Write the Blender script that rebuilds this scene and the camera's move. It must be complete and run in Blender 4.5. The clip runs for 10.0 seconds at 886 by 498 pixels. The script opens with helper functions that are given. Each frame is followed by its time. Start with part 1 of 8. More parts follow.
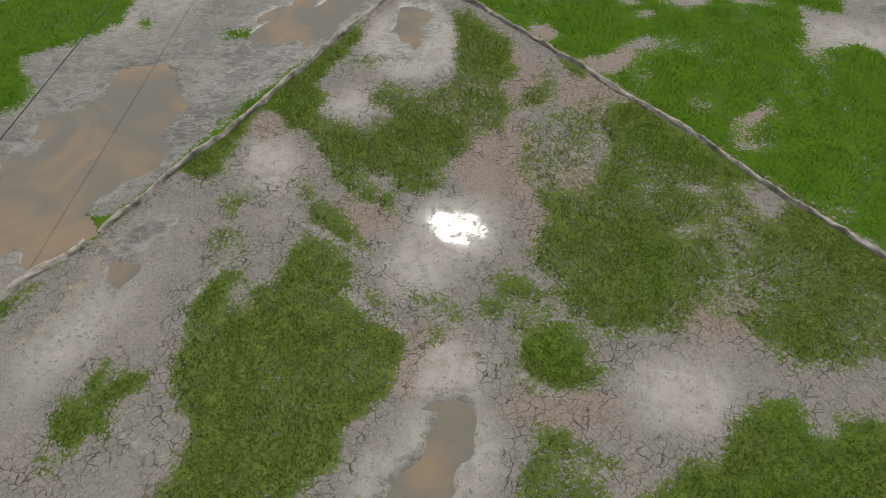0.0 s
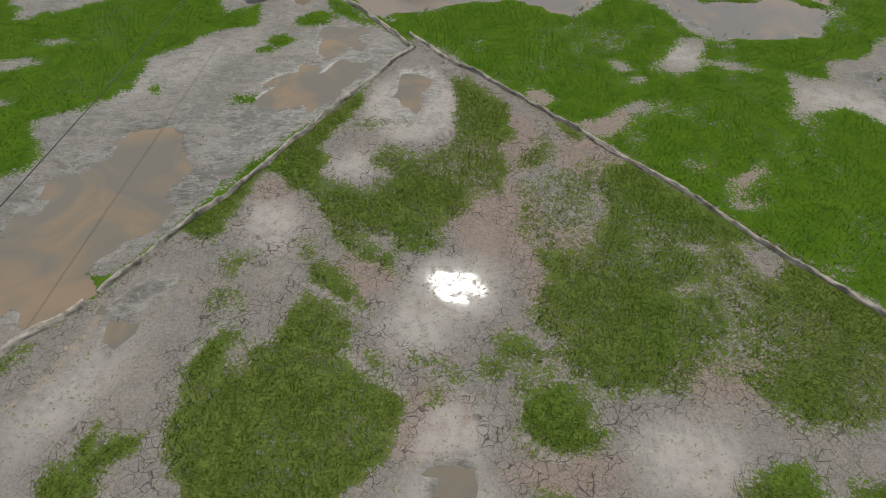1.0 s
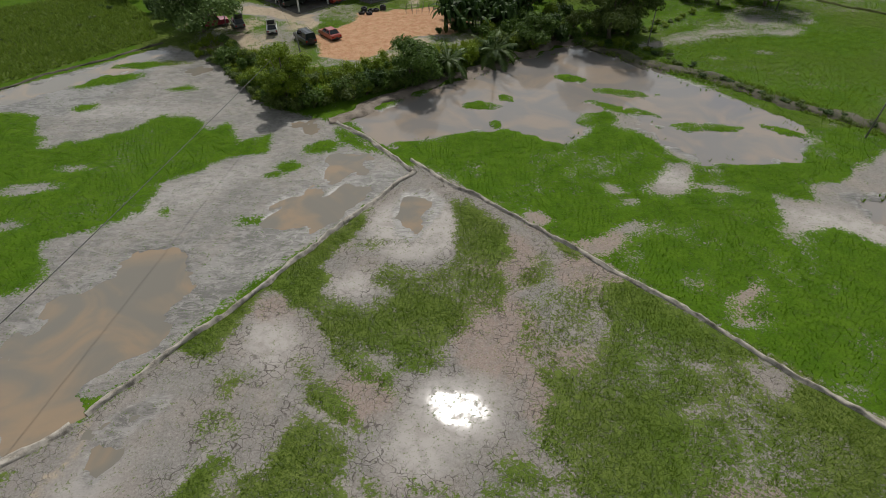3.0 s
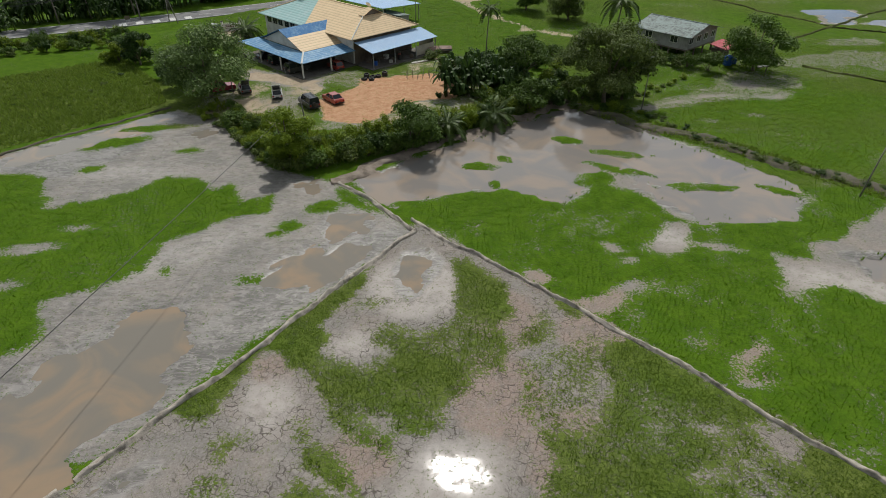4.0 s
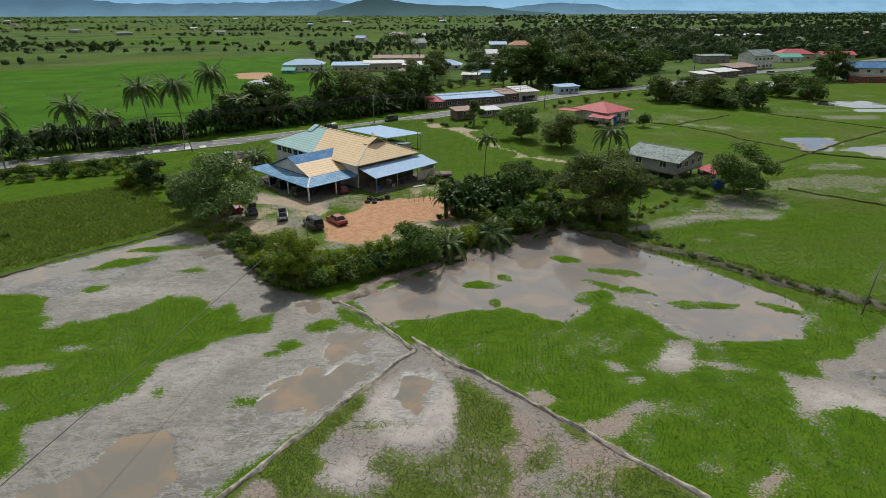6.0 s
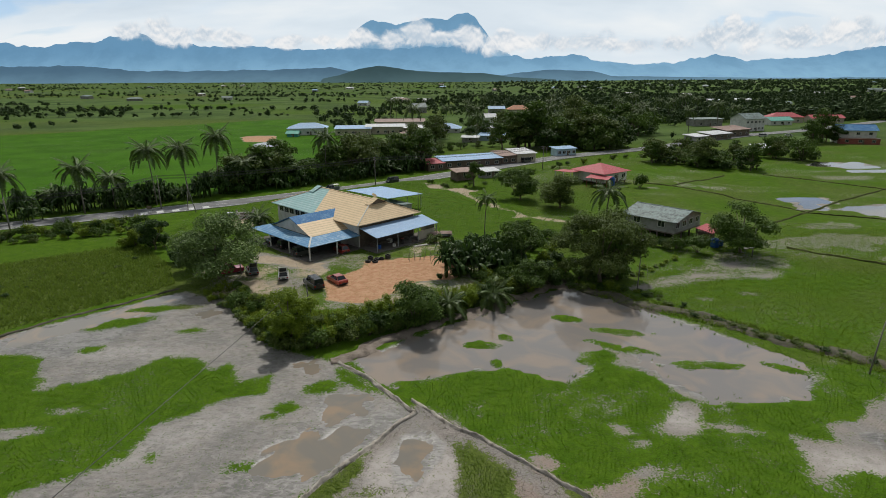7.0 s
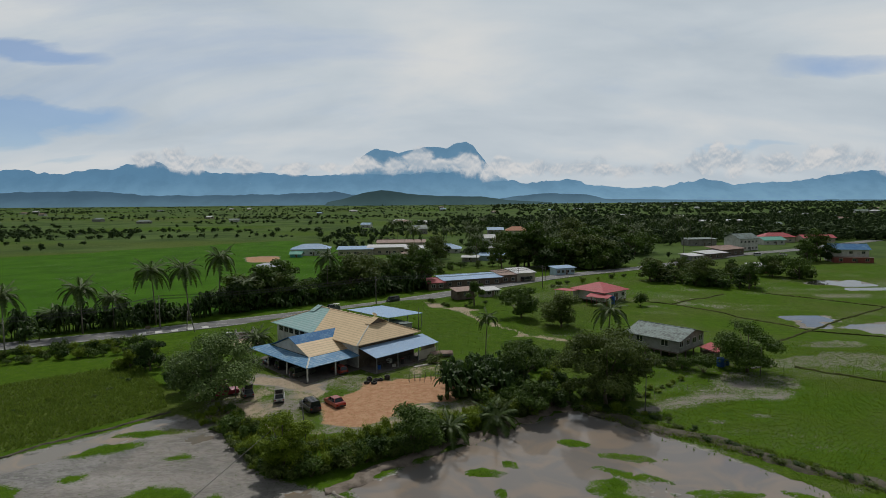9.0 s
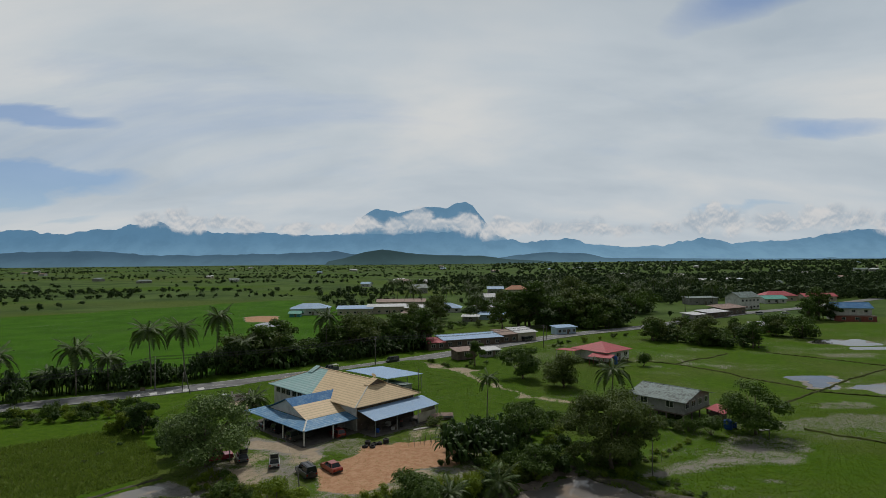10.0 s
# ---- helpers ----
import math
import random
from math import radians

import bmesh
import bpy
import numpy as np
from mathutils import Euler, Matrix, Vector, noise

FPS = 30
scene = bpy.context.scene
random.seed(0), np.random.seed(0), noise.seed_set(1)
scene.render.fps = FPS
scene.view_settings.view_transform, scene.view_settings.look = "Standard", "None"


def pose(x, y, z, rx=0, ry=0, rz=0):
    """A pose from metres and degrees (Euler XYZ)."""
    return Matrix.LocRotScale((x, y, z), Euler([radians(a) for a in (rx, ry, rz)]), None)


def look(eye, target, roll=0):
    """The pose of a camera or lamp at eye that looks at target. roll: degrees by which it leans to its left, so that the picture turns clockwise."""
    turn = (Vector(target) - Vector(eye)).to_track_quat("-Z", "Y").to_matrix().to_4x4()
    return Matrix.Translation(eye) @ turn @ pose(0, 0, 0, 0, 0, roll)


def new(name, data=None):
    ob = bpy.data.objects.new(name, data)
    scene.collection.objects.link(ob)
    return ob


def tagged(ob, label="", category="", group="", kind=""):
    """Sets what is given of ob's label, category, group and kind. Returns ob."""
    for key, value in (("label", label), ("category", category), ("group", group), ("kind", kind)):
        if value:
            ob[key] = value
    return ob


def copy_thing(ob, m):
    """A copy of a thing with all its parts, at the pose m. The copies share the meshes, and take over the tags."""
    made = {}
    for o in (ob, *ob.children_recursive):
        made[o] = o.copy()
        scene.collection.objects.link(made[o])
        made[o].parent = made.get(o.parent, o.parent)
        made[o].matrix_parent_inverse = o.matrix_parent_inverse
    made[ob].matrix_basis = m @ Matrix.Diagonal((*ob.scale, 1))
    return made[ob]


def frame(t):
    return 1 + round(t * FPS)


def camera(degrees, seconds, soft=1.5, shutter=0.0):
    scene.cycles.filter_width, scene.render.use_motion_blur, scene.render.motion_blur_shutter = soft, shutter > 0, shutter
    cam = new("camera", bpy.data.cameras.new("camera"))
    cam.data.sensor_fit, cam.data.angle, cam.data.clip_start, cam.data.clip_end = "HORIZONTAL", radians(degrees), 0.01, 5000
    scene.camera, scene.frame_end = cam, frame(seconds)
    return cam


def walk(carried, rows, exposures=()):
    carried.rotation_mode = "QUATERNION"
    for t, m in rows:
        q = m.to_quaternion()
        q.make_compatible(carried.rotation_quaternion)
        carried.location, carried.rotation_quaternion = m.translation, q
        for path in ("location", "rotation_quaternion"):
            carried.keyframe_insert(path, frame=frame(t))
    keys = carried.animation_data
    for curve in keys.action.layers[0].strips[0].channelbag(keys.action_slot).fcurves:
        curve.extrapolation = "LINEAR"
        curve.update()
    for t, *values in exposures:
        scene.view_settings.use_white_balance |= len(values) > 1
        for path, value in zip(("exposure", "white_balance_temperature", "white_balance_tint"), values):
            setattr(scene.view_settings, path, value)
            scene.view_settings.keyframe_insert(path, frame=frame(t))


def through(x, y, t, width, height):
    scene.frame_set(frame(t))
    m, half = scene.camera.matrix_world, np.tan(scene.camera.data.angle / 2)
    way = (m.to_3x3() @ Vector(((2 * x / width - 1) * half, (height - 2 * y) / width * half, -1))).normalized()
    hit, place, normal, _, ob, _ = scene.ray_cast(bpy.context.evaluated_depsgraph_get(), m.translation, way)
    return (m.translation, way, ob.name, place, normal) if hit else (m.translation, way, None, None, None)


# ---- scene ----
# camera: a drone hovering at one point, tilting its gimbal upwards
H = 33.0
cam = camera(74.4, 10.0, 0.7)
PATH = [  # seconds, pitch, yaw, lean to the right
    (0.0, -57.18, -0.12, -0.36), (0.5, -54.27, -0.10, -0.32), (1.0, -51.37, -0.08, -0.27), (1.5, -48.46, -0.05, -0.21),
    (2.0, -45.56, -0.04, -0.17), (2.5, -42.68, -0.02, -0.14), (3.0, -39.79, 0.00, -0.07), (3.5, -36.90, 0.01, -0.01),
    (4.0, -34.03, 0.02, 0.05), (4.5, -31.13, 0.04, 0.10), (5.0, -28.22, 0.04, 0.15), (5.5, -25.31, 0.05, 0.17),
    (6.0, -22.43, 0.06, 0.23), (6.5, -19.52, 0.07, 0.28), (7.0, -16.61, 0.07, 0.32), (7.5, -13.73, 0.07, 0.36),
    (8.0, -10.80, 0.06, 0.42), (8.5, -7.87, 0.06, 0.44), (9.0, -4.96, 0.04, 0.48), (9.5, -2.05, 0.03, 0.53),
    (10.0, 0.84, -0.01, 0.58)]
EXPOSURE = [(0.0, -0.86), (2.5, -0.82), (4.5, -0.66), (5.5, -0.62), (7.0, -0.86), (8.5, -1.26), (10.0, -1.4)]
walk(cam, [(t, pose(0, 0, H, 90 + p, 0, y) @ pose(0, 0, 0, 0, 0, -r)) for t, p, y, r in PATH], EXPOSURE)

# ---- light: high sun ahead, thin bright cloud over a blue sky ----
SUN_TO = Vector((0.8, 23.2, 33.0)).normalized()
sun = bpy.data.lights.new("sun", "SUN")
sun.energy, sun.angle, sun.color = 5.0, radians(1.0), (1.0, 0.965, 0.90)
new("sun", sun).matrix_world = look(SUN_TO * 200, (0, 0, 0))

world = bpy.data.worlds.new("world")
scene.world = world
world.use_nodes = True
wt = world.node_tree
wt.nodes.clear()


def wnode(kind, **inputs):
    n = wt.nodes.new(kind)
    for k, v in inputs.items():
        n.inputs[k.replace("_", " ")].default_value = v
    return n


def wmath(op, a, b):
    n = wt.nodes.new("ShaderNodeMath")
    n.operation = op
    for i, v in enumerate((a, b)):
        if isinstance(v, (int, float)):
            n.inputs[i].default_value = v
        else:
            wt.links.new(v, n.inputs[i])
    return n.outputs[0]


def wramp(fac, stops):
    n = wt.nodes.new("ShaderNodeValToRGB")
    while len(n.color_ramp.elements) < len(stops):
        n.color_ramp.elements.new(0.5)
    for e, (p, c) in zip(n.color_ramp.elements, stops):
        e.position, e.color = p, (*c, 1)
    wt.links.new(fac, n.inputs[0])
    return n.outputs[0]


sky = wt.nodes.new("ShaderNodeTexSky")
sky.sky_type, sky.sun_disc = "NISHITA", False
sky.sun_elevation, sky.sun_rotation = math.asin(SUN_TO.z), math.atan2(SUN_TO.x, SUN_TO.y)
sky.air_density, sky.dust_density, sky.ozone_density = 1.0, 0.2, 3.0
way = wt.nodes.new("ShaderNodeTexCoord").outputs["Generated"]
sep = wt.nodes.new("ShaderNodeSeparateXYZ")
wt.links.new(way, sep.inputs[0])
lift = wmath("ADD", wmath("MAXIMUM", sep.outputs[2], 0.0), 0.30)
flat = wt.nodes.new("ShaderNodeCombineXYZ")
wt.links.new(wmath("DIVIDE", sep.outputs[0], lift), flat.inputs[0])
wt.links.new(wmath("DIVIDE", sep.outputs[1], lift), flat.inputs[1])
streak = wnode("ShaderNodeMapping", Scale=(0.5, 0.95, 1.0), Location=(3.3, 1.9, 0.0), Rotation=(0, 0, 0.2))
wt.links.new(flat.outputs[0], streak.inputs["Vector"])
cover = wnode("ShaderNodeTexNoise", Scale=1.0, Detail=9.0, Roughness=0.6, Distortion=0.5)
wt.links.new(streak.outputs[0], cover.inputs["Vector"])
body_n = wnode("ShaderNodeTexNoise", Scale=1.9, Detail=7.0, Roughness=0.52, Distortion=0.35)
wt.links.new(streak.outputs[0], body_n.inputs["Vector"])
# a few long rents in the cloud, where the blue shows
ahead = wmath("MAXIMUM", sep.outputs[1], 0.05)
across, up = wmath("DIVIDE", sep.outputs[0], ahead), wmath("DIVIDE", sep.outputs[2], ahead)
thick = cover.outputs[0]
for u0, v0, a, b, slope in ((0.68, 0.225, 0.16, 0.035, 0.22), (0.55, 0.42, 0.20, 0.05, 0.25), (-0.70, 0.245, 0.16, 0.025, -0.1), (-0.68, 0.120, 0.20, 0.030, 0.0), (0.50, 0.085, 0.16, 0.014, 0.05)):
    du = wmath("SUBTRACT", across, u0)
    dv = wmath("SUBTRACT", wmath("SUBTRACT", up, v0), wmath("MULTIPLY", du, slope))
    dv = wmath("ADD", dv, wmath("MULTIPLY", wmath("SUBTRACT", body_n.outputs[0], 0.5), 0.22))
    far_off = wmath("ADD", wmath("POWER", wmath("ABSOLUTE", wmath("DIVIDE", du, a), 0.0), 2.0), wmath("POWER", wmath("ABSOLUTE", wmath("DIVIDE", dv, b), 0.0), 2.0))
    thick = wmath("SUBTRACT", thick, wmath("MULTIPLY", wmath("MAXIMUM", wmath("SUBTRACT", 1.0, far_off), 0.0), 0.33))
amount = wramp(thick, [(0.14, (0.42,) * 3), (0.42, (1, 1, 1))])
veil = wt.nodes.new("ShaderNodeMapRange")
veil.interpolation_type = "SMOOTHSTEP"
for i, v in enumerate((sep.outputs[2], 0.02, 0.10, 1.0, 0.0)):
    if i:
        veil.inputs[i].default_value = v
    else:
        wt.links.new(v, veil.inputs[i])
amount = wmath("MAXIMUM", amount, veil.outputs[0])
tint = wramp(body_n.outputs[0], [(0.30, (0.62, 0.72, 0.815)), (0.5, (0.78, 0.865, 0.935)), (0.68, (0.96, 0.985, 0.99))])
clear_bg = wnode("ShaderNodeBackground", Strength=0.15)
blue = wt.nodes.new("ShaderNodeMix")
blue.data_type, blue.blend_type = "RGBA", "MULTIPLY"
blue.inputs[0].default_value, blue.inputs[7].default_value = 1.0, (0.66, 0.92, 1.25, 1)
wt.links.new(sky.outputs[0], blue.inputs[6])
wt.links.new(blue.outputs[2], clear_bg.inputs[0])
cloud_bg = wnode("ShaderNodeBackground", Strength=1.05)
wt.links.new(tint, cloud_bg.inputs[0])
glare = wt.nodes.new("ShaderNodeMapRange")  # thin cloud is brightest low down, where the sight line through it is long
glare.interpolation_type = "SMOOTHSTEP"
wt.links.new(sep.outputs[2], glare.inputs[0])
for i, v in enumerate((0.28, 0.90, 1.68, 0.48)):
    glare.inputs[i + 1].default_value = v
facing = wt.nodes.new("ShaderNodeVectorMath")  # and brightest on the sun's side, dim on the other
facing.operation = "DOT_PRODUCT"
wt.links.new(way, facing.inputs[0])
facing.inputs[1].default_value = SUN_TO
phase = wt.nodes.new("ShaderNodeMapRange")
phase.interpolation_type = "SMOOTHSTEP"
wt.links.new(facing.outputs["Value"], phase.inputs[0])
for i, v in enumerate((-0.4, 0.55, 0.16, 1.0)):
    phase.inputs[i + 1].default_value = v
wt.links.new(wmath("MULTIPLY", glare.outputs[0], phase.outputs[0]), cloud_bg.inputs[1])
wmix = wt.nodes.new("ShaderNodeMixShader")
wt.links.new(amount, wmix.inputs[0])
wt.links.new(clear_bg.outputs[0], wmix.inputs[1])
wt.links.new(cloud_bg.outputs[0], wmix.inputs[2])
wt.links.new(wmix.outputs[0], wt.nodes.new("ShaderNodeOutputWorld").inputs[0])


# ---- materials ----
class Mat:
    """A node material with short ways to add nodes."""

    def __init__(self, name, rough=0.7, metal=0.0, spec=0.5):
        self.m = bpy.data.materials.new(name)
        self.m.use_nodes = True
        self.t = self.m.node_tree
        self.b = self.t.nodes["Principled BSDF"]
        self.b.inputs["Roughness"].default_value = rough
        self.b.inputs["Metallic"].default_value = metal
        self.b.inputs["Specular IOR Level"].default_value = spec
        self.where = self.t.nodes.new("ShaderNodeTexCoord").outputs["Object"]

    def put(self, value, socket):
        if isinstance(value, bpy.types.NodeSocket):
            self.t.links.new(value, socket)
        elif isinstance(value, tuple) and len(value) == 3 and socket.type == "RGBA":
            socket.default_value = (*value, 1)
        else:
            socket.default_value = value

    def noise(self, scale, detail=4.0, rough=0.55, distort=0.0, where=None):
        n = self.t.nodes.new("ShaderNodeTexNoise")
        self.put(where or self.where, n.inputs["Vector"])
        for k, v in (("Scale", scale), ("Detail", detail), ("Roughness", rough), ("Distortion", distort)):
            n.inputs[k].default_value = v
        return n.outputs["Fac"]

    def cells(self, scale, feature="DISTANCE_TO_EDGE", where=None, out="Distance"):
        n = self.t.nodes.new("ShaderNodeTexVoronoi")
        n.feature = feature
        self.put(where or self.where, n.inputs["Vector"])
        n.inputs["Scale"].default_value = scale
        return n.outputs[out]

    def stretch(self, x, y, z):
        n = self.t.nodes.new("ShaderNodeMapping")
        self.put(self.where, n.inputs["Vector"])
        n.inputs["Scale"].default_value = (x, y, z)
        return n.outputs[0]

    def math(self, op, a, b=0.0, c=0.0):
        n = self.t.nodes.new("ShaderNodeMath")
        n.operation = op
        for i, v in enumerate((a, b, c)):
            self.put(v, n.inputs[i])
        return n.outputs[0]

    def step(self, value, low, high, to_low=0.0, to_high=1.0):
        n = self.t.nodes.new("ShaderNodeMapRange")
        n.interpolation_type = "SMOOTHSTEP"
        for i, v in enumerate((value, low, high, to_low, to_high)):
            self.put(v, n.inputs[i])
        return n.outputs[0]

    def mix(self, fac, a, b, how="MIX"):
        n = self.t.nodes.new("ShaderNodeMix")
        n.data_type, n.blend_type = "RGBA", how
        self.put(fac, n.inputs[0])
        self.put(a, n.inputs[6])
        self.put(b, n.inputs[7])
        return n.outputs[2]

    def attr(self, name):
        n = self.t.nodes.new("ShaderNodeAttribute")
        n.attribute_name = name
        return n.outputs["Fac"]

    def random(self, island=False):
        n = self.t.nodes.new("ShaderNodeNewGeometry" if island else "ShaderNodeObjectInfo")
        return n.outputs["Random Per Island" if island else "Random"]

    def bump(self, height, strength, distance):
        n = self.t.nodes.new("ShaderNodeBump")
        self.put(height, n.inputs["Height"])
        n.inputs["Strength"].default_value, n.inputs["Distance"].default_value = strength, distance
        self.put(n.outputs[0], self.b.inputs["Normal"])

    def set(self, **inputs):
        for k, v in inputs.items():
            self.put(v, self.b.inputs[k.replace("_", " ")])
        return self


def worn(name, color, dark, scale=1.0, rough=0.7, metal=0.0, spec=0.5, amount=0.5, bump=0.2, each=0.0):
    """A painted or weathered surface: grain, stains at two scales, a little relief."""
    m = Mat(name, rough, metal, spec)
    f = m.math("ADD", m.math("MULTIPLY", m.noise(0.6 * scale, 5), 0.7), m.math("MULTIPLY", m.noise(7 * scale, 4), 0.3))
    col = m.mix(m.math("MULTIPLY", m.step(f, 0.42, 0.68), amount), color, dark)
    if each:
        col = m.mix(m.math("MULTIPLY", m.random(), each), col, dark)
    m.set(Base_Color=col, Roughness=m.step(f, 0.3, 0.7, rough * 0.85, min(1, rough * 1.15)))
    if bump:
        m.bump(m.noise(22 * scale, 3), bump, 0.01)
    return m.m


def leafy(name, color, light, sheen=0.35, through=0.25):
    """Foliage: every leaf its own shade, some light let through."""
    m = Mat(name, 0.55, 0.0, sheen)
    col = m.mix(m.random(True), color, light)
    col = m.mix(m.math("MULTIPLY", m.step(m.noise(0.35, 3), 0.35, 0.7), 0.5), col, light)
    m.set(Base_Color=col)
    if through:
        tr = m.t.nodes.new("ShaderNodeBsdfTranslucent")
        m.put(m.mix(0.5, col, light), tr.inputs[0])
        mx = m.t.nodes.new("ShaderNodeMixShader")
        mx.inputs[0].default_value = through
        m.t.links.new(m.b.outputs[0], mx.inputs[1])
        m.t.links.new(tr.outputs[0], mx.inputs[2])
        m.t.links.new(mx.outputs[0], m.t.nodes["Material Output"].inputs[0])
    return m.m


def plain(name, color, rough=0.5, metal=0.0, spec=0.5):
    m = Mat(name, rough, metal, spec)
    m.set(Base_Color=m.mix(m.noise(9, 3), color, tuple(c * 0.8 for c in color)))
    return m.m


def ground_material():
    m = Mat("soil_and_sward", 0.85, 0.0, 0.3)
    wob = m.math("ADD", m.math("MULTIPLY", m.noise(2.6, 7, 0.7), 1.3), -0.65)
    turned = m.t.nodes.new("ShaderNodeMapping")
    m.put(m.where, turned.inputs["Vector"])
    turned.inputs["Rotation"].default_value, turned.inputs["Scale"].default_value = (0, 0, radians(-52)), (0.55, 1.3, 1.0)
    wob = m.math("ADD", wob, m.math("MULTIPLY", m.math("SUBTRACT", m.noise(1.0, 5, 0.65, where=turned.outputs[0]), 0.5), 1.2))
    fine = m.noise(11, 4, 0.6)
    big = m.noise(0.22, 5, 0.55)
    mid = m.noise(1.1, 6, 0.6, 0.6)
    # soil: grey silt, pinkish clay, salt crust, wet silt, orange laterite
    soil = m.mix(m.step(big, 0.38, 0.62), (0.232, 0.214, 0.198), (0.262, 0.228, 0.204))
    pink = m.step(m.math("ADD", m.attr("pink"), m.math("MULTIPLY", wob, 1.2)), -0.5, 0.7)
    soil = m.mix(m.math("MULTIPLY", pink, 0.85), soil, (0.285, 0.212, 0.178))
    grit = m.noise(6.5, 5, 0.78)
    soil = m.mix(m.math("MULTIPLY", m.step(mid, 0.42, 0.66), 0.45), soil, (0.19, 0.172, 0.155))
    soil = m.mix(m.math("MULTIPLY", m.step(fine, 0.42, 0.7), 0.35), soil, (0.14, 0.122, 0.106))
    soil = m.mix(m.math("MULTIPLY", m.step(grit, 0.52, 0.64), 0.42), soil, (0.10, 0.086, 0.076))
    soil = m.mix(m.math("MULTIPLY", m.math("SUBTRACT", 1.0, m.step(grit, 0.38, 0.48)), 0.4), soil, (0.36, 0.335, 0.31))
    crust = m.step(m.math("ADD", m.attr("crust"), m.math("MULTIPLY", wob, 1.1)), -1.0, 1.6)
    crust = m.math("MULTIPLY", crust, m.step(mid, 0.3, 0.6, 0.35, 1.0))
    soil = m.mix(crust, soil, (0.385, 0.35, 0.325))
    wet = m.step(m.math("ADD", m.attr("wet"), m.math("MULTIPLY", wob, 0.7)), -0.25, 0.45)
    flow = m.math("ADD", m.math("MULTIPLY", m.noise(1.1, 9, 0.68, 1.3, where=turned.outputs[0]), 0.65), m.math("MULTIPLY", big, 0.35))
    silt = m.mix(m.step(flow, 0.43, 0.57), (0.084, 0.077, 0.072), (0.222, 0.210, 0.198))
    rim = m.math("SUBTRACT", 1.0, m.step(m.math("ABSOLUTE", m.math("SUBTRACT", m.noise(0.42, 6, 0.6, 1.6, where=turned.outputs[0]), 0.5)), 0.0, 0.016))
    silt = m.mix(m.math("MULTIPLY", rim, 0.6), silt, (0.36, 0.335, 0.31))
    soil = m.mix(m.math("MULTIPLY", wet, 0.8), soil, silt)
    dirt = m.step(m.math("ADD", m.attr("dirt"), m.math("MULTIPLY", wob, 0.8)), -0.2, 0.3)
    soil = m.mix(dirt, soil, m.mix(m.step(mid, 0.3, 0.7), (0.36, 0.180, 0.092), (0.47, 0.275, 0.160)))
    sand = m.step(m.math("ADD", m.attr("sand"), m.math("MULTIPLY", wob, 1.0)), -0.3, 0.4)
    soil = m.mix(sand, soil, m.mix(m.step(mid, 0.3, 0.7), (0.30, 0.235, 0.165), (0.40, 0.32, 0.235)))
    # shrinkage cracks in the dry clay, wide ones and finer ones between them
    bent = m.t.nodes.new("ShaderNodeVectorMath")
    bent.operation = "MULTIPLY_ADD"
    nz = m.t.nodes.new("ShaderNodeTexNoise")
    nz.inputs["Scale"].default_value = 1.6
    m.put(m.where, nz.inputs["Vector"])
    m.put(nz.outputs["Color"], bent.inputs[0])
    bent.inputs[1].default_value = (0.7, 0.7, 0.0)
    m.put(m.where, bent.inputs[2])
    flat_way = m.t.nodes.new("ShaderNodeVectorMath")
    flat_way.operation = "MULTIPLY"
    m.put(bent.outputs[0], flat_way.inputs[0])
    flat_way.inputs[1].default_value = (1, 1, 0)
    crack_on = m.math("MULTIPLY", m.step(m.math("ADD", m.attr("crack"), m.math("MULTIPLY", wob, 0.7)), -0.2, 0.6), m.math("SUBTRACT", 1.0, m.math("MAXIMUM", wet, dirt)))
    wide = m.math("SUBTRACT", 1.0, m.step(m.cells(1.55, where=flat_way.outputs[0]), 0.008, 0.044))
    slim = m.math("MULTIPLY", m.math("SUBTRACT", 1.0, m.step(m.cells(3.3, where=flat_way.outputs[0]), 0.01, 0.055)), m.step(m.noise(0.8, 3), 0.42, 0.6, 0.0, 0.7))
    crack = m.math("MULTIPLY", m.math("MULTIPLY", m.math("MAXIMUM", wide, slim), crack_on), m.step(m.noise(0.7, 4, 0.6), 0.34, 0.56, 0.35, 1.0))
    soil = m.mix(m.math("MULTIPLY", crack, 0.9), soil, (0.065, 0.053, 0.045))
    # sward between the blades
    tone = m.attr("tone")
    green = m.mix(m.step(m.noise(0.5, 6, 0.65), 0.3, 0.7), (0.052, 0.114, 0.007), (0.086, 0.160, 0.011))
    olive = m.mix(m.step(m.noise(0.9, 6, 0.65), 0.3, 0.7), (0.088, 0.118, 0.024), (0.140, 0.176, 0.044))
    green = m.mix(m.step(tone, 0.0, 1.0), olive, green)
    green = m.mix(m.step(tone, 1.0, 1.6), green, m.mix(m.step(m.noise(0.06, 5, 0.6), 0.35, 0.65), (0.036, 0.118, 0.005), (0.062, 0.170, 0.008)))
    clump = m.step(m.math("ADD", m.math("MULTIPLY", m.noise(5.5, 5, 0.72), 0.75), m.math("MULTIPLY", m.noise(1.4, 5, 0.6), 0.25)), 0.36, 0.64)
    green = m.mix(m.math("MULTIPLY", m.math("SUBTRACT", 1.0, m.step(clump, 0.15, 0.7)), m.step(tone, 0.4, 0.9, 0.7, 0.45)), green, (0.026, 0.050, 0.005))
    green = m.mix(m.math("MULTIPLY", m.step(grit, 0.50, 0.62), 0.34), green, (0.020, 0.042, 0.004))
    green = m.mix(m.math("MULTIPLY", m.math("SUBTRACT", 1.0, m.step(grit, 0.36, 0.47)), 0.22), green, (0.14, 0.21, 0.03))
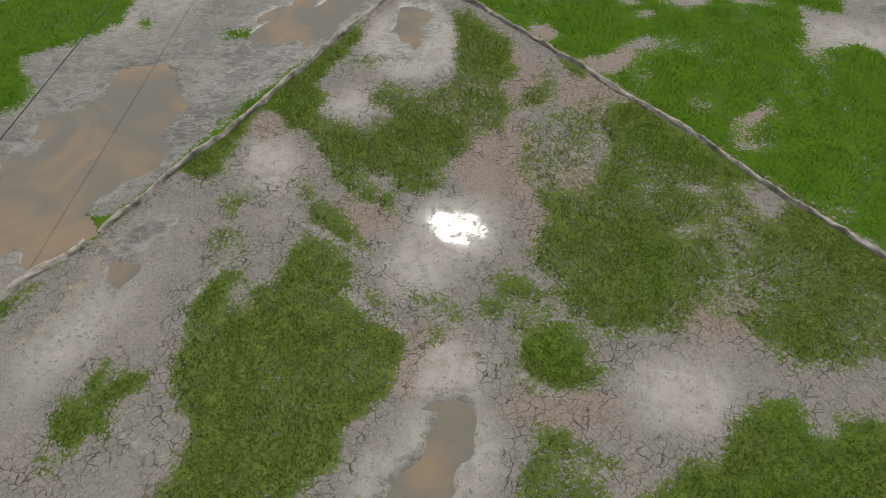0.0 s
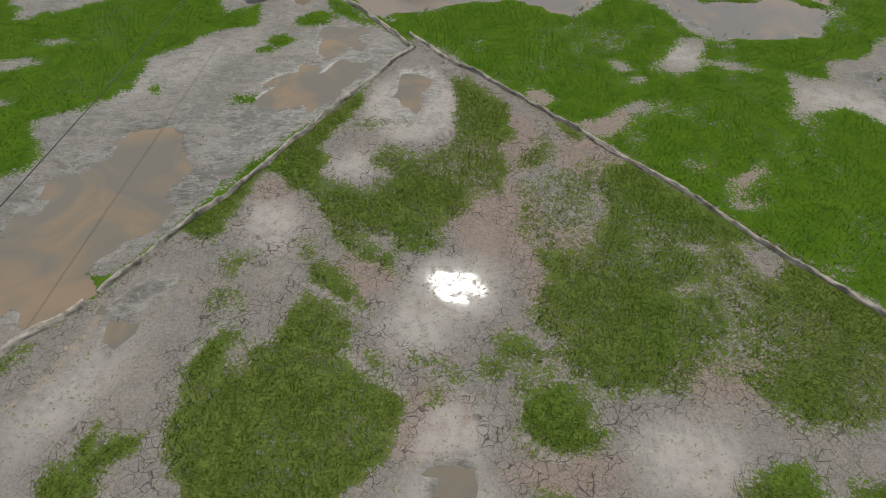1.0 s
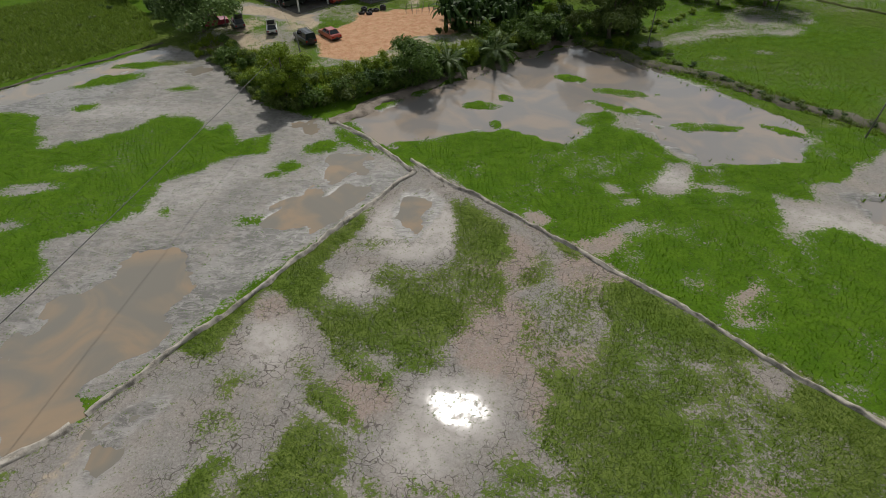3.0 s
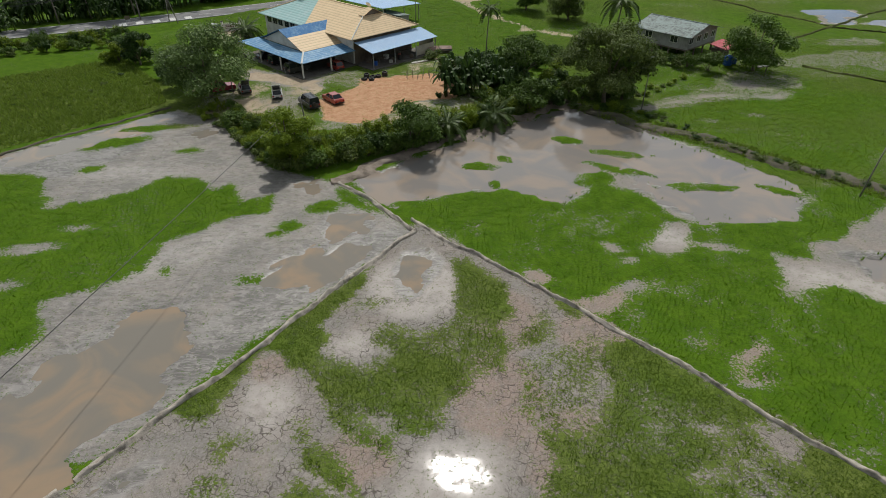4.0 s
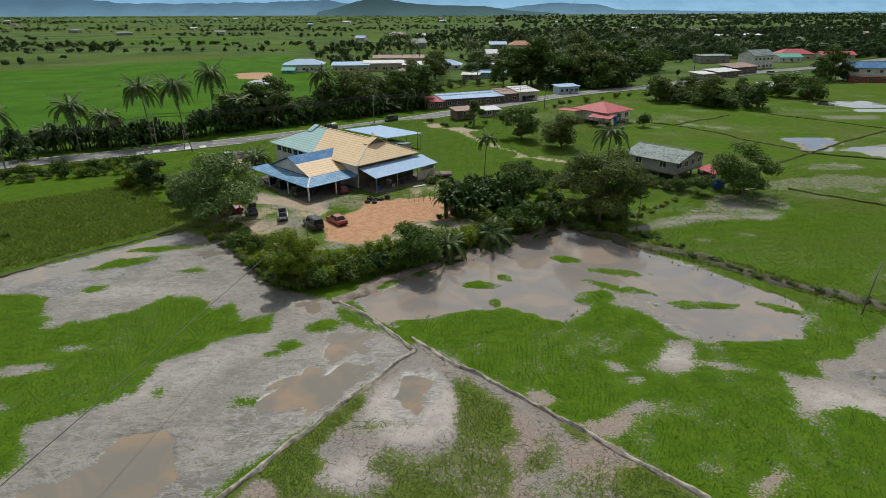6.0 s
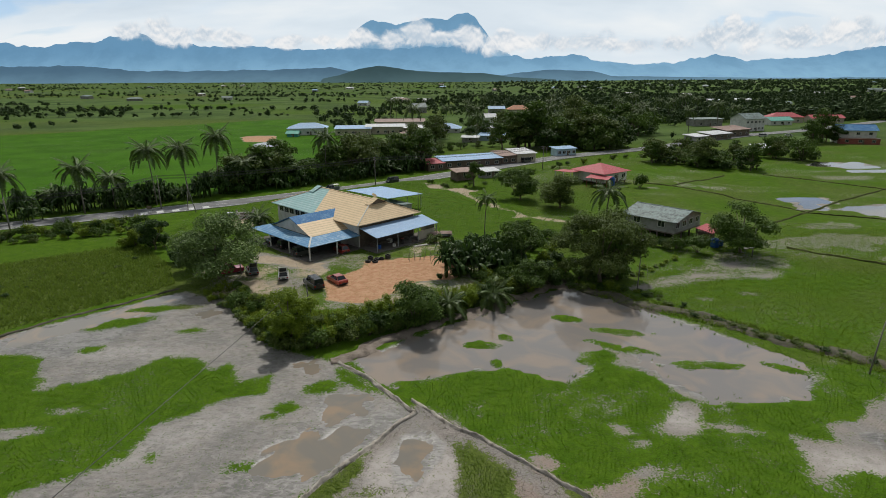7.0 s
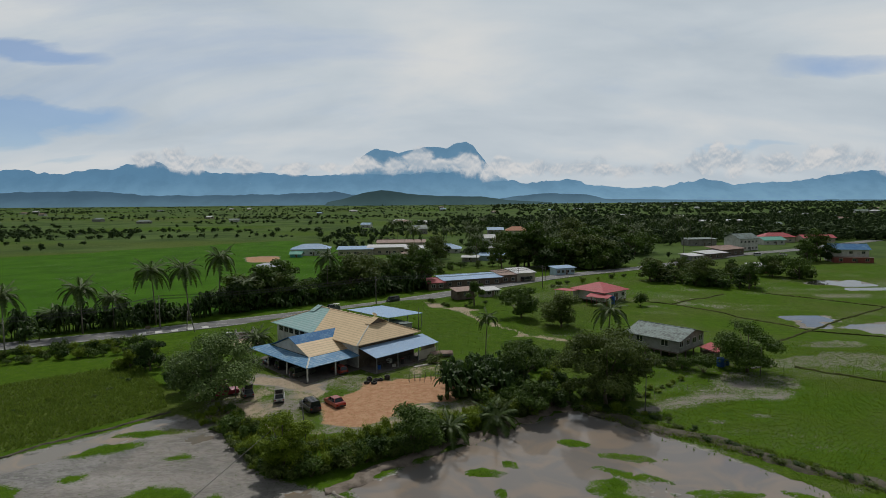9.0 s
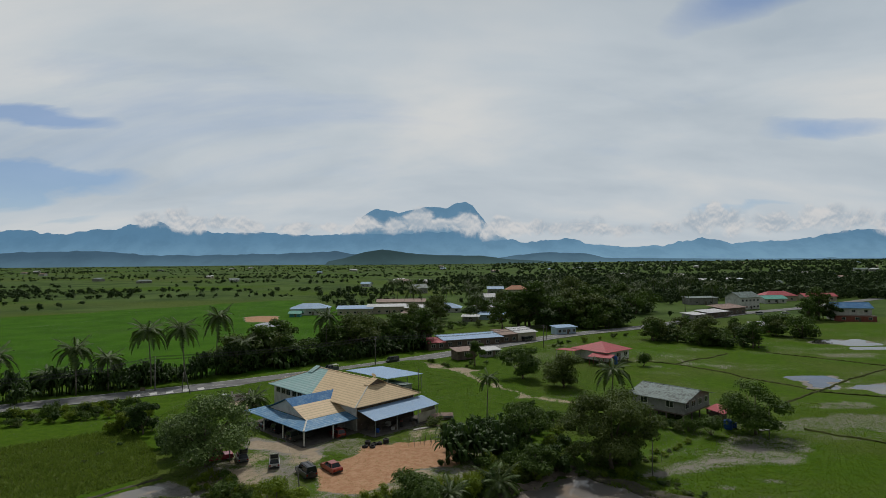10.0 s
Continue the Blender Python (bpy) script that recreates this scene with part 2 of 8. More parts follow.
    stand = m.math("MULTIPLY", m.step(m.math("ADD", m.attr("grass"), m.math("MULTIPLY", wob, 0.9)), -0.75, 0.50), m.math("SUBTRACT", 1.0, m.math("MULTIPLY", m.attr("thin"), 0.95)))
    on = m.step(m.math("ADD", m.math("SUBTRACT", stand, 1.0), clump), -0.26, 0.12)
    on = m.math("MULTIPLY", on, m.math("SUBTRACT", 1.0, m.math("MULTIPLY", m.math("MULTIPLY", wide, crack_on), m.step(m.attr("thin"), 0.05, 0.45, 0.0, 0.75))))
    far = m.step(m.attr("far"), 0.0, 1.0)
    rough_field = m.mix(m.step(m.noise(0.02, 5, 0.6), 0.35, 0.65), (0.048, 0.082, 0.022), (0.088, 0.138, 0.038))
    green = m.mix(far, green, rough_field)
    col = m.mix(on, soil, green)
    m.set(Specular_IOR_Level=m.math("SUBTRACT", 0.35, m.math("MULTIPLY", on, 0.33)))
    rough = m.math("SUBTRACT", 0.92, m.math("MULTIPLY", m.math("MULTIPLY", wet, m.math("SUBTRACT", 1.0, on)), 0.5))
    gloss = m.math("MULTIPLY", m.math("MULTIPLY", m.math("ADD", 0.3, m.math("MULTIPLY", crust, 0.8)), m.attr("film")), m.math("SUBTRACT", 1.0, on))
    rough = m.math("MAXIMUM", m.math("SUBTRACT", rough, m.math("MULTIPLY", gloss, 0.80)), 0.16)
    m.set(Base_Color=col, Roughness=rough)
    h = m.math("ADD", m.math("MULTIPLY", m.math("ADD", fine, mid), 0.35), m.math("MULTIPLY", crack, -1.0))
    m.bump(m.math("MULTIPLY", h, m.math("SUBTRACT", 1.0, m.math("MULTIPLY", gloss, 0.85))), 0.55, 0.05)
    return m.m


def water_material(name, calm, silt):
    m = Mat(name, 0.03, 0.0, 0.5)
    n = m.noise(0.16, 4, 0.5, 1.2)
    col = m.mix(m.math("MULTIPLY", m.step(n, 0.40, 0.66), 0.8), calm, silt)
    m.set(Base_Color=col, IOR=1.33)
    m.bump(m.noise(1.4, 2), 0.008, 0.05)
    return m.m


MAT_GROUND = ground_material()
MAT_WATER = water_material("muddy_water", (0.185, 0.168, 0.142), (0.295, 0.212, 0.138))
MAT_POND = water_material("pond_water", (0.205, 0.188, 0.175), (0.285, 0.228, 0.178))
MAT_POOL = water_material("clear_pool_water", (0.075, 0.075, 0.068), (0.115, 0.105, 0.088))
MAT_CLAY = worn("bund_clay", (0.40, 0.36, 0.31), (0.13, 0.112, 0.092), 3.0, 0.9, amount=0.9, bump=0.8)
MAT_BANK = worn("dark_bank_soil", (0.085, 0.072, 0.05), (0.035, 0.04, 0.02), 1.2, 0.9, amount=0.9, bump=0.6)
MAT_GRASSY = worn("grassy_bund", (0.085, 0.095, 0.035), (0.045, 0.06, 0.018), 1.4, 0.95, spec=0.05, amount=0.9, bump=0.6)
MAT_SHELF = worn("trampled_mud", (0.225, 0.185, 0.15), (0.10, 0.08, 0.062), 1.6, 0.85, amount=0.9, bump=0.8)
MAT_ASPHALT = worn("asphalt", (0.17, 0.17, 0.172), (0.10, 0.10, 0.103), 0.6, 0.85, amount=0.7)
MAT_MARK = worn("road_paint", (0.62, 0.62, 0.60), (0.30, 0.30, 0.29), 2.0, 0.7, amount=0.6)
MAT_GRASS_C = leafy("rice_blades", (0.070, 0.150, 0.006), (0.130, 0.245, 0.012), 0.1, 0.4)
MAT_GRASS_A = leafy("weedy_blades", (0.075, 0.130, 0.014), (0.185, 0.265, 0.036), 0.1, 0.4)
MAT_VERGE = leafy("verge_blades", (0.055, 0.102, 0.008), (0.135, 0.205, 0.018), 0.1, 0.35)
MAT_FIELD = leafy("field_blades", (0.085, 0.145, 0.008), (0.165, 0.255, 0.018), 0.1, 0.4)
MAT_REED = leafy("reed_blades", (0.080, 0.135, 0.010), (0.22, 0.28, 0.035), 0.12, 0.45)


# ---- helpers for meshes ----
def grid_noise(seed):
    return np.random.RandomState(seed).rand(256, 256)


TABLES = [grid_noise(s) for s in range(8)]


def vnoise(x, y, k=0):
    """Smooth value noise, -1 to 1, at unit scale."""
    xi, yi = np.floor(x).astype(int), np.floor(y).astype(int)
    fx, fy = x - xi, y - yi
    fx, fy = fx * fx * (3 - 2 * fx), fy * fy * (3 - 2 * fy)
    t = TABLES[k]
    a, b = t[xi % 256, yi % 256], t[(xi + 1) % 256, yi % 256]
    c, d = t[xi % 256, (yi + 1) % 256], t[(xi + 1) % 256, (yi + 1) % 256]
    return 2 * (a * (1 - fx) * (1 - fy) + b * fx * (1 - fy) + c * (1 - fx) * fy + d * fx * fy) - 1


def fbm(x, y, k=0, octaves=4):
    s, a = 0, 1.0
    for i in range(octaves):
        s, a, x, y = s + a * vnoise(x, y, (k + i) % 8), a * 0.5, x * 2.03 + 11.3, y * 2.03 + 5.7
    return s


def inside(X, Y, pts, margin=5.0):
    """Signed distance to a polygon, positive inside, cut off at -margin."""
    p = np.array(pts, float)
    out = np.full(X.shape, -margin)
    lo, hi = p.min(0) - margin, p.max(0) + margin
    m = (X > lo[0]) & (X < hi[0]) & (Y > lo[1]) & (Y < hi[1])
    x, y = X[m], Y[m]
    best, odd = np.full(x.shape, 1e9), np.zeros(x.shape, bool)
    for (ax, ay), (bx, by) in zip(p, np.roll(p, -1, 0)):
        dx, dy = bx - ax, by - ay
        t = np.clip(((x - ax) * dx + (y - ay) * dy) / (dx * dx + dy * dy + 1e-9), 0, 1)
        best = np.minimum(best, np.hypot(x - ax - t * dx, y - ay - t * dy))
        if dy:
            odd ^= ((ay > y) != (by > y)) & (x < dx * (y - ay) / dy + ax)
    out[m] = np.maximum(np.where(odd, best, -best), -margin)
    return out


def spot(X, Y, x, y, a, b=None, deg=0, margin=5.0):
    """Signed distance, roughly, to an ellipse."""
    b = b or a
    c, s = math.cos(radians(deg)), math.sin(radians(deg))
    u, v = (X - x) * c + (Y - y) * s, (Y - y) * c - (X - x) * s
    return np.maximum((1 - np.sqrt((u / a) ** 2 + (v / b) ** 2)) * min(a, b), -margin)


def near_line(X, Y, pts):
    """Distance to a chain of points."""
    best = np.full(X.shape, 1e9)
    for (ax, ay), (bx, by) in zip(pts, pts[1:]):
        dx, dy = bx - ax, by - ay
        t = np.clip(((X - ax) * dx + (Y - ay) * dy) / (dx * dx + dy * dy), 0, 1)
        best = np.minimum(best, np.hypot(X - ax - t * dx, Y - ay - t * dy))
    return best


def mesh_np(name, verts, faces, material, smooth=True, mats=None):
    """A mesh from arrays; faces is (n, k)."""
    verts, faces = np.asarray(verts, np.float32), np.asarray(faces, np.int32)
    me = bpy.data.meshes.new(name)
    n, k = faces.shape
    me.vertices.add(len(verts))
    me.vertices.foreach_set("co", verts.ravel())
    me.loops.add(n * k)
    me.loops.foreach_set("vertex_index", faces.ravel())
    me.polygons.add(n)
    me.polygons.foreach_set("loop_start", np.arange(0, n * k, k, dtype=np.int32))
    me.polygons.foreach_set("use_smooth", np.full(n, smooth))
    me.materials.append(material)
    me.update(calc_edges=True)
    return me


# ---- the ground: one sheet to the horizon ----
FIELD_A = [(-23.4, 22.1), (-7.4, 46.2), (-2.8, 54.2), (12.2, 39.5), (31.7, 19.3), (24.3, 2.6), (-30.3, 2.4), (-33.8, 11.4)]
FIELD_B = [(-3, 52.2), (-12.7, 63.1), (-22.1, 67.5), (-32.8, 82.9), (-41.4, 87.7), (-59.1, 71), (-88.3, 63), (-60.1, 23.1), (-22.7, 23.9)]
FIELD_B_EDGE = [(-53, 9), (-35.6, 11.7), (-27.8, 16.7), (-23.6, 21.7), (-23.6, 22.5), (-29.4, 30.9), (-72.1, 30.6)]
FIELD_C = [(-3, 52.2), (-12.7, 63.1), (-6.3, 69.9), (19.4, 88.8), (39.1, 71.6), (51, 58.7), (61, 46.2), (36.3, 19.4), (27.1, 23.4)]
YARD = [(-17.9, 81.6), (-20.5, 90.2), (-18.9, 94.4), (-13.7, 98.9), (-8.9, 103.1), (-0.6, 102.9), (4.4, 97), (1.4, 91.2), (-5.1, 90), (-7.5, 84.9), (-11.4, 80.4)]
DRIVE = [(-37.1, 106), (-34.4, 107.8), (-24.1, 100.6), (-18.9, 99.9), (-21.8, 94.4), (-28, 96), (-35, 100.8)]

rnd = np.random.RandomState(4)


def grow(start, stop, step, rate):
    out = [start]
    while abs(out[-1]) < abs(stop):
        step *= rate
        out.append(out[-1] + math.copysign(step, stop))
    return out[1:]


GX = np.array(grow(-56, -5200, 0.36, 1.075)[::-1] + list(np.arange(-56, 60, 0.40)) + grow(60, 150, 0.40, 1.04) + grow(150, 5200, 3.0, 1.09))
GY = np.array(grow(4, -700, 0.36, 1.25)[::-1] + list(np.arange(4, 104, 0.40)) + grow(104, 5200, 0.40, 1.04))
X0, Y0 = np.meshgrid(GX, GY, indexing="ij")
# wander the outlines of all patches
stray = np.clip((Y0 - 80) / 25, 0, 1)
X = X0 + 0.3 * fbm(X0 / 1.5, Y0 / 1.5, 1, 3) * (1 - stray) + 4.0 * stray * fbm(X0 / 9, Y0 / 6, 1, 4) * (Y0 < 250)
Y = Y0 + 0.3 * fbm(X0 / 1.5 + 40, Y0 / 1.5, 2, 3) * (1 - stray) + 2.6 * stray * fbm(X0 / 9 + 40, Y0 / 6, 2, 4) * (Y0 < 250)

grass = np.full(X.shape, 2.0)
grass = np.minimum(grass, -inside(X0, Y0, FIELD_A))
grass = np.minimum(grass, -inside(X0, Y0, FIELD_B))
grass = np.minimum(grass, -inside(X0, Y0, FIELD_B_EDGE))


def grow_grass(pts):
    global grass
    grass = np.maximum(grass, inside(X, Y, pts))


def bare(pts):
    global grass
    grass = np.minimum(grass, -inside(X, Y, pts))


def tuft_spot(x, y, a, b=None, deg=0):
    global grass
    grass = np.maximum(grass, spot(X, Y, x, y, a, b, deg))


def bare_spot(x, y, a, b=None, deg=0):
    global grass
    grass = np.minimum(grass, -spot(X, Y, x, y, a, b, deg))


# the near paddy: grown patches, each with how thin its sward is
SWARD = []


def sward(thinness, pts):
    grow_grass(pts)
    SWARD.append((thinness, pts))


sward(0.3, [(-19.3, 28.1), (-16.8, 32.6), (-14.4, 36.0), (-11.6, 39.3), (-9.1, 42.6), (-7.3, 45.4), (-7.5, 43.0), (-8.4, 40.8), (-9.8, 38.6), (-10.2, 37.2), (-9.3, 35.6), (-10.1, 34.6), (-9.1, 33.7), (-8.1, 33.1), (-5.9, 32.5), (-4.1, 32.8), (-3.6, 31.6), (-3.5, 28.2), (-5.5, 27.7), (-4.7, 26.6), (-3.4, 25.8), (-3.3, 24.1), (-5.1, 25.0), (-6.6, 26.1), (-8.2, 27.4), (-9.0, 29.6), (-9.9, 31.3), (-11.5, 32.3), (-12.9, 34.3), (-14.1, 34.6), (-14.7, 33.0), (-15.6, 30.9), (-16.1, 29.0), (-16.7, 27.1), (-17.8, 27.2)])
sward(0.0, [(-19.3, 28.1), (-16.8, 32.6), (-14.4, 36.0), (-11.6, 39.3), (-9.1, 42.6), (-7.3, 45.4), (-7.8, 42.6), (-9.3, 39.7), (-10.4, 37.2), (-9.5, 35.6), (-10.3, 33.1), (-11.6, 32.5), (-13.2, 34.5), (-14.5, 34.3), (-15.7, 31.2), (-16.5, 28.7), (-16.9, 27.2), (-17.8, 27.3)])
sward(0.30, [(-5.6, 36.9), (-3.9, 37.3), (-2.0, 36.3), (0.7, 37.3), (1.4, 38.7), (0.8, 40.8), (1.4, 43.8), (0.8, 47.1), (2.3, 47.1), (4.8, 44.3), (5.9, 42.3), (6.2, 39.1), (4.9, 37.3), (5.5, 34.7), (4.6, 32.3), (2.9, 31.7), (2.2, 30.5), (1.1, 29.3), (-0.1, 28.2), (-0.5, 26.6), (-1.7, 25.9), (-3.4, 26.1), (-3.9, 27.7), (-5.6, 28.2), (-3.6, 31.6), (-4.2, 34.7), (-5.4, 35.0)])
sward(0.12, [(0.8, 47.1), (2.3, 47.1), (4.8, 44.3), (5.9, 42.3), (6.2, 39.1), (4.9, 37.3), (3.5, 38.0), (1.4, 38.7), (1.0, 40.8), (1.5, 43.8)])
sward(0.15, [(-3.7, 34.0), (-2.0, 34.7), (0.3, 33.1), (1.6, 31.6), (0.3, 29.3), (-1.8, 28.2), (-3.5, 28.2), (-5.1, 28.2), (-7.9, 30.4), (-8.5, 32.2), (-6.3, 31.9)])
sward(0.18, [(-10.6, 27.1), (-9.8, 27.1), (-9.0, 25.8), (-7.3, 24.8), (-6.0, 23.1), (-5.5, 21.7), (-5.0, 20.6), (-6.2, 21.3), (-7.8, 22.4), (-9.5, 23.6), (-9.5, 24.6), (-9.8, 25.8)])
sward(0.2, [(-15.8, 25.5), (-14.2, 25.8), (-13.9, 25.0), (-14.5, 24.0), (-15.2, 24.4)])
sward(0.6, [(-15.9, 22.4), (-14.9, 23.3), (-13.6, 22.6), (-13.1, 21.7), (-14.1, 21.2), (-15.3, 21.2)])
sward(0.08, [(-14.4, 19.9), (-13.3, 19.5), (-12.9, 18.6), (-13.7, 18.2), (-13.4, 17.4), (-12.2, 16.8), (-12.3, 18.4), (-11.0, 18.2), (-10.5, 19.9), (-9.7, 21.9), (-9.4, 22.4), (-7.8, 21.9), (-6.9, 21.3), (-5.8, 19.5), (-5.9, 18.2), (-6.6, 17.6), (-5.1, 16.6), (-3.6, 15.8), (-2.7, 15.1), (-2.6, 13.2), (-3.0, 11.5), (-4.2, 10.3), (-5.4, 9.2), (-5.8, 8.3), (-5.8, 7.1), (-7.0, 6.5), (-7.5, 5.6), (-8.0, 5.1), (-15.0, 5.1), (-14.6, 6.8), (-14.6, 7.9), (-13.8, 8.6), (-14.4, 9.8), (-15.5, 11.4), (-16.1, 13.2), (-15.9, 15.0), (-15.8, 17.0), (-15.4, 18.4)])
sward(0.15, [(-4.8, 17.9), (-4.2, 17.7), (-3.2, 16.6), (-3.6, 16.4), (-4.6, 17.2)])
sward(0.0, [(-22.1, 9.9), (-21.8, 10.7), (-20.8, 10.7), (-20.3, 10.3), (-20.4, 11.4), (-20.3, 12.6), (-20.0, 13.3), (-19.4, 12.5), (-19.4, 11.4), (-19.0, 12.1), (-18.4, 12.6), (-17.2, 12.5), (-17.3, 11.4), (-18.2, 10.6), (-18.7, 10.3), (-18.6, 8.8), (-19.7, 8.5), (-20.0, 7.6), (-20.7, 7.8), (-21.6, 8.8)])
sward(0.2, [(-22.1, 7.5), (-21.8, 7.7), (-21.1, 7.0), (-21.1, 6.7), (-21.6, 6.9)])
sward(0.35, [(5.4, 28.3), (6.6, 29.7), (8.6, 30.2), (10.0, 32.8), (11.4, 32.0), (11.5, 30.4), (10.4, 29.1), (8.5, 28.8), (6.9, 28.3), (5.9, 27.8)])
sward(0.45, [(5.9, 34.7), (6.4, 36.0), (7.5, 37.7), (8.8, 38.7), (9.6, 37.4), (9.1, 35.4), (7.5, 34.7)])
sward(0.1, [(9.7, 41.0), (10.8, 40.3), (12.0, 38.6), (11.5, 38.2), (10.3, 39.5)])
sward(0.28, [(12.1, 34.1), (14.8, 35.1), (18.1, 31.8), (21.5, 28.1), (21.5, 26.8), (22.0, 24.0), (23.8, 23.5), (24.6, 25.0), (27.1, 22.8), (29.4, 20.2), (31.5, 18.0), (29.4, 13.4), (26.6, 13.4), (24.2, 13.0), (22.1, 12.8), (21.1, 13.0), (20.9, 13.4), (19.1, 15.2), (18.3, 16.3), (18.7, 17.9), (20.0, 19.6), (20.8, 21.4), (19.8, 23.3), (18.9, 24.3), (18.2, 23.3), (19.4, 21.9), (19.2, 19.6), (17.9, 17.5), (16.3, 16.9), (15.6, 15.9), (14.5, 15.2), (12.2, 15.5), (10.3, 14.8), (9.4, 15.5), (8.1, 16.3), (7.8, 17.5), (6.8, 18.1), (7.6, 18.7), (6.2, 20.0), (5.6, 21.3), (6.4, 21.8), (7.2, 24.2), (6.8, 26.4), (8.3, 27.1), (8.8, 26.2), (10.1, 26.6), (11.5, 28.3), (12.4, 30.5)])
sward(0.0, [(12.4, 34.8), (14.8, 35.1), (18.1, 31.8), (21.5, 28.1), (24.6, 25.0), (27.1, 22.8), (29.4, 20.2), (31.5, 18.0), (30.8, 16.4), (28.6, 18.2), (26.1, 20.1), (23.8, 22.3), (23.6, 23.5), (22.8, 26.8), (20.8, 27.0), (17.5, 29.2), (14.6, 31.4)])
sward(0.15, [(7.3, 25.7), (10.0, 25.9), (13.4, 24.7), (15.3, 22.3), (14.8, 17.9), (13.0, 16.3), (9.9, 17.1), (8.3, 18.7), (7.9, 21.3), (7.3, 23.2)])
sward(0.22, [(20.7, 19.6), (24.6, 20.1), (28.8, 18.8), (27.2, 14.8), (23.6, 13.4), (21.7, 13.7), (20.0, 16.0)])
sward(0.2, [(3.4, 19.5), (4.4, 19.8), (5.6, 18.9), (6.4, 18.1), (7.1, 17.1), (5.3, 17.1), (4.2, 17.3), (3.8, 16.3), (2.4, 16.5), (2.4, 17.3), (3.3, 17.7)])
sward(0.05, [(4.4, 14.6), (6.2, 15.7), (7.7, 16.1), (9.0, 15.1), (9.4, 14.6), (9.1, 13.3), (9.8, 12.6), (8.5, 11.7), (6.5, 11.5), (5.2, 11.9), (4.5, 12.9)])
sward(0.5, [(4.2, 16.9), (6.4, 17.3), (7.7, 16.3), (6.2, 15.5), (4.6, 14.7)])
sward(0.05, [(5.2, 9.7), (6.3, 9.4), (7.8, 8.3), (9.8, 7.3), (9.1, 6.9), (7.9, 7.3), (6.8, 8.0), (5.3, 8.3)])
sward(0.3, [(5.2, 8.2), (6.8, 7.9), (7.9, 7.1), (8.8, 6.0), (8.7, 5.2), (4.0, 5.2), (4.6, 7.1)])
sward(0.05, [(10.5, 6.1), (12.4, 6.7), (13.3, 7.9), (14.8, 7.6), (15.6, 8.4), (16.1, 9.3), (17.3, 10.1), (19.2, 10.9), (20.1, 10.8), (20.5, 10.0), (21.4, 9.0), (22.4, 9.0), (22.3, 9.8), (24.0, 10.0), (26.2, 9.8), (24.2, 5.2), (10.0, 5.2)])
sward(0.3, [(-28.1, 17.3), (-26.4, 18.5), (-26.0, 18.2), (-27.1, 15.8), (-28.1, 15.7), (-28.6, 16.9)])
sward(0.55, [(18.4, 24.4), (19.6, 25.0), (21.4, 22.5), (21.2, 19.8), (20.4, 17.0), (18.6, 16.2), (17.0, 16.4), (18.6, 18.6), (19.4, 21.0)])
sward(0.62, [(6.4, 33.0), (9.4, 34.4), (12.2, 36.0), (13.0, 34.4), (11.6, 31.4), (10.6, 27.6), (8.4, 26.4), (6.0, 27.0)])
for thinness, dx, dy, pts in ((0.0, 0.55, 0.55, SWARD[16][1]), (0.0, -0.35, 0.3, SWARD[1][1])):
    sward(thinness, [(x + dx, y + dy) for x, y in pts])
bare([(21.8, 26.5), (24.2, 26.0), (24.2, 24.7), (23.3, 23.8), (22.0, 24.0)])
bare_spot(-13.2, 17.7, 0.5, 0.8)
bare_spot(16.4, 22.9, 0.7, 0.4)
bare_spot(18.5, 26.3, 0.7, 0.5)
tuft_spot(-13.6, 25.8, 0.4)
tuft_spot(0.1, 16.7, 1.3, 0.3, -30)
tuft_spot(-0.6, 14.7, 0.4, 0.3)
tuft_spot(-0.4, 15.7, 0.4, 0.25)
tuft_spot(4.9, 11.7, 0.7, 0.3, -40)
tuft_spot(-5.5, 33.2, 0.8, 0.3, 30)
tuft_spot(-5.9, 40.2, 1.4, 0.4, 10)
# the flooded paddy
grow_grass([(-80.1, 64.6), (-53.5, 65.4), (-49, 64.7), (-47.2, 59.9), (-41.2, 58.1), (-37.2, 60.6), (-34.2, 64.8), (-29.9, 64.1), (-27.7, 61.3), (-25.5, 62.7), (-23, 58.1), (-19.6, 60), (-19.4, 56.3), (-23.4, 55.1), (-26.1, 52.3), (-28.9, 50.2), (-28.8, 45.3), (-30.7, 43.5), (-33.6, 41.8), (-35.9, 40.2), (-33.4, 35.8), (-33.7, 34.1), (-35.8, 33.7), (-53.5, 33)])
bare_spot(-42, 48.8, 3.4, 1.0, 12)
bare_spot(-40.8, 42.7, 2.0, 0.8)
bare_spot(-44.3, 58.7, 1.5, 1.8)
bare_spot(-39, 52.8, 1.6, 0.6)
tuft_spot(-13.4, 57.4, 2.0, 1.2, 20)
tuft_spot(-16.2, 53.1, 1.4, 0.9, 10)
tuft_spot(-17.7, 51.5, 0.7, 0.6)
tuft_spot(-18.4, 43.6, 0.7, 0.4)
tuft_spot(-17.4, 43.8, 0.4, 0.4)
tuft_spot(-44.6, 66.9, 1.3, 0.9)
tuft_spot(-45, 75.1, 4.0, 1.5, 25)
tuft_spot(-42, 80.3, 4.6, 1.0, 8)
tuft_spot(-34.2, 72.4, 1.3, 0.7)
tuft_spot(-26.5, 45, 0.5, 0.4)
grow_grass([(-12.7, 62), (-10.7, 60.6), (-7.2, 56), (-8.5, 56.6), (-11.4, 58.6)])
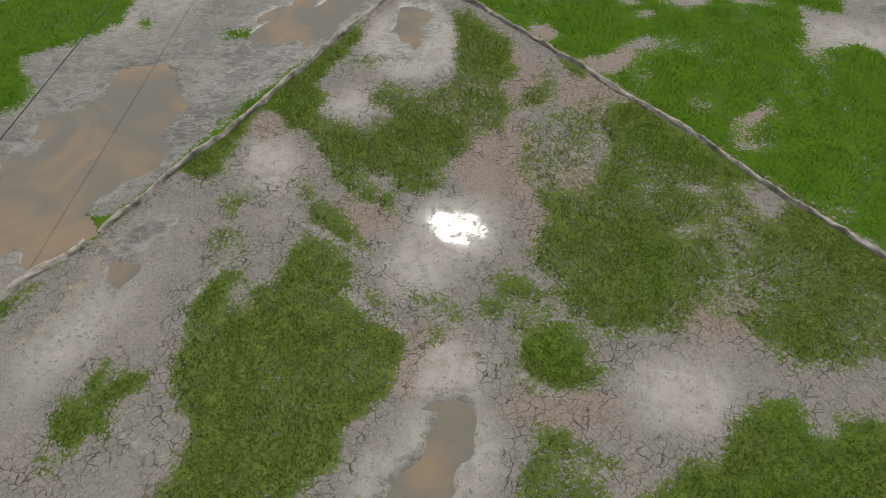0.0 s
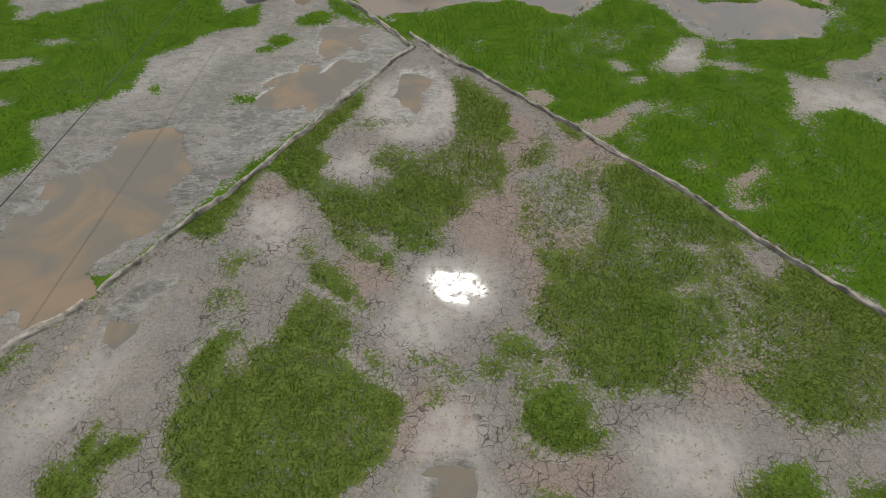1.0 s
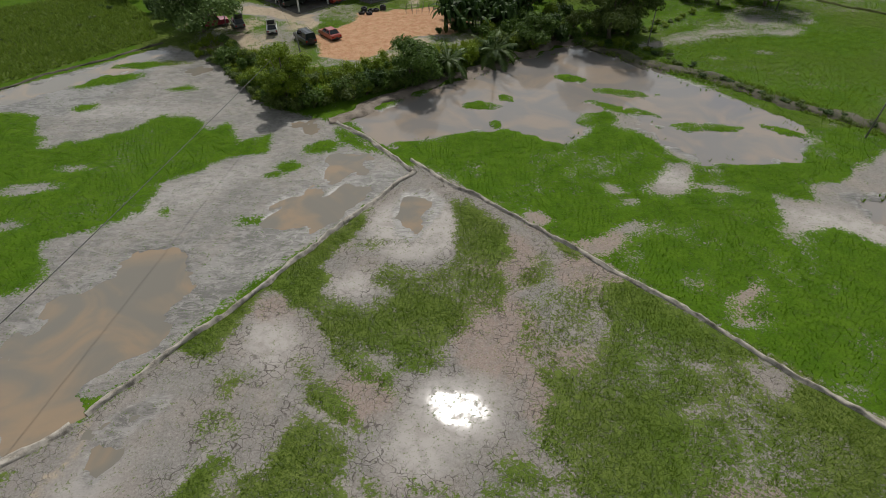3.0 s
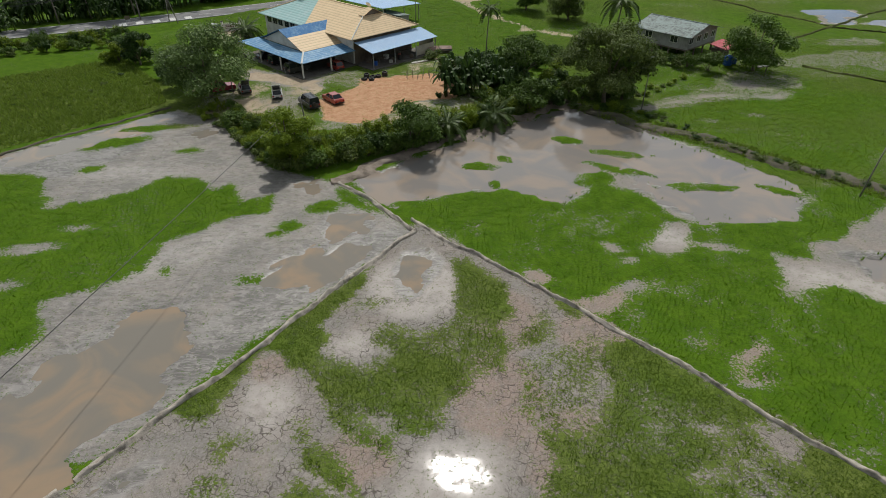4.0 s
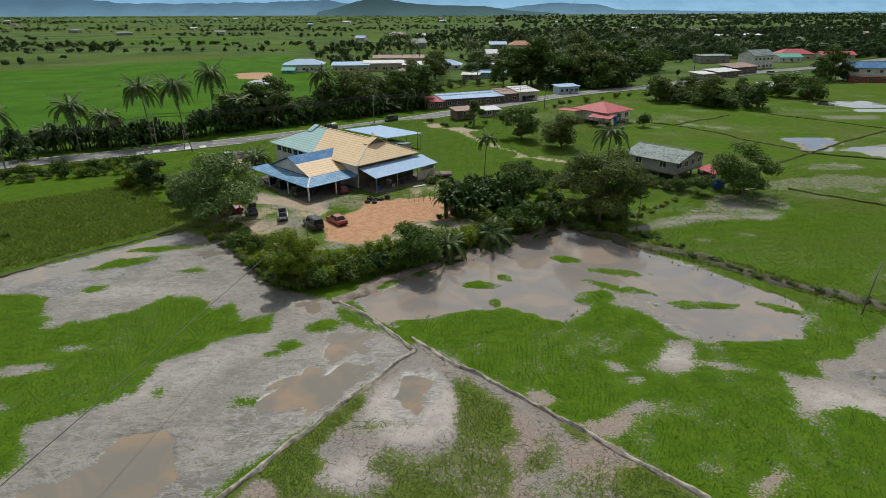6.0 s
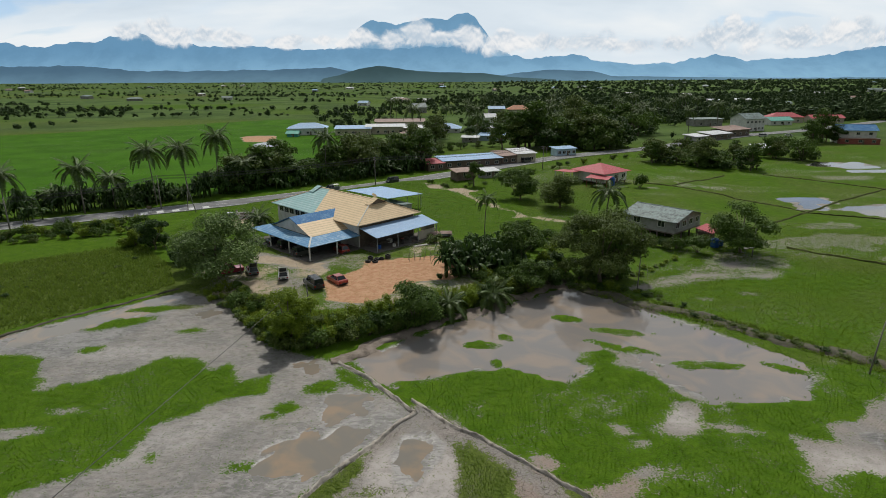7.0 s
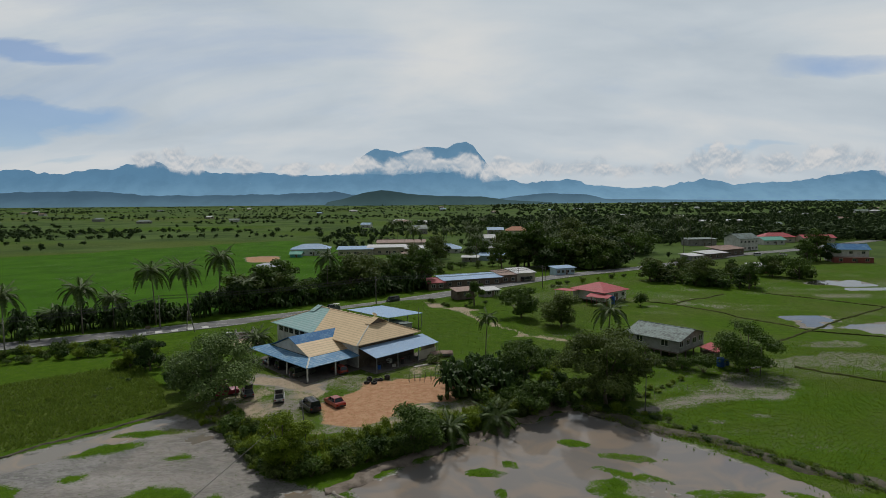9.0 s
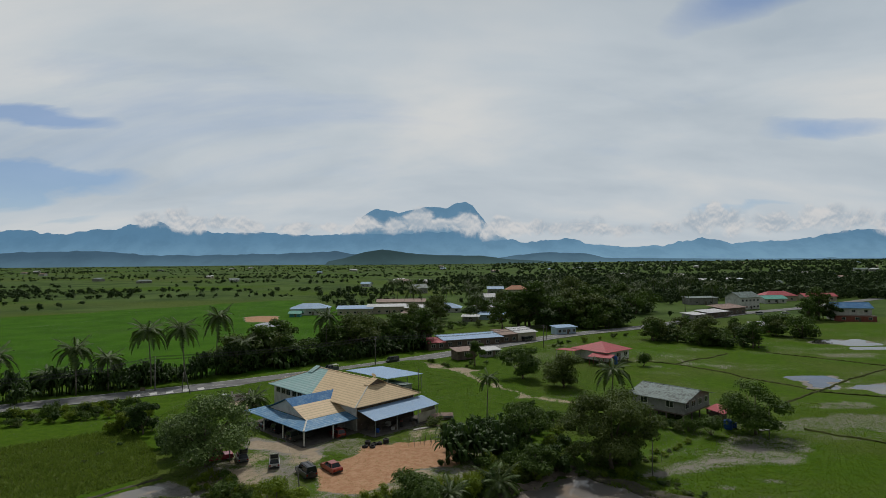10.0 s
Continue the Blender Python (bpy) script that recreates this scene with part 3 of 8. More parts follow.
# the green paddy with the pond
bare([(20.6, 49.2), (24.3, 54.1), (26.5, 53.5), (24.8, 48.2), (22.1, 47.7)])
bare([(11.7, 40.3), (15.7, 42.3), (17.1, 43.5), (19.1, 43.1), (16.4, 41), (14.5, 38.4), (12.4, 38.7)])
bare_spot(9, 44.2, 1.4, 1.3, -30)
bare([(22.3, 32.4), (24.8, 34.9), (26.9, 35.6), (24.8, 33), (22.7, 32.2)])
bare_spot(23, 30.6, 0.8, 0.5)
bare_spot(16.9, 49.2, 0.9, 0.9)
bare_spot(18.2, 46.7, 0.8, 0.8)
bare_spot(27.8, 49.2, 2.4, 0.7, -10)
bare([(33, 48.1), (36.4, 46.7), (37.2, 49.7), (40.7, 50.7), (50.4, 57.8), (65.7, 51.2), (48.6, 32.7), (39, 40.2), (36, 42.6), (31.3, 41.4)])
POND = [(-11.4, 63.4), (-6.2, 68.1), (1.2, 74.3), (9.7, 81.5), (18.3, 87.9), (20.5, 88), (24.0, 84.6), (27.6, 80.9), (33.6, 74.3), (38.7, 68.2), (42.2, 63.0), (42.4, 59.7), (38.6, 54.4), (33.5, 54.0), (28.1, 54.2), (24.7, 58.4), (25.4, 61.8), (23.4, 65.2), (20.3, 68.2), (17.0, 60.4), (13.9, 57.8), (11.6, 59.3), (7.8, 61.6), (0.4, 60.2), (-5.4, 56.8)]
bare(POND)
bare([(19.9, 67.3), (23.7, 65.4), (27.2, 59.2), (28.9, 53.5), (25.7, 54.7), (23.5, 59.9), (19, 63.4)])
for isle in ((4.9, 67.7, 2.2, 1.4, 0), (8.1, 69.7, 1.0, 0.9, 0), (6.3, 62.7, 0.8, 1.0, 0), (17.3, 75.8, 2.2, 1.2, -20),
             (23.5, 71.5, 4.2, 0.9, -12), (21.6, 67, 3.6, 0.9, -30), (23.8, 66.2, 2.8, 0.8, -30), (31.7, 61.9, 3.8, 1.0, 0),
             (28.8, 62.7, 1.6, 0.7, 0), (40.5, 60.9, 3.0, 1.0, -30), (18.5, 64.2, 2.6, 1.6, 20), (-4.2, 58, 1.6, 0.8, 15)):
    tuft_spot(*isle)
# beyond
bare(YARD)
bare(DRIVE)
FLATS = [(29.3, 87.6), (40.6, 95.8), (54, 105.5), (62.8, 106), (56.8, 93.2), (48.3, 91.3), (37.8, 88.5)]
for x, y, a, b, d in ((32.4, 88.6, 2.6, 1.0, 20), (44.7, 93.9, 3.4, 0.9, 10), (53.8, 98.7, 2.6, 1.2, 0), (54.6, 94.4, 2.6, 0.8, 0), (38.9, 91.5, 1.6, 0.6, 15)):
    bare_spot(x, y, a, b, d)
FAR_POOLS = [[(95, 157), (110, 158), (97.5, 143.6), (89, 143.2)], [(98.2, 143), (118, 152), (136, 150), (117.9, 129.1), (104, 134.9)],
             [(137, 220), (151, 225), (159, 223), (159, 212), (144, 207)], [(142, 205), (165, 209), (158, 199), (145, 197)], [(-96, 301), (-82, 300), (-77, 283), (-91, 284)]]
for pool in FAR_POOLS:
    bare(pool)
PALE_SPOTS = ((86.4, 128.2, 9, 3), (82.2, 117.8, 8, 2), (132, 190, 12, 3), (78, 171, 5, 3), (73, 176, 3, 2), (48, 85.3, 2.5, 1.2), (40, 83, 2.5, 1.0), (78.4, 102.2, 4, 1.5), (62, 168, 3, 2), (79.5, 113.5, 16, 5))

water = np.full(X.shape, -5.0)
for pool in (POND,
             [(-42.6, 23.9), (-32, 26.7), (-30.1, 33.9), (-26.8, 39.2), (-22.5, 39.3), (-21.2, 34.6), (-22.3, 31.5), (-20.8, 29.7), (-24.3, 25.5), (-24.1, 22.6), (-26.9, 19.8), (-29.4, 20.5), (-38.1, 16.1)],
             [(-12.1, 55.3), (-9.0, 55.1), (-8.1, 52.4), (-10.9, 51.3), (-12.2, 53.0)],
             [(-16.3, 43.5), (-15.8, 47.0), (-13.6, 48.7), (-11.5, 48.2), (-10.7, 50.2), (-8.5, 50.7), (-7.3, 49.2), (-8.0, 47.2), (-9.8, 43.9), (-12.5, 41.8), (-14.3, 40.9), (-15.5, 41.4)],
             [(-4.2, 45.8), (-3.4, 47.9), (-1.3, 48.5), (-0.4, 47.0), (-1.0, 44.6), (-2.0, 43.0), (-2.2, 41.9), (-3.4, 41.3), (-4.0, 43.8)],
             [(-0.5, 10.7), (0.3, 11.2), (1.3, 11.0), (1.6, 10.2), (1.2, 9.2), (1.4, 8.0), (0.6, 6.5), (-0.5, 5.4), (-3.1, 5.4), (-2.7, 6.2), (-1.6, 6.8), (-0.7, 8.3), (-0.4, 9.2), (-0.3, 9.7)],
             [(-37.1, 78.6), (-33.5, 79.9), (-31.7, 78.2), (-33.8, 76.1)],
             [(-19.9, 64.6), (-15.4, 62.8), (-15.7, 61.1), (-18.3, 62.1)],
             [(-57.6, 71), (-54.1, 75.4), (-48.6, 80.3), (-42.8, 86.7), (-39.9, 84.8), (-43.5, 78.2), (-50.1, 72.4), (-54.5, 68.4)],
             [(40, 47.6), (46, 48.1), (48.7, 44.4), (41.1, 43.5)],
             *FAR_POOLS):
    water = np.maximum(water, inside(X, Y, pool))
for x, y, a, b, d in ((-20.4, 22.4, 1.0, 0.4, 40), (-21.1, 20.1, 0.3, 1.0, 0), (-8.5, 52.4, 1.0, 0.9, 0), (24.5, 62, 1.2, 0.8, 0)):
    water = np.maximum(water, spot(X, Y, x, y, a, b, d))
u_b, v_b = X0 * math.cos(radians(58)) + Y0 * math.sin(radians(58)), Y0 * math.cos(radians(58)) - X0 * math.sin(radians(58))
water = np.where((inside(X0, Y0, FIELD_B) > 0) & (water > -3), water + 1.1 * fbm(u_b / 8, v_b / 1.4, 3, 4) - 0.1, water)
ragged = np.clip((Y0 - 88) / 10, 0, 1) * (Y0 < 330)
water = np.where(water > -4.9, water + ragged * (3.2 * fbm(X0 / 7, Y0 / 5, 2, 4) - 0.6), water)
water = np.minimum(water, np.where(grass > -0.2, -grass * 2 - 0.2, 9))

wet = np.maximum(water + 0.7, -2)
wet = np.maximum(wet, -0.12 + 0.0 * X + np.minimum(0, inside(X, Y, [(-36.3, 19.4), (-27.6, 16.1), (-24.2, 21.6), (-21.4, 25.5), (-18.1, 26.6), (-17.4, 22.1), (-16.3, 16.2), (-17.6, 13.2), (-20.3, 13.2), (-22.2, 10.1), (-24.7, 9.1), (-28.9, 5)])))
wet = np.maximum(wet, inside(X, Y, [(-58.6, 70.1), (-54.8, 76.6), (-42.7, 86.5), (-38.8, 83), (-41.1, 72.7), (-46.4, 64.4), (-55.8, 65.9)]))
wet = np.maximum(wet, inside(X, Y, [(-9.7, 51.4), (-5.2, 53.6), (-2.9, 51.3), (-9.6, 42.7), (-14.3, 36.6), (-18.6, 29.4), (-22.1, 25.6), (-21.3, 36.6), (-18.9, 42.7), (-16.1, 48.2)]) - 0.3)
wet = np.where(inside(X0, Y0, FIELD_B) > 0, np.maximum(wet, 0.15), wet)
crust = np.where((water < -0.1) & (water > -0.6) & (grass < 0), 0.9, -3.0)
for x, y, a, b, d in ((-2.6, 42.7, 4.8, 5.0, 0), (-7.3, 35.1, 2.6, 1.8, 20), (-12.7, 28.7, 2.2, 3.2, 30), (0.9, 23, 3.6, 3.0, 0),
                      (-1.6, 20, 2.6, 2.6, 0), (0.6, 12.6, 2.6, 2.4, 0), (0.3, 8, 3.0, 3.2, 0), (14, 11.3, 3.4, 2.6, 0),
                      (-2.4, 6.2, 2.6, 2.0, 0), (-11.9, 44.5, 6, 3, 35), (-25.4, 48.2, 9, 2.4, 40), (23.4, 50.8, 2.2, 2.2, 0),
                      (-40.9, 66.2, 8, 2.4, 0), (-22.6, 15, 2.0, 5.0, -30), (37.1, 42.6, 6, 3, -20)):
    crust = np.maximum(crust, spot(X, Y, x, y, a, b, d))
rise_z = np.zeros(X.shape)
for line in ([(-11.1, 24.2), (-8.6, 22.8), (-6.6, 21.5), (-5, 20.6)], [(-0.9, 16.7), (0.3, 15.8), (1.7, 15)], [(-6.2, 17.8), (-4.3, 16.4), (-2.3, 15.1)], [(-18.5, 9.4), (-16.9, 8.4), (-14.8, 7.4)], [(-14.5, 19.9), (-15.4, 18.4), (-16, 17.2)], [(4.6, 12.6), (5.9, 11.4), (7.1, 11.1)]):
    furrow = near_line(X0, Y0, line)
    crust = np.maximum(crust, 0.7 - furrow * 4)
    grass = np.minimum(grass, furrow * 2 - 0.6)
    rise_z += 0.08 * np.clip(1 - furrow * 2.5, 0, 1)
dirt = inside(X, Y, YARD)
sand = inside(X, Y, DRIVE) - 1.0
TRACK = [(-4, 174), (7, 159), (16.5, 144.9), (21.9, 132.9), (29.2, 130)]
rut = near_line(X, Y, TRACK)
sand = np.maximum(sand, 0.75 - np.abs(rut - 0.55))
APRON = [(-9, 181), (3, 175), (12, 165), (2, 164)]
sand = np.maximum(sand, inside(X, Y, APRON) - 0.3)
sand = np.maximum(sand, 0.1 - near_line(X, Y, [(-23.1, 21.7), (-22.7, 19.9), (-23.6, 17.8), (-25, 15), (-26.4, 13.2), (-28.9, 10.1)]))
sand = np.maximum(sand, inside(X, Y, [(-52.6, 135.6), (-47.6, 139), (-40.9, 129.9), (-40.9, 118), (-45.7, 125)]) - 0.2)
FAR_DIRT = [(-116, 340), (-95, 338), (-87, 306), (-104, 307)]
dirt = np.maximum(dirt, inside(X0, Y0, FAR_DIRT))
# trodden ground round the house
home = spot(X, Y, -17.4, 97.3, 25, 19)
sand = np.maximum(sand, np.where(home > 0, np.clip(1.0 * fbm(X0 / 4.5, Y0 / 4.5, 3, 4) - 0.35, -3, 0.6), -3.0))
sand = np.where((dirt > -0.4) & (Y0 < 130), -3.0, sand)
grass = np.minimum(grass, 0.15 - np.maximum(dirt, sand))
crack = np.where(inside(X0, Y0, FIELD_A) > 0, np.clip((grass + 1.9) / 1.2 + 0.6 * fbm(X0 / 3, Y0 / 3, 1, 3), -1, 1), -1.0)
crack = crack - np.where(grass < 0, np.clip(crust, 0, 1) * 0.7, 0)
pink = np.full(X.shape, -1.0)
for x, y, a, b in ((4.1, 29.9, 3.5, 4.5), (9.3, 27.2, 2.0, 1.6), (7.0, 24.2, 1.6, 3.5), (12.6, 36.1, 3.0, 3.0), (14.2, 40.2, 3.5, 2.5), (5.5, 38.0, 3.0, 4.0), (18.0, 16.3, 4.0, 1.6), (7.1, 10.5, 3.5, 1.4), (-0.7, 13.3, 3.0, 2.5), (9.5, 43.5, 2.0, 2.0), (23.5, 33.5, 3.0, 3.0), (-13.3, 32.1, 1.6, 1.6), (-5.8, 24.0, 2.4, 2.4)):
    pink = np.maximum(pink, np.clip(spot(X, Y, x, y, a, b), -1, 1))
tone = np.where(inside(X0, Y0, FIELD_A) > 0, 0.25 + 0.25 * fbm(X / 5, Y / 5, 3, 2), 0.9)
tone = np.where((X0 > 20) & (Y0 > 62) & (Y0 < 260), 0.72 + 0.35 * fbm(X / 14, Y / 9, 5, 4), tone)
tone = np.where(home > -4.9, 0.45 + 0.4 * fbm(X / 6, Y / 6, 4, 3), tone)
# a patchwork of far fields
cell = vnoise(np.floor(X0 / 130 + 0.4 * np.floor(Y0 / 90)) * 7.3, np.floor(Y0 / 90) * 5.1, 6)
tone = np.where(Y0 > 260, 0.5 + 0.7 * cell, tone)
far_field = np.clip((Y0 - 260) / 60, 0, 1) * np.clip(0.75 + 1.2 * fbm(X0 / 240, Y0 / 110, 4, 3), 0.15, 1.0)
far_field = np.where((Y0 > 300) & (X0 > 0.02 * Y0), np.clip(far_field + 0.5, 0, 1), far_field)
MEADOW = [(-228, 199), (-278, 325), (-123, 480), (-70, 393), (-36, 258), (-47, 170), (-176, 154)]
tone = np.where(inside(X0, Y0, MEADOW) > 0, 1.5, tone)
far_field = np.where(inside(X0, Y0, MEADOW) > 0, 0.35 * np.clip(fbm(X0 / 60, Y0 / 30, 2, 3) - 0.1, 0, 1), far_field)
REEDS = [(-44.3, 90.6), (-49.7, 100.4), (-62.2, 115.4), (-81.3, 101.6), (-104.5, 85.1), (-81.6, 64.2), (-60, 72.4)]
tone = np.where(inside(X0, Y0, REEDS) > 0, 0.25 + 0.35 * fbm(X0 / 8, Y0 / 8, 4, 3), tone)
film = np.clip(0.8 * spot(X, Y, 0.9, 23.2, 3.1, 2.3, -20), 0, 1)
thin = np.where(inside(X0, Y0, FIELD_A) > 0, 0.45, 0.02) + 0.12 * fbm(X0 / 5, Y0 / 5, 6, 3)
thin = np.where(inside(X0, Y0, FIELD_C) > 0, np.clip(0.16 + 0.42 * fbm(X0 / 3.5, Y0 / 3.5, 3, 4) - 0.12 * np.clip(grass, 0, 2), 0, 0.7), thin)
for value, pts in SWARD:
    share = np.clip(inside(X, Y, pts) * 0.7 + 0.5, 0, 1)
    thin = thin * (1 - share) + (value + 0.16 * fbm(X0 / 2.5, Y0 / 2.5, 5, 4)) * share
for x, y, a, b in PALE_SPOTS:
    thin = np.maximum(thin, np.clip(0.9 * spot(X, Y, x, y, a, b), 0, 0.6))
thin = np.where((X0 > 20) & (Y0 > 62) & (Y0 < 260), np.maximum(thin, 0.04 + 0.3 * fbm(X0 / 15, Y0 / 7, 3, 4)), thin)
thin = np.where(home > 0, np.maximum(thin, 0.35 + 0.5 * fbm(X0 / 5, Y0 / 5, 2, 4)), thin)
thin = np.maximum(thin, np.clip(inside(X, Y, FLATS) * 0.4 + 0.3, 0, 0.6))
thin = np.clip(thin, 0.0, 1.0)

ROAD = [(-134.5, 112.3), (-118.7, 120), (-100.9, 128.6), (-80.9, 139.2), (-58, 152), (-15, 182), (13, 208), (50, 242), (94, 267), (134, 300), (170, 327), (211, 348), (312, 419)]
road_away = near_line(X0, Y0, ROAD)

Z = 0.05 + 0.025 * fbm(X0 / 2.2, Y0 / 2.2, 0, 4)
Z += 0.35 * np.clip(grass, 0, 1) * 0.12
shore = -0.16 * (water + 1.0 * fbm(X0 / 1.9, Y0 / 1.9, 5, 5))
Z = np.where(water > -0.9, np.clip(shore, -0.22, 0.06 + 0.02 * fbm(X0 / 1.7, Y0 / 1.7, 3, 3)), Z)
Z += rise_z
COMPOUND = [(-41.3, 87.9), (-34.5, 86.5), (-20.3, 66.6), (-13.8, 65.7), (-6.5, 71.4), (6.2, 80.1), (19.8, 89.6), (24.2, 96.7), (32, 99.7), (57.2, 109.9), (89, 176), (64, 210), (-15, 184), (-52, 153), (-63.1, 130.4)]
Z += 0.55 * np.clip(inside(X0, Y0, COMPOUND) / 3.0, 0, 1)
Z += 0.35 * np.clip(1 - (road_away - 5) / 4, 0, 1)
Z = np.where(Y0 > 420, Z + 0.6 * fbm(X0 / 90, Y0 / 90, 2, 2), Z)


def height(x, y):
    """Height of the ground at a place."""
    i = min(max(np.searchsorted(GX, x) - 1, 0), len(GX) - 2)
    j = min(max(np.searchsorted(GY, y) - 1, 0), len(GY) - 2)
    u, v = (x - GX[i]) / (GX[i + 1] - GX[i]), (y - GY[j]) / (GY[j + 1] - GY[j])
    return float((Z[i, j] * (1 - v) + Z[i, j + 1] * v) * (1 - u) + (Z[i + 1, j] * (1 - v) + Z[i + 1, j + 1] * v) * u)


def sample(field, x, y):
    """Nearest value of a field of the ground at many places."""
    i = np.clip(np.searchsorted(GX, x), 0, len(GX) - 1)
    j = np.clip(np.searchsorted(GY, y), 0, len(GY) - 1)
    return field[i, j]


nx, ny = X0.shape
idx = np.arange(nx * ny).reshape(nx, ny)
quads = np.stack([idx[:-1, :-1], idx[1:, :-1], idx[1:, 1:], idx[:-1, 1:]], -1).reshape(-1, 4)
ground_me = mesh_np("ground", np.stack([X0, Y0, Z], -1).reshape(-1, 3), quads, MAT_GROUND)
for key, field in (("grass", grass), ("wet", wet), ("crust", crust), ("dirt", dirt), ("crack", crack), ("tone", tone), ("film", film), ("sand", sand), ("far", far_field), ("thin", thin), ("pink", pink)):
    a = ground_me.attributes.new(key, "FLOAT", "POINT")
    a.data.foreach_set("value", field.astype(np.float32).ravel())
tagged(new("ground", ground_me), "cracked grey paddy mud and green rice fields running to the hills", "ground", kind="structure")

for sheet, material, label in (([(-140, 2), (60, 2), (29.6, 20.7), (-2.9, 52.5), (-13, 64), (-30, 100), (-140, 100)], MAT_WATER, "shallow tan muddy water standing in the paddies"),
                               ([(-2.9, 52.5), (29.6, 20.7), (60, 2), (190, 2), (190, 100), (-30, 100), (-13, 64)], MAT_POND, "shallow grey-brown muddy pond water"),
                               ([(190, 100), (190, 330), (-120, 330), (-30, 100)], MAT_POOL, "clear rainwater pools in green rice fields")):
    tagged(new("water", mesh_np("water", [(x, y, 0.0) for x, y in sheet], [tuple(range(len(sheet)))], material)), label, "water", kind="structure")


def ridge(name, pts, width, high, material, label, seed=0, rough=0.5, category="bund"):
    """A low earth bank along a chain of points, lumpy and uneven."""
    p = np.array(pts, float)
    seg = np.hypot(*np.diff(p, axis=0).T)
    s = np.concatenate([[0], np.cumsum(seg)])
    t = np.arange(0, s[-1], max(0.16, width * 0.3))
    cx, cy = np.interp(t, s, p[:, 0]), np.interp(t, s, p[:, 1])
    cx, cy = cx + 0.25 * width * fbm(t / 3, t * 0 + seed, 1, 2), cy + 0.25 * width * fbm(t / 3, t * 0 + seed + 9, 2, 2)
    tx, ty = np.gradient(cx), np.gradient(cy)
    ln = np.hypot(tx, ty)
    rx, ry = ty / ln, -tx / ln
    cols, rows = np.linspace(-1, 1, 9), []
    for c in cols:
        w = width * 0.5 * (1 + rough * fbm(t / 1.2, t * 0 + c * 3 + seed, 3, 3))
        z = high * min(1.0, 1.25 * (math.cos(c * math.pi) * 0.5 + 0.5)) * (1 + rough * 1.2 * fbm(t / 0.8, t * 0 + c * 2.2 + seed, 4, 3)) + 0.05 * (1 - c * c) - 0.06 * abs(c) ** 6
        base = np.array([height(x, y) for x, y in zip(cx, cy)])
        rows.append(np.stack([cx + rx * c * w, cy + ry * c * w, np.maximum(base, 0.0) + z - 0.03], -1))
    v = np.stack(rows, 1)
    n, k = v.shape[:2]
    i = np.arange(n * k).reshape(n, k)
    f = np.stack([i[:-1, :-1], i[:-1, 1:], i[1:, 1:], i[1:, :-1]], -1).reshape(-1, 4)
    return tagged(new(name, mesh_np(name, v.reshape(-1, 3), f, material)), label, category, kind="structure")


BUND = "low dried-clay bund between two paddies"
ridge("bund_west", [(-3, 52.2), (-4.9, 49.8), (-6.6, 46.9), (-9.6, 42.7), (-13.4, 36.9), (-16.6, 32.2), (-19.4, 28.3), (-21.3, 25.6), (-22.6, 24.1)] + [(-23.6, 22.5)], 0.62, 0.25, MAT_CLAY, BUND, 1)
ridge("bund_gate", [(-23.7, 21.6), (-25.4, 19.9), (-27.2, 18.7), (-29.2, 16.5), (-32.7, 12.4)], 0.85, 0.2, MAT_CLAY, BUND, 2)
ridge("bund_north", [(-3, 52.2), (-5.9, 55.8), (-8.8, 59.2), (-12.7, 63.1)], 0.65, 0.25, MAT_CLAY, BUND, 3)
ridge("bund_east", [(-3.3, 54.4), (0.8, 49.7), (3.4, 47.6), (12.1, 39.2), (19.1, 32.1), (24.8, 25.5), (29.6, 20.7), (35.3, 14.9)], 0.55, 0.23, MAT_CLAY, BUND, 4)
ridge("pond_bank_west", [(-12.9, 63.4), (-9.7, 67.1), (-6.3, 70.3), (-1.9, 74.1), (3.7, 78.5), (9.9, 83.3), (19.6, 90.1)], 2.6, 0.24, MAT_SHELF, "trampled mud bank along the pond", 5)
ridge("pond_bank_east", [(19.7, 90.6), (24.3, 86.3), (30.6, 81), (39.7, 73.1), (46, 66.1), (51.9, 60.1), (59.8, 51.2)], 3.4, 0.2, MAT_BANK, "dark weedy mud bank along the pond", 6)
ridge("reed_bank", [(-80.7, 62.2), (-58.9, 70.6), (-54.8, 76.6), (-49.2, 81.6), (-42.7, 88.7)], 0.7, 0.14, MAT_BANK, "dark earth edge of the reed field", 7)
for i, line in enumerate(([(61, 179), (69, 173), (78, 159), (88, 144.5), (89.3, 139.4)], [(69, 174), (94, 194)], [(74.4, 128.5), (90, 140.6), (106, 153), (131, 170), (166, 194)],
                          [(67.1, 109.7), (73.4, 104.1), (78.9, 98.9), (86.9, 92.7)], [(108, 196), (119, 183), (130, 169)], [(89.3, 139.4), (103.1, 132.2), (114.8, 125.6)])):
    ridge("bund_far", line, 0.8, 0.22, MAT_GRASSY, "low grassy bund between green rice fields", 10 + i)


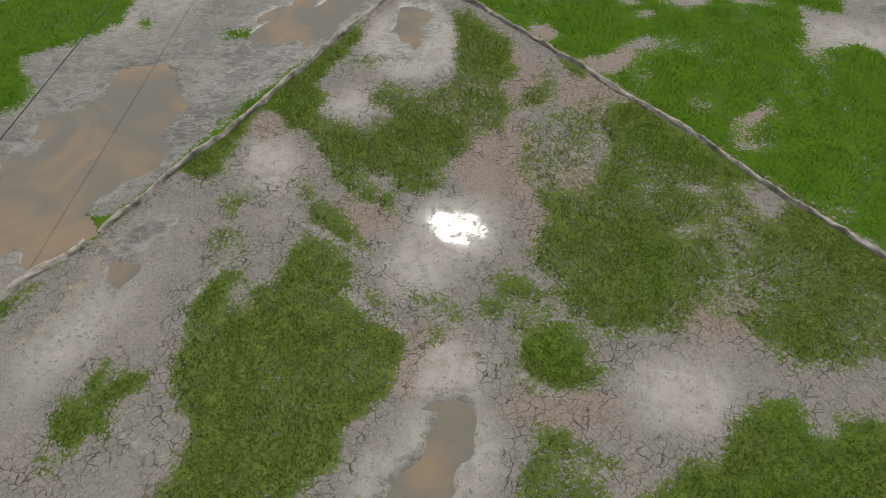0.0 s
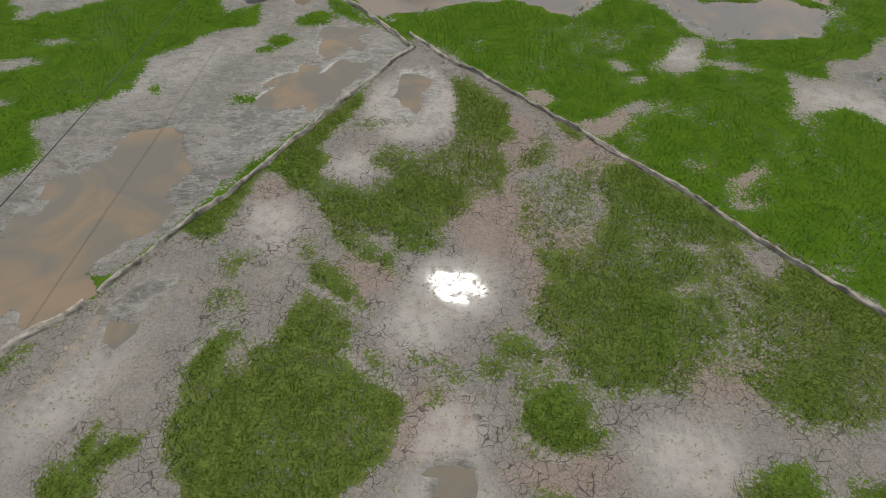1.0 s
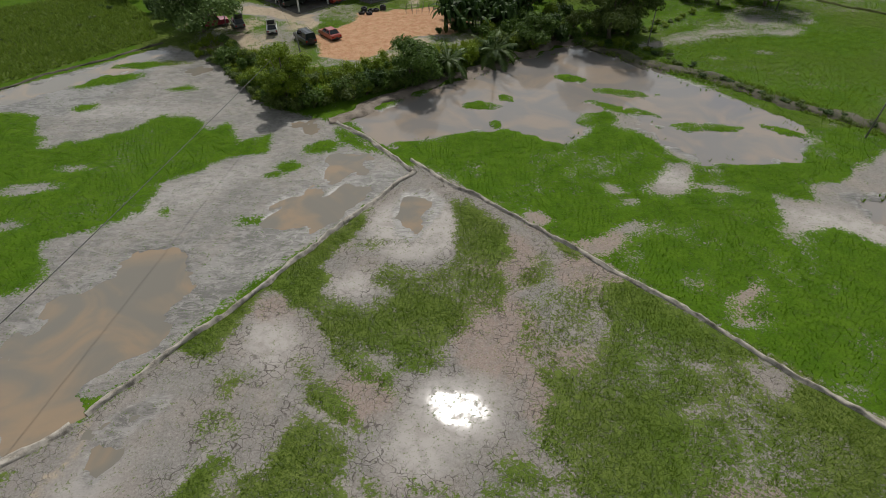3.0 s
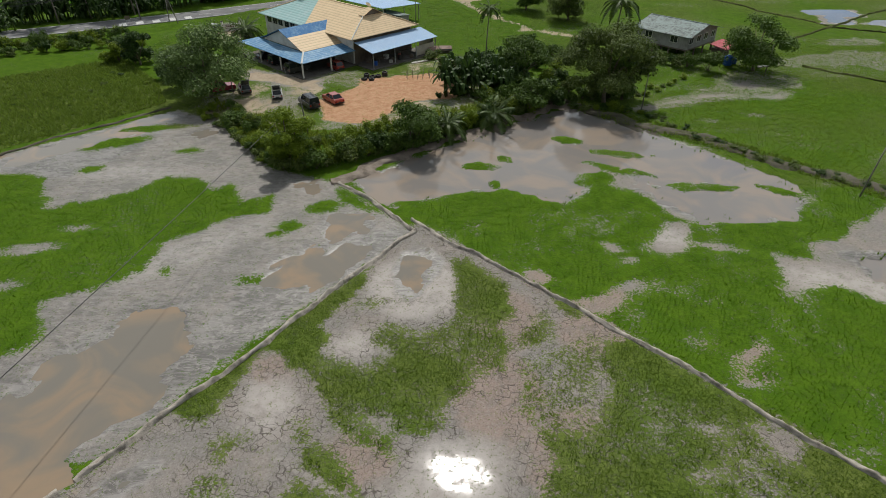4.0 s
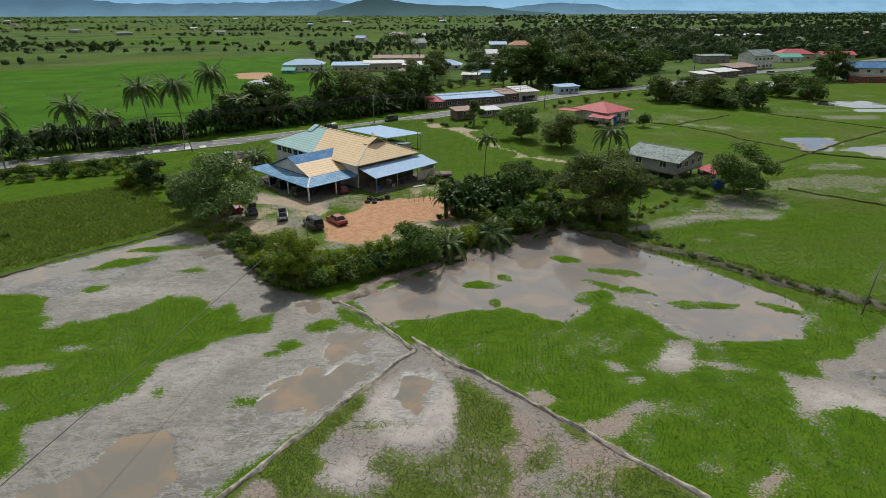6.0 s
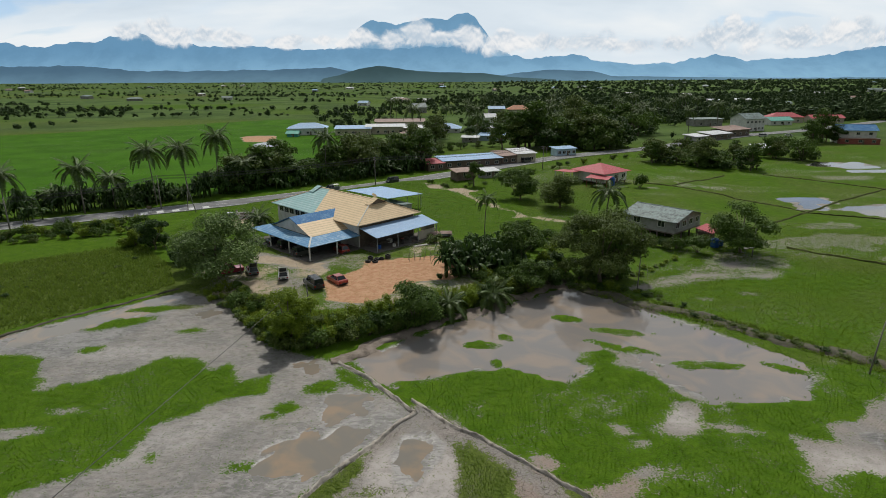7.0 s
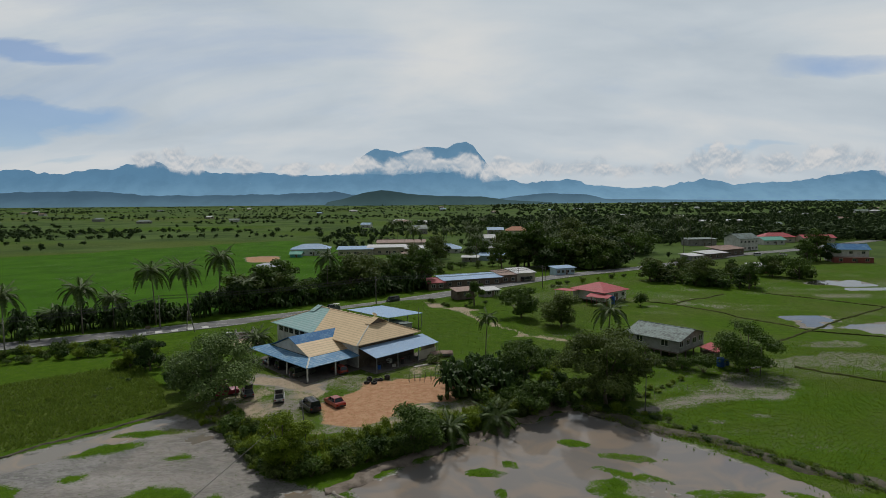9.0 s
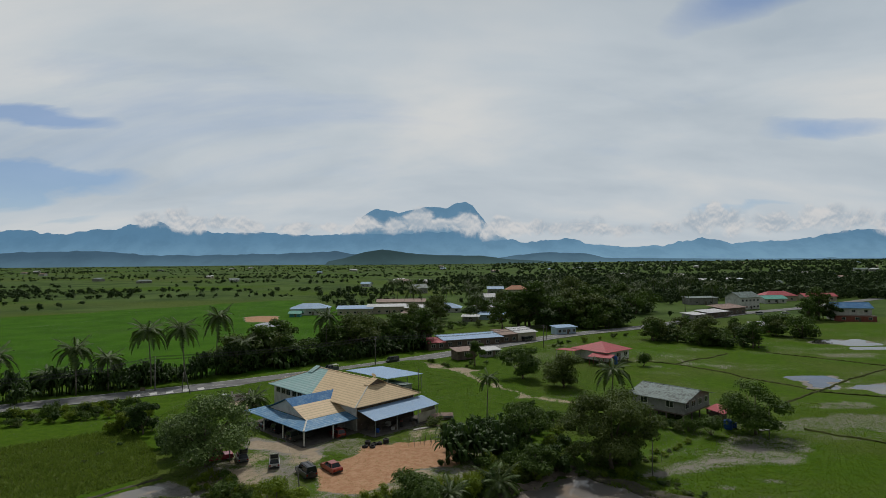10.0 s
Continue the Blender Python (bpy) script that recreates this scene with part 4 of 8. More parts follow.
def ribbon(name, pts, offset, width, lift, material, label="", kind="structure", category="road", thick=0.12):
    """A flat strip along a chain of points, with thickness."""
    p = np.array(pts, float)
    s = np.concatenate([[0], np.cumsum(np.hypot(*np.diff(p, axis=0).T))])
    t = np.linspace(0, s[-1], max(2, int(s[-1] / 4)))
    c = [np.interp(t, s, p[:, k]) for k in (0, 1)]
    ker = np.ones(9) / 9
    c = [np.convolve(np.pad(q, 4, mode="reflect", reflect_type="odd"), ker, "valid") for q in c]
    tx, ty = np.gradient(c[0]), np.gradient(c[1])
    ln = np.hypot(tx, ty)
    rx, ry = ty / ln, -tx / ln
    z = np.full(t.shape, lift)
    row = [np.stack([c[0] + rx * o, c[1] + ry * o, z + dz], -1) for o, dz in
           ((offset - width / 2, -thick), (offset - width / 2, 0), (offset + width / 2, 0), (offset + width / 2, -thick))]
    v = np.stack(row, 1)
    i = np.arange(v.shape[0] * 4).reshape(-1, 4)
    f = np.stack([i[:-1, :-1], i[:-1, 1:], i[1:, 1:], i[1:, :-1]], -1).reshape(-1, 4)
    ob = new(name, mesh_np(name, v.reshape(-1, 3), f, material, False))
    return tagged(ob, label, category, kind=kind) if label else ob


ROAD_Z = 0.56
road = ribbon("road", ROAD, 0, 8.2, ROAD_Z, MAT_ASPHALT, "grey two-lane asphalt country road")
for off in (-3.7, 3.7):
    line = ribbon("edge_line", ROAD, off, 0.18, ROAD_Z + 0.008, MAT_MARK, thick=0.006)
    line.parent = road


def along(pts, s0, s1):
    """The stretch of a chain of points between two distances."""
    p = np.array(pts, float)
    s = np.concatenate([[0], np.cumsum(np.hypot(*np.diff(p, axis=0).T))])
    t = np.linspace(s0, s1, 4)
    return list(zip(np.interp(t, s, p[:, 0]), np.interp(t, s, p[:, 1])))


def paint_bar(name, s0, s1, offset, width):
    """A painted bar on the road between two distances along it."""
    (ax, ay), (bx, by) = along(ROAD, s0, s1)[0], along(ROAD, s0, s1)[-1]
    n = math.hypot(bx - ax, by - ay)
    rx, ry = (by - ay) / n, -(bx - ax) / n
    z = ROAD_Z + 0.008
    v = [(x + rx * o, y + ry * o, q) for q in (z, z - 0.006) for x, y, o in ((ax, ay, offset - width / 2), (bx, by, offset - width / 2), (bx, by, offset + width / 2), (ax, ay, offset + width / 2))]
    ob = new(name, mesh_np(name, v, [(3, 2, 1, 0), (4, 5, 6, 7), (0, 1, 5, 4), (1, 2, 6, 5), (2, 3, 7, 6), (3, 0, 4, 7)], MAT_MARK, False))
    ob.parent = road
    return ob


for k in range(34):
    paint_bar("centre_dash", 30 + k * 9.0, 33.5 + k * 9.0, 0.0, 0.16)
for k in range(5):
    paint_bar("rumble_bar", 66 + k * 3.6, 67.6 + k * 3.6, 2.0, 2.6)


def blades(name, n, box, field, low, tall, spread, material, label, seed, per=5, keep=None, wide=0.03):
    """Tufts of grass blades scattered where a field of the ground allows them; one object of stuff."""
    r = np.random.RandomState(seed)
    x, y = r.uniform(box[0], box[1], n), r.uniform(box[2], box[3], n)
    g = sample(field, x, y) + 0.6 * fbm(x * 0.9, y * 0.9, 2, 4)
    ok = g > low + r.rand(n) * 1.0
    if keep is not None:
        ok &= inside(x, y, keep, 1.0) > 0
    x, y = x[ok], y[ok]
    z = sample(Z, x, y)
    m = len(x)
    x, y, z = np.repeat(x, per), np.repeat(y, per), np.repeat(z, per)
    k = m * per
    size = np.repeat(r.uniform(0.6, 1.25, m), per)
    a, out = r.uniform(0, 2 * math.pi, k), r.uniform(0.1, 1.0, k) * spread * size
    h = tall * size * r.uniform(0.6, 1.1, k)
    w = wide * r.uniform(0.8, 1.5, k)
    ca, sa = np.cos(a), np.sin(a)
    bx, by = x + ca * out * 0.35, y + sa * out * 0.35
    v = np.empty((k, 3, 3), np.float32)
    v[:, 0] = np.stack([bx - sa * w, by + ca * w, z - 0.02], -1)
    v[:, 1] = np.stack([bx + sa * w, by - ca * w, z - 0.02], -1)
    v[:, 2] = np.stack([x + ca * out * 1.6, y + sa * out * 1.6, z + h], -1)
    f = np.arange(k * 3).reshape(k, 3)
    return tagged(new(name, mesh_np(name, v.reshape(-1, 3), f, material, False)), label, "grass", kind="stuff")


blades("weedy_grass", 170000, (-32, 36, 5, 56), np.clip(grass, -5, 0.9) - 0.9 * thin, -0.30, 0.10, 0.09, MAT_GRASS_A, "short olive-green weedy grass on cracked paddy mud", 1, 4, FIELD_A, 0.022)
blades("rice_grass", 60000, (-4, 75, 12, 92), grass, 0.0, 0.14, 0.08, MAT_GRASS_C, "bright green young rice in a wet paddy", 2, 4, FIELD_C, 0.022)
blades("rice_grass", 50000, (-80, -2, 30, 92), grass, 0.0, 0.14, 0.08, MAT_GRASS_C, "bright green young rice on grey mud flats", 3, 4, FIELD_B, 0.022)
blades("reeds", 45000, (-110, -36, 60, 125), grass, 0.3, 0.5, 0.5, MAT_GRASS_A, "tall dull-green reeds and rough grass", 4, 4, REEDS, 0.06)
LAWN = [(30.5, 85.6), (39.5, 73), (51.6, 61.4), (60.9, 55), (119.3, 117), (79.7, 130), (50, 106.3), (34.9, 93.5)]
blades("field_grass", 45000, (20, 110, 60, 130), grass, 0.3, 0.14, 0.2, MAT_FIELD, "thin bright green grass in the next field", 5, 3, LAWN, 0.04)
VERGE = [(-60.8, 125.3), (-53, 155), (-15, 184), (58, 224), (40.3, 128.2), (20, 90.9), (6.3, 81.2), (-13.3, 67.3), (-20.7, 68.2), (-34.5, 86.5), (-42.8, 89.2)]
blades("verge_grass", 50000, (-60, 60, 62, 230), grass, 0.3, 0.14, 0.4, MAT_VERGE, "rough grass round the house and along the track", 6, 3, VERGE, 0.07)
EDGE = [(-37.2, 87.8), (-31.3, 80), (-25.7, 72.6), (-20.6, 66.3), (-16, 66.5), (-8, 71.4), (1.1, 77.4), (18.5, 90.4), (17, 95.3), (1.3, 86), (-8.1, 81.4), (-15, 77.2), (-19.9, 77.3), (-30, 86.5), (-35.9, 90.4)]
blades("edge_weeds", 16000, (-50, 24, 60, 100), grass, -0.2, 0.8, 0.5, MAT_REED, "rank yellow-green weeds along the paddy edge", 8, 5, EDGE, 0.07)
STRIP = [(20.2, 93.3), (24.8, 88.5), (31.1, 82.7), (40.4, 74.8), (46.9, 67.8), (52.8, 61.5), (60.8, 52.3), (58.9, 50.2), (51, 58.7), (45.2, 64.6), (38.9, 71.2), (29.9, 78.8), (23.7, 83.9), (19.4, 88.5)]
blades("bank_weeds", 60000, (20, 110, 40, 100), grass, -9.0, 0.35, 0.4, MAT_GRASS_A, "low rough weeds on the pond bank", 9, 4, STRIP, 0.05)
fringe = 1.3 - np.abs(water - 0.7) + np.where(inside(X0, Y0, FIELD_C) > 0, 0, -9)
blades("water_rice", 9000, (-4, 75, 12, 92), fringe, 0.75, 0.45, 0.2, MAT_GRASS_C, "loose tufts of rice standing in the pond edge", 7, 6, FIELD_C, 0.04)


# ---- plants ----
MAT_BARK = worn("bark", (0.17, 0.135, 0.10), (0.07, 0.055, 0.045), 2.0, 0.9, amount=0.8, bump=0.6)
MAT_PALM_BARK = worn("palm_bark", (0.20, 0.175, 0.145), (0.10, 0.085, 0.07), 3.0, 0.9, amount=0.8, bump=0.6)
MAT_LEAF = {
    "mid": leafy("leaves_mid_green", (0.019, 0.046, 0.006), (0.108, 0.182, 0.026), 0.2, 0.2),
    "pale": leafy("leaves_pale_green", (0.033, 0.068, 0.012), (0.188, 0.281, 0.075), 0.3, 0.2),
    "dark": leafy("leaves_dark_green", (0.010, 0.028, 0.004), (0.053, 0.106, 0.015), 0.2, 0.15),
    "olive": leafy("leaves_olive", (0.028, 0.050, 0.009), (0.140, 0.190, 0.040), 0.2, 0.22),
    "lime": leafy("leaves_yellow_green", (0.058, 0.101, 0.006), (0.237, 0.325, 0.025), 0.2, 0.3),
    "palm": leafy("palm_fronds", (0.017, 0.038, 0.006), (0.094, 0.150, 0.025), 0.4, 0.15),
    "banana": leafy("banana_leaves", (0.014, 0.036, 0.006), (0.062, 0.120, 0.020), 0.25, 0.22),
}


def empty(name, x, y, z=0.0, deg=0.0):
    ob = new(name)
    ob.matrix_basis = pose(x, y, z, 0, 0, deg)
    return ob


def part(name, bm, material, parent, label="", smooth=False):
    """A bmesh or mesh as one mesh object under a thing or a part."""
    if isinstance(bm, bmesh.types.BMesh):
        me = bpy.data.meshes.new(name)
        for f in bm.faces:
            f.smooth = smooth
        bm.to_mesh(me)
        bm.free()
        me.materials.append(material)
    else:
        me = bm
    ob = new(name, me)
    ob.parent = parent
    return tagged(ob, label) if label else ob


def tube(bm, p, r, seg=7):
    """A tapered tube along points p with radii r."""
    rings = []
    for i, (c, q) in enumerate(zip(p, r)):
        c = Vector(c)
        d = (Vector(p[min(i + 1, len(p) - 1)]) - Vector(p[max(i - 1, 0)])).normalized()
        a = d.cross(Vector((0.31, 0.95, 0.1))).normalized()
        b = d.cross(a)
        rings.append([bm.verts.new(c + (a * math.cos(k * math.tau / seg) + b * math.sin(k * math.tau / seg)) * q) for k in range(seg)])
    for lo, hi in zip(rings, rings[1:]):
        for k in range(seg):
            bm.faces.new((lo[k], lo[(k + 1) % seg], hi[(k + 1) % seg], hi[k]))
    bm.faces.new(rings[0][::-1])
    bm.faces.new(rings[-1])


def unit(r, n):
    v = r.normal(size=(n, 3))
    return v / np.linalg.norm(v, axis=1)[:, None]


def leaf_quads(r, at, out, long, wide):
    """Leaves as folded rhombs, facing roughly outward."""
    n = len(at)
    normal = out + 0.9 * unit(r, n) + np.array([0, 0, 0.5])
    normal /= np.linalg.norm(normal, axis=1)[:, None]
    d = np.cross(normal, unit(r, n))
    d /= np.linalg.norm(d, axis=1)[:, None] + 1e-9
    s = np.cross(normal, d)
    k = r.uniform(0.65, 1.3, n)[:, None]
    d, s = d * long * k, s * wide * k
    v = np.stack([at - d, at + s, at + d - normal * long * 0.25, at - s], 1)
    return v.reshape(-1, 3), np.arange(n * 4).reshape(n, 4)


def crown_points(r, lobes, n):
    """Places and outward ways of leaves over a group of leafy lobes (x, y, z, radius, flatness)."""
    lobes = np.array(lobes)
    w = lobes[:, 3] ** 2
    pick = r.choice(len(lobes), n, p=w / w.sum())
    u = unit(r, n)
    u[:, 2] = np.where(u[:, 2] < -0.3, -u[:, 2] * 0.6, u[:, 2])
    rad = lobes[pick, 3] * (0.62 + 0.42 * r.rand(n) ** 0.6)
    at = lobes[pick, :3] + u * rad[:, None] * np.stack([np.ones(n), np.ones(n), lobes[pick, 4]], -1)
    return at, u


def cores(lobes, shrink=0.52, fine=2):
    """Dark leafy cores inside the lobes: rough rounded blocks that close the view through the crown."""
    V, F = [], []
    g = np.linspace(-1, 1, fine)
    a, b = np.meshgrid(g, g, indexing="ij")
    for lx, ly, lz, lr, fl in lobes:
        for axis in range(3):
            for s in (-1.0, 1.0):
                p = np.stack([a, b, np.full_like(a, s)], -1)
                p = np.roll(p, axis, -1)
                p = p / np.linalg.norm(p, axis=-1)[..., None] * lr * shrink * (1, 1, fl)
                k = len(V) * fine * fine
                V.append((p + (lx, ly, lz)).reshape(-1, 3))
                i = np.arange(fine * fine).reshape(fine, fine) + k
                F.append(np.stack([i[:-1, :-1], i[1:, :-1], i[1:, 1:], i[:-1, 1:]], -1).reshape(-1, 4))
    return np.concatenate(V), np.concatenate(F)


def leafy_mesh(name, r, lobes, leaves, size, material, floor=None):
    at, out = crown_points(r, lobes, leaves)
    if floor is not None:
        at[:, 2] = np.maximum(at[:, 2], floor)
    v, f = leaf_quads(r, at, out, size, size * 0.5)
    cv, cf = cores(lobes)
    if floor is not None:
        cv[:, 2] = np.maximum(cv[:, 2], floor)
    return mesh_np(name, np.concatenate([v, cv]), np.concatenate([f, cf + len(v)]), material, False)


def make_lobes(r, count, high, spread, low=0.35, size=0.36):
    out = []
    for i in range(count):
        a, q = r.uniform(0, math.tau), math.sqrt(r.rand())
        z = high * r.uniform(low + 0.06, 0.86)
        reach = spread * 0.56 * (1 - size * 0.8) * q * (1.15 - 0.55 * abs(z / high - 0.55) * 2)
        out.append((reach * math.cos(a), reach * math.sin(a), z, spread * 0.5 * size * r.uniform(0.75, 1.25), 0.8))
    out.append((0, 0, high * 0.8, spread * 0.5 * size * 1.1, 0.8))
    return out


def tree(x, y, high, spread, leaf="mid", seed=0, count=12, leaves=3200, size=0.34, low=0.35, label="", trunk=0.028, name="tree", lobe=0.36):
    """A broadleaf tree: tapered trunk with limbs, and a crown of leaves with gaps."""
    r = np.random.RandomState(seed)
    ob = empty(name, x, y, height(x, y) - 0.05, seed * 37 % 360)
    lobes = make_lobes(r, count, high, spread, low, lobe)
    bm = bmesh.new()
    t0 = high * trunk
    fork = high * (low + 0.05)
    tube(bm, [(0, 0, -0.3), (0.02 * high, 0, fork * 0.5), (0, 0.02 * high, fork), (0, 0, high * 0.75)], [t0 * 1.25, t0 * 0.9, t0 * 0.75, t0 * 0.2])
    for lx, ly, lz, lr, _ in lobes[:9]:
        tube(bm, [(0, 0, fork * 0.8), (lx * 0.45, ly * 0.45, (fork + lz) * 0.5), (lx, ly, lz)], [t0 * 0.5, t0 * 0.32, t0 * 0.1], 5)
    part("trunk", bm, MAT_BARK, ob, smooth=True)
    part("crown", leafy_mesh("crown", r, lobes, int(leaves * 1.8), size * 0.74, MAT_LEAF[leaf]), None, ob)
    return tagged(ob, label or "leafy green broadleaf tree", "tree")


def frond(r, long, droop, pairs, width, lift):
    """One feathered palm frond along +x from the origin: midrib and leaflets; quads."""
    v, f = [], []
    t = np.linspace(0, 1, pairs + 1)
    px, pz = long * t * (1 - 0.18 * t), long * (lift * t - droop * t * t)
    for i in range(pairs):
        for side in (-1, 1):
            ll = width * (math.sin(math.pi * (0.12 + 0.86 * t[i]))) * r.uniform(0.85, 1.1)
            x0, z0, x1, z1 = px[i], pz[i], px[i + 1], pz[i + 1]
            tip = (x0 + ll * 0.55, side * ll * 0.8, z0 - ll * r.uniform(0.3, 0.65))
            k = len(v)
            mid = ((x0 + tip[0]) / 2 + 0.05, side * ll * 0.45, (z0 + tip[2]) / 2 + 0.1)
            v += [(x0, 0, z0), (x1, 0, z1), tip, mid]
            f.append((k, k + 1, k + 2, k + 3))
    for i in range(pairs):
        k = len(v)
        w = 0.06 * (1 - t[i]) + 0.015
        v += [(px[i], -w, pz[i]), (px[i], w, pz[i]), (px[i + 1], w * 0.8, pz[i + 1]), (px[i + 1], -w * 0.8, pz[i + 1])]
        f.append((k, k + 1, k + 2, k + 3))
    return np.array(v), np.array(f)


def palm(x, y, high, spread, seed=0, label="", fronds=26, name="coconut_palm", trunk_r=0.16, pairs=20, bare=1.0):
    r = np.random.RandomState(seed)
    ob = empty(name, x, y, height(x, y) - 0.05, seed * 61 % 360)
    long = spread * 0.56
    stem = max(0.5, (high - long * 0.42) * bare)
    lean = 0.06 * stem
    bm = bmesh.new()
    tube(bm, [(0, 0, -0.3), (lean * 0.1, 0, stem * 0.3), (lean * 0.45, 0, stem * 0.65), (lean, 0, stem)],
         [trunk_r * 1.5, trunk_r, trunk_r * 0.85, trunk_r * 0.8])
    part("trunk", bm, MAT_PALM_BARK, ob, smooth=True)
    V, F, k = [], [], 0
    for i in range(fronds):
        tier = i / fronds
        v, f = frond(r, long * r.uniform(0.85, 1.08), 0.35 + 0.75 * tier, pairs, long * 0.24, 0.95 - 1.05 * tier)
        a = i * 2.4 + r.uniform(-0.2, 0.2)
        c, s = math.cos(a), math.sin(a)
        v = np.stack([v[:, 0] * c - v[:, 1] * s + lean, v[:, 0] * s + v[:, 1] * c, v[:, 2] + stem], -1)
        V.append(v)
        F.append(f + k)
        k += len(v)
    part("crown", mesh_np("crown", np.concatenate(V), np.concatenate(F), MAT_LEAF["palm"], False), None, ob)
    return tagged(ob, label or "tall coconut palm with a feathery drooping crown", "palm tree")


def banana(x, y, high, spread, seed=0, stems=4, label=""):
    """A clump of banana plants: thick stems with long arching blades."""
    r = np.random.RandomState(seed)
    ob = empty("banana_plant", x, y, height(x, y) - 0.05, seed * 47 % 360)
    V, F, k = [], [], 0
    for s in range(stems):
        a0, q = r.uniform(0, math.tau), spread * 0.25 * math.sqrt(r.rand())
        bx, by, h = q * math.cos(a0), q * math.sin(a0), high * r.uniform(0.14, 0.46)
        bm = bmesh.new()
        tube(bm, [(bx, by, -0.2), (bx, by, h * 0.6), (bx, by, h)], [0.16, 0.13, 0.07], 6)
        part("stem", bm, MAT_LEAF["olive"], ob, smooth=True)
        for i in range(13):
            a = i * 2.4 + r.uniform(-0.3, 0.3)
            ln, up = high * r.uniform(0.40, 0.62), r.uniform(0.5, 2.6)
            w, n = ln * 0.085, 6
            t = np.linspace(0, 1, n + 1)
            along, z = ln * t * (1 - 0.25 * t) / (0.6 + 0.5 * up), ln * (up * t - (up * 0.55 + 0.35) * t * t * 1.2)
            half = w * np.sin(math.pi * np.clip(0.08 + 0.9 * t, 0, 1)) ** 0.6
            c, sn = math.cos(a), math.sin(a)
            for side in (-1, 1):
                inner = np.stack([bx + along * c, by + along * sn, h + z], -1)
                outer = inner + np.stack([-sn * half * side, c * half * side, -half * 0.35], -1)
                v = np.concatenate([inner, outer])
                i0 = np.arange(n)
                V.append(v)
                F.append(np.stack([i0, i0 + 1, i0 + n + 2, i0 + n + 1], -1) + k)
                k += len(v)
    part("leaves", mesh_np("leaves", np.concatenate(V), np.concatenate(F), MAT_LEAF["banana"], False), None, ob)
    return tagged(ob, label or "clump of banana plants with broad arching leaves", "banana plant")


def bush(x, y, high, spread, leaf="mid", seed=0, leaves=900, size=0.24, label="", name="bush"):
    r = np.random.RandomState(seed)
    ob = empty(name, x, y, height(x, y) - 0.05, seed * 53 % 360)
    lobes = []
    for i in range(9):
        a, q = r.uniform(0, math.tau), math.sqrt(r.rand()) * 0.62
        lobes.append((q * spread * 0.5 * math.cos(a), q * spread * 0.5 * math.sin(a), high * r.uniform(0.25, 0.62), spread * r.uniform(0.16, 0.26), min(1.3, high / spread * 1.5)))
    bm = bmesh.new()
    for lx, ly, lz, lr, _ in lobes[:5]:
        tube(bm, [(0, 0, -0.1), (lx * 0.5, ly * 0.5, lz * 0.5), (lx, ly, lz)], [0.06, 0.045, 0.02], 4)
    part("stem", bm, MAT_BARK, ob)
    part("foliage", leafy_mesh("foliage", r, lobes, int(leaves * 1.4), size * 0.66, MAT_LEAF[leaf], 0.05), None, ob)
    return tagged(ob, label or "dense green roadside bush", "bush")


def again(ob, x, y, scale, deg, tall=1.0):
    """Another of the same plant elsewhere, turned and sized."""
    return copy_thing(ob, Matrix.LocRotScale((x, y, height(x, y) - 0.05), Euler((0, 0, radians(deg))), (scale, scale, scale * tall)))


# single trees round the compound
tree(-37.5, 91.8, 11.4, 14.9, "pale", 1, 16, 7000, 0.30, 0.2, "broad round tree with glossy pale-green leaves beside the yard")
tree(-57.2, 111.0, 6.4, 7.5, "dark", 2, 8, 1800, 0.3, 0.15, "dark green tree at the edge of the reed field")
tree(-62.0, 112.7, 3.6, 6.4, "lime", 21, 7, 1300, 0.3, 0.1, "yellow-green shrubby tree at the edge of the reed field")
tree(-19.7, 68.6, 7.8, 6.8, "lime", 3, 22, 6500, 0.20, 0.02, "yellow-green feathery bamboo-like tree at the paddy edge")
tree(-3.9, 72.5, 6.3, 7.3, "mid", 4, 14, 3600, 0.26, 0.08, "dense rounded dark-green mango tree at the pond edge", lobe=0.42)
tree(25.8, 90.8, 12.4, 14.3, "olive", 5, 28, 9000, 0.26, 0.16, "large spreading olive-green tree with bare grey trunks at the pond corner", lobe=0.3)
tree(29.0, 92.2, 8.9, 8.8, "mid", 22, 9, 2000, 0.26, 0.35, "slender leafy tree at the pond corner")
tree(13.6, 99.1, 7.9, 9.1, "mid", 6, 12, 3000, 0.28, 0.15, "dense green tree behind the banana plants")
tree(13.2, 85.5, 5.8, 7.1, "mid", 7, 10, 2400, 0.26, 0.12, "leafy green tree on the pond bank")
tree(16.6, 88.5, 4.4, 5.5, "dark", 8, 8, 1500, 0.26, 0.08, "dark low tree on the pond bank")
tree(20.7, 155.2, 9.0, 12.0, "mid", 9, 20, 3600, 0.32, 0.06, "dense dark-green garden tree beside the dirt track")
tree(29.4, 144.6, 8.9, 11.3, "olive", 10, 20, 3600, 0.32, 0.06, "grey-green garden tree beside the dirt track")
tree(9.1, 174.6, 8.2, 6.5, "mid", 11, 8, 1300, 0.34, 0.3, "small tree beside the roadside hut")
tree(56.8, 107.0, 10.1, 12.5, "mid", 12, 20, 4600, 0.28, 0.12, "dense green fruit tree beside the stilt house")
tree(-44.1, 98.1, 6.9, 8.2, "dark", 23, 10, 2200, 0.28, 0.1, "dark green thicket tree beside the reed field")
bush(58.3, 171.4, 5.0, 5.0, "mid", 13, 900, 0.3, "round green shrub beside the red-roofed house")
bush(48.6, 106.8, 4.2, 7.0, "mid", 14, 1100, 0.26, "leafy shrubs in front of the stilt house")
palm(0.7, 76.7, 7.8, 7.0, 15, "young coconut palm with long arching fronds at the pond edge", 24, trunk_r=0.2, bare=0.35)
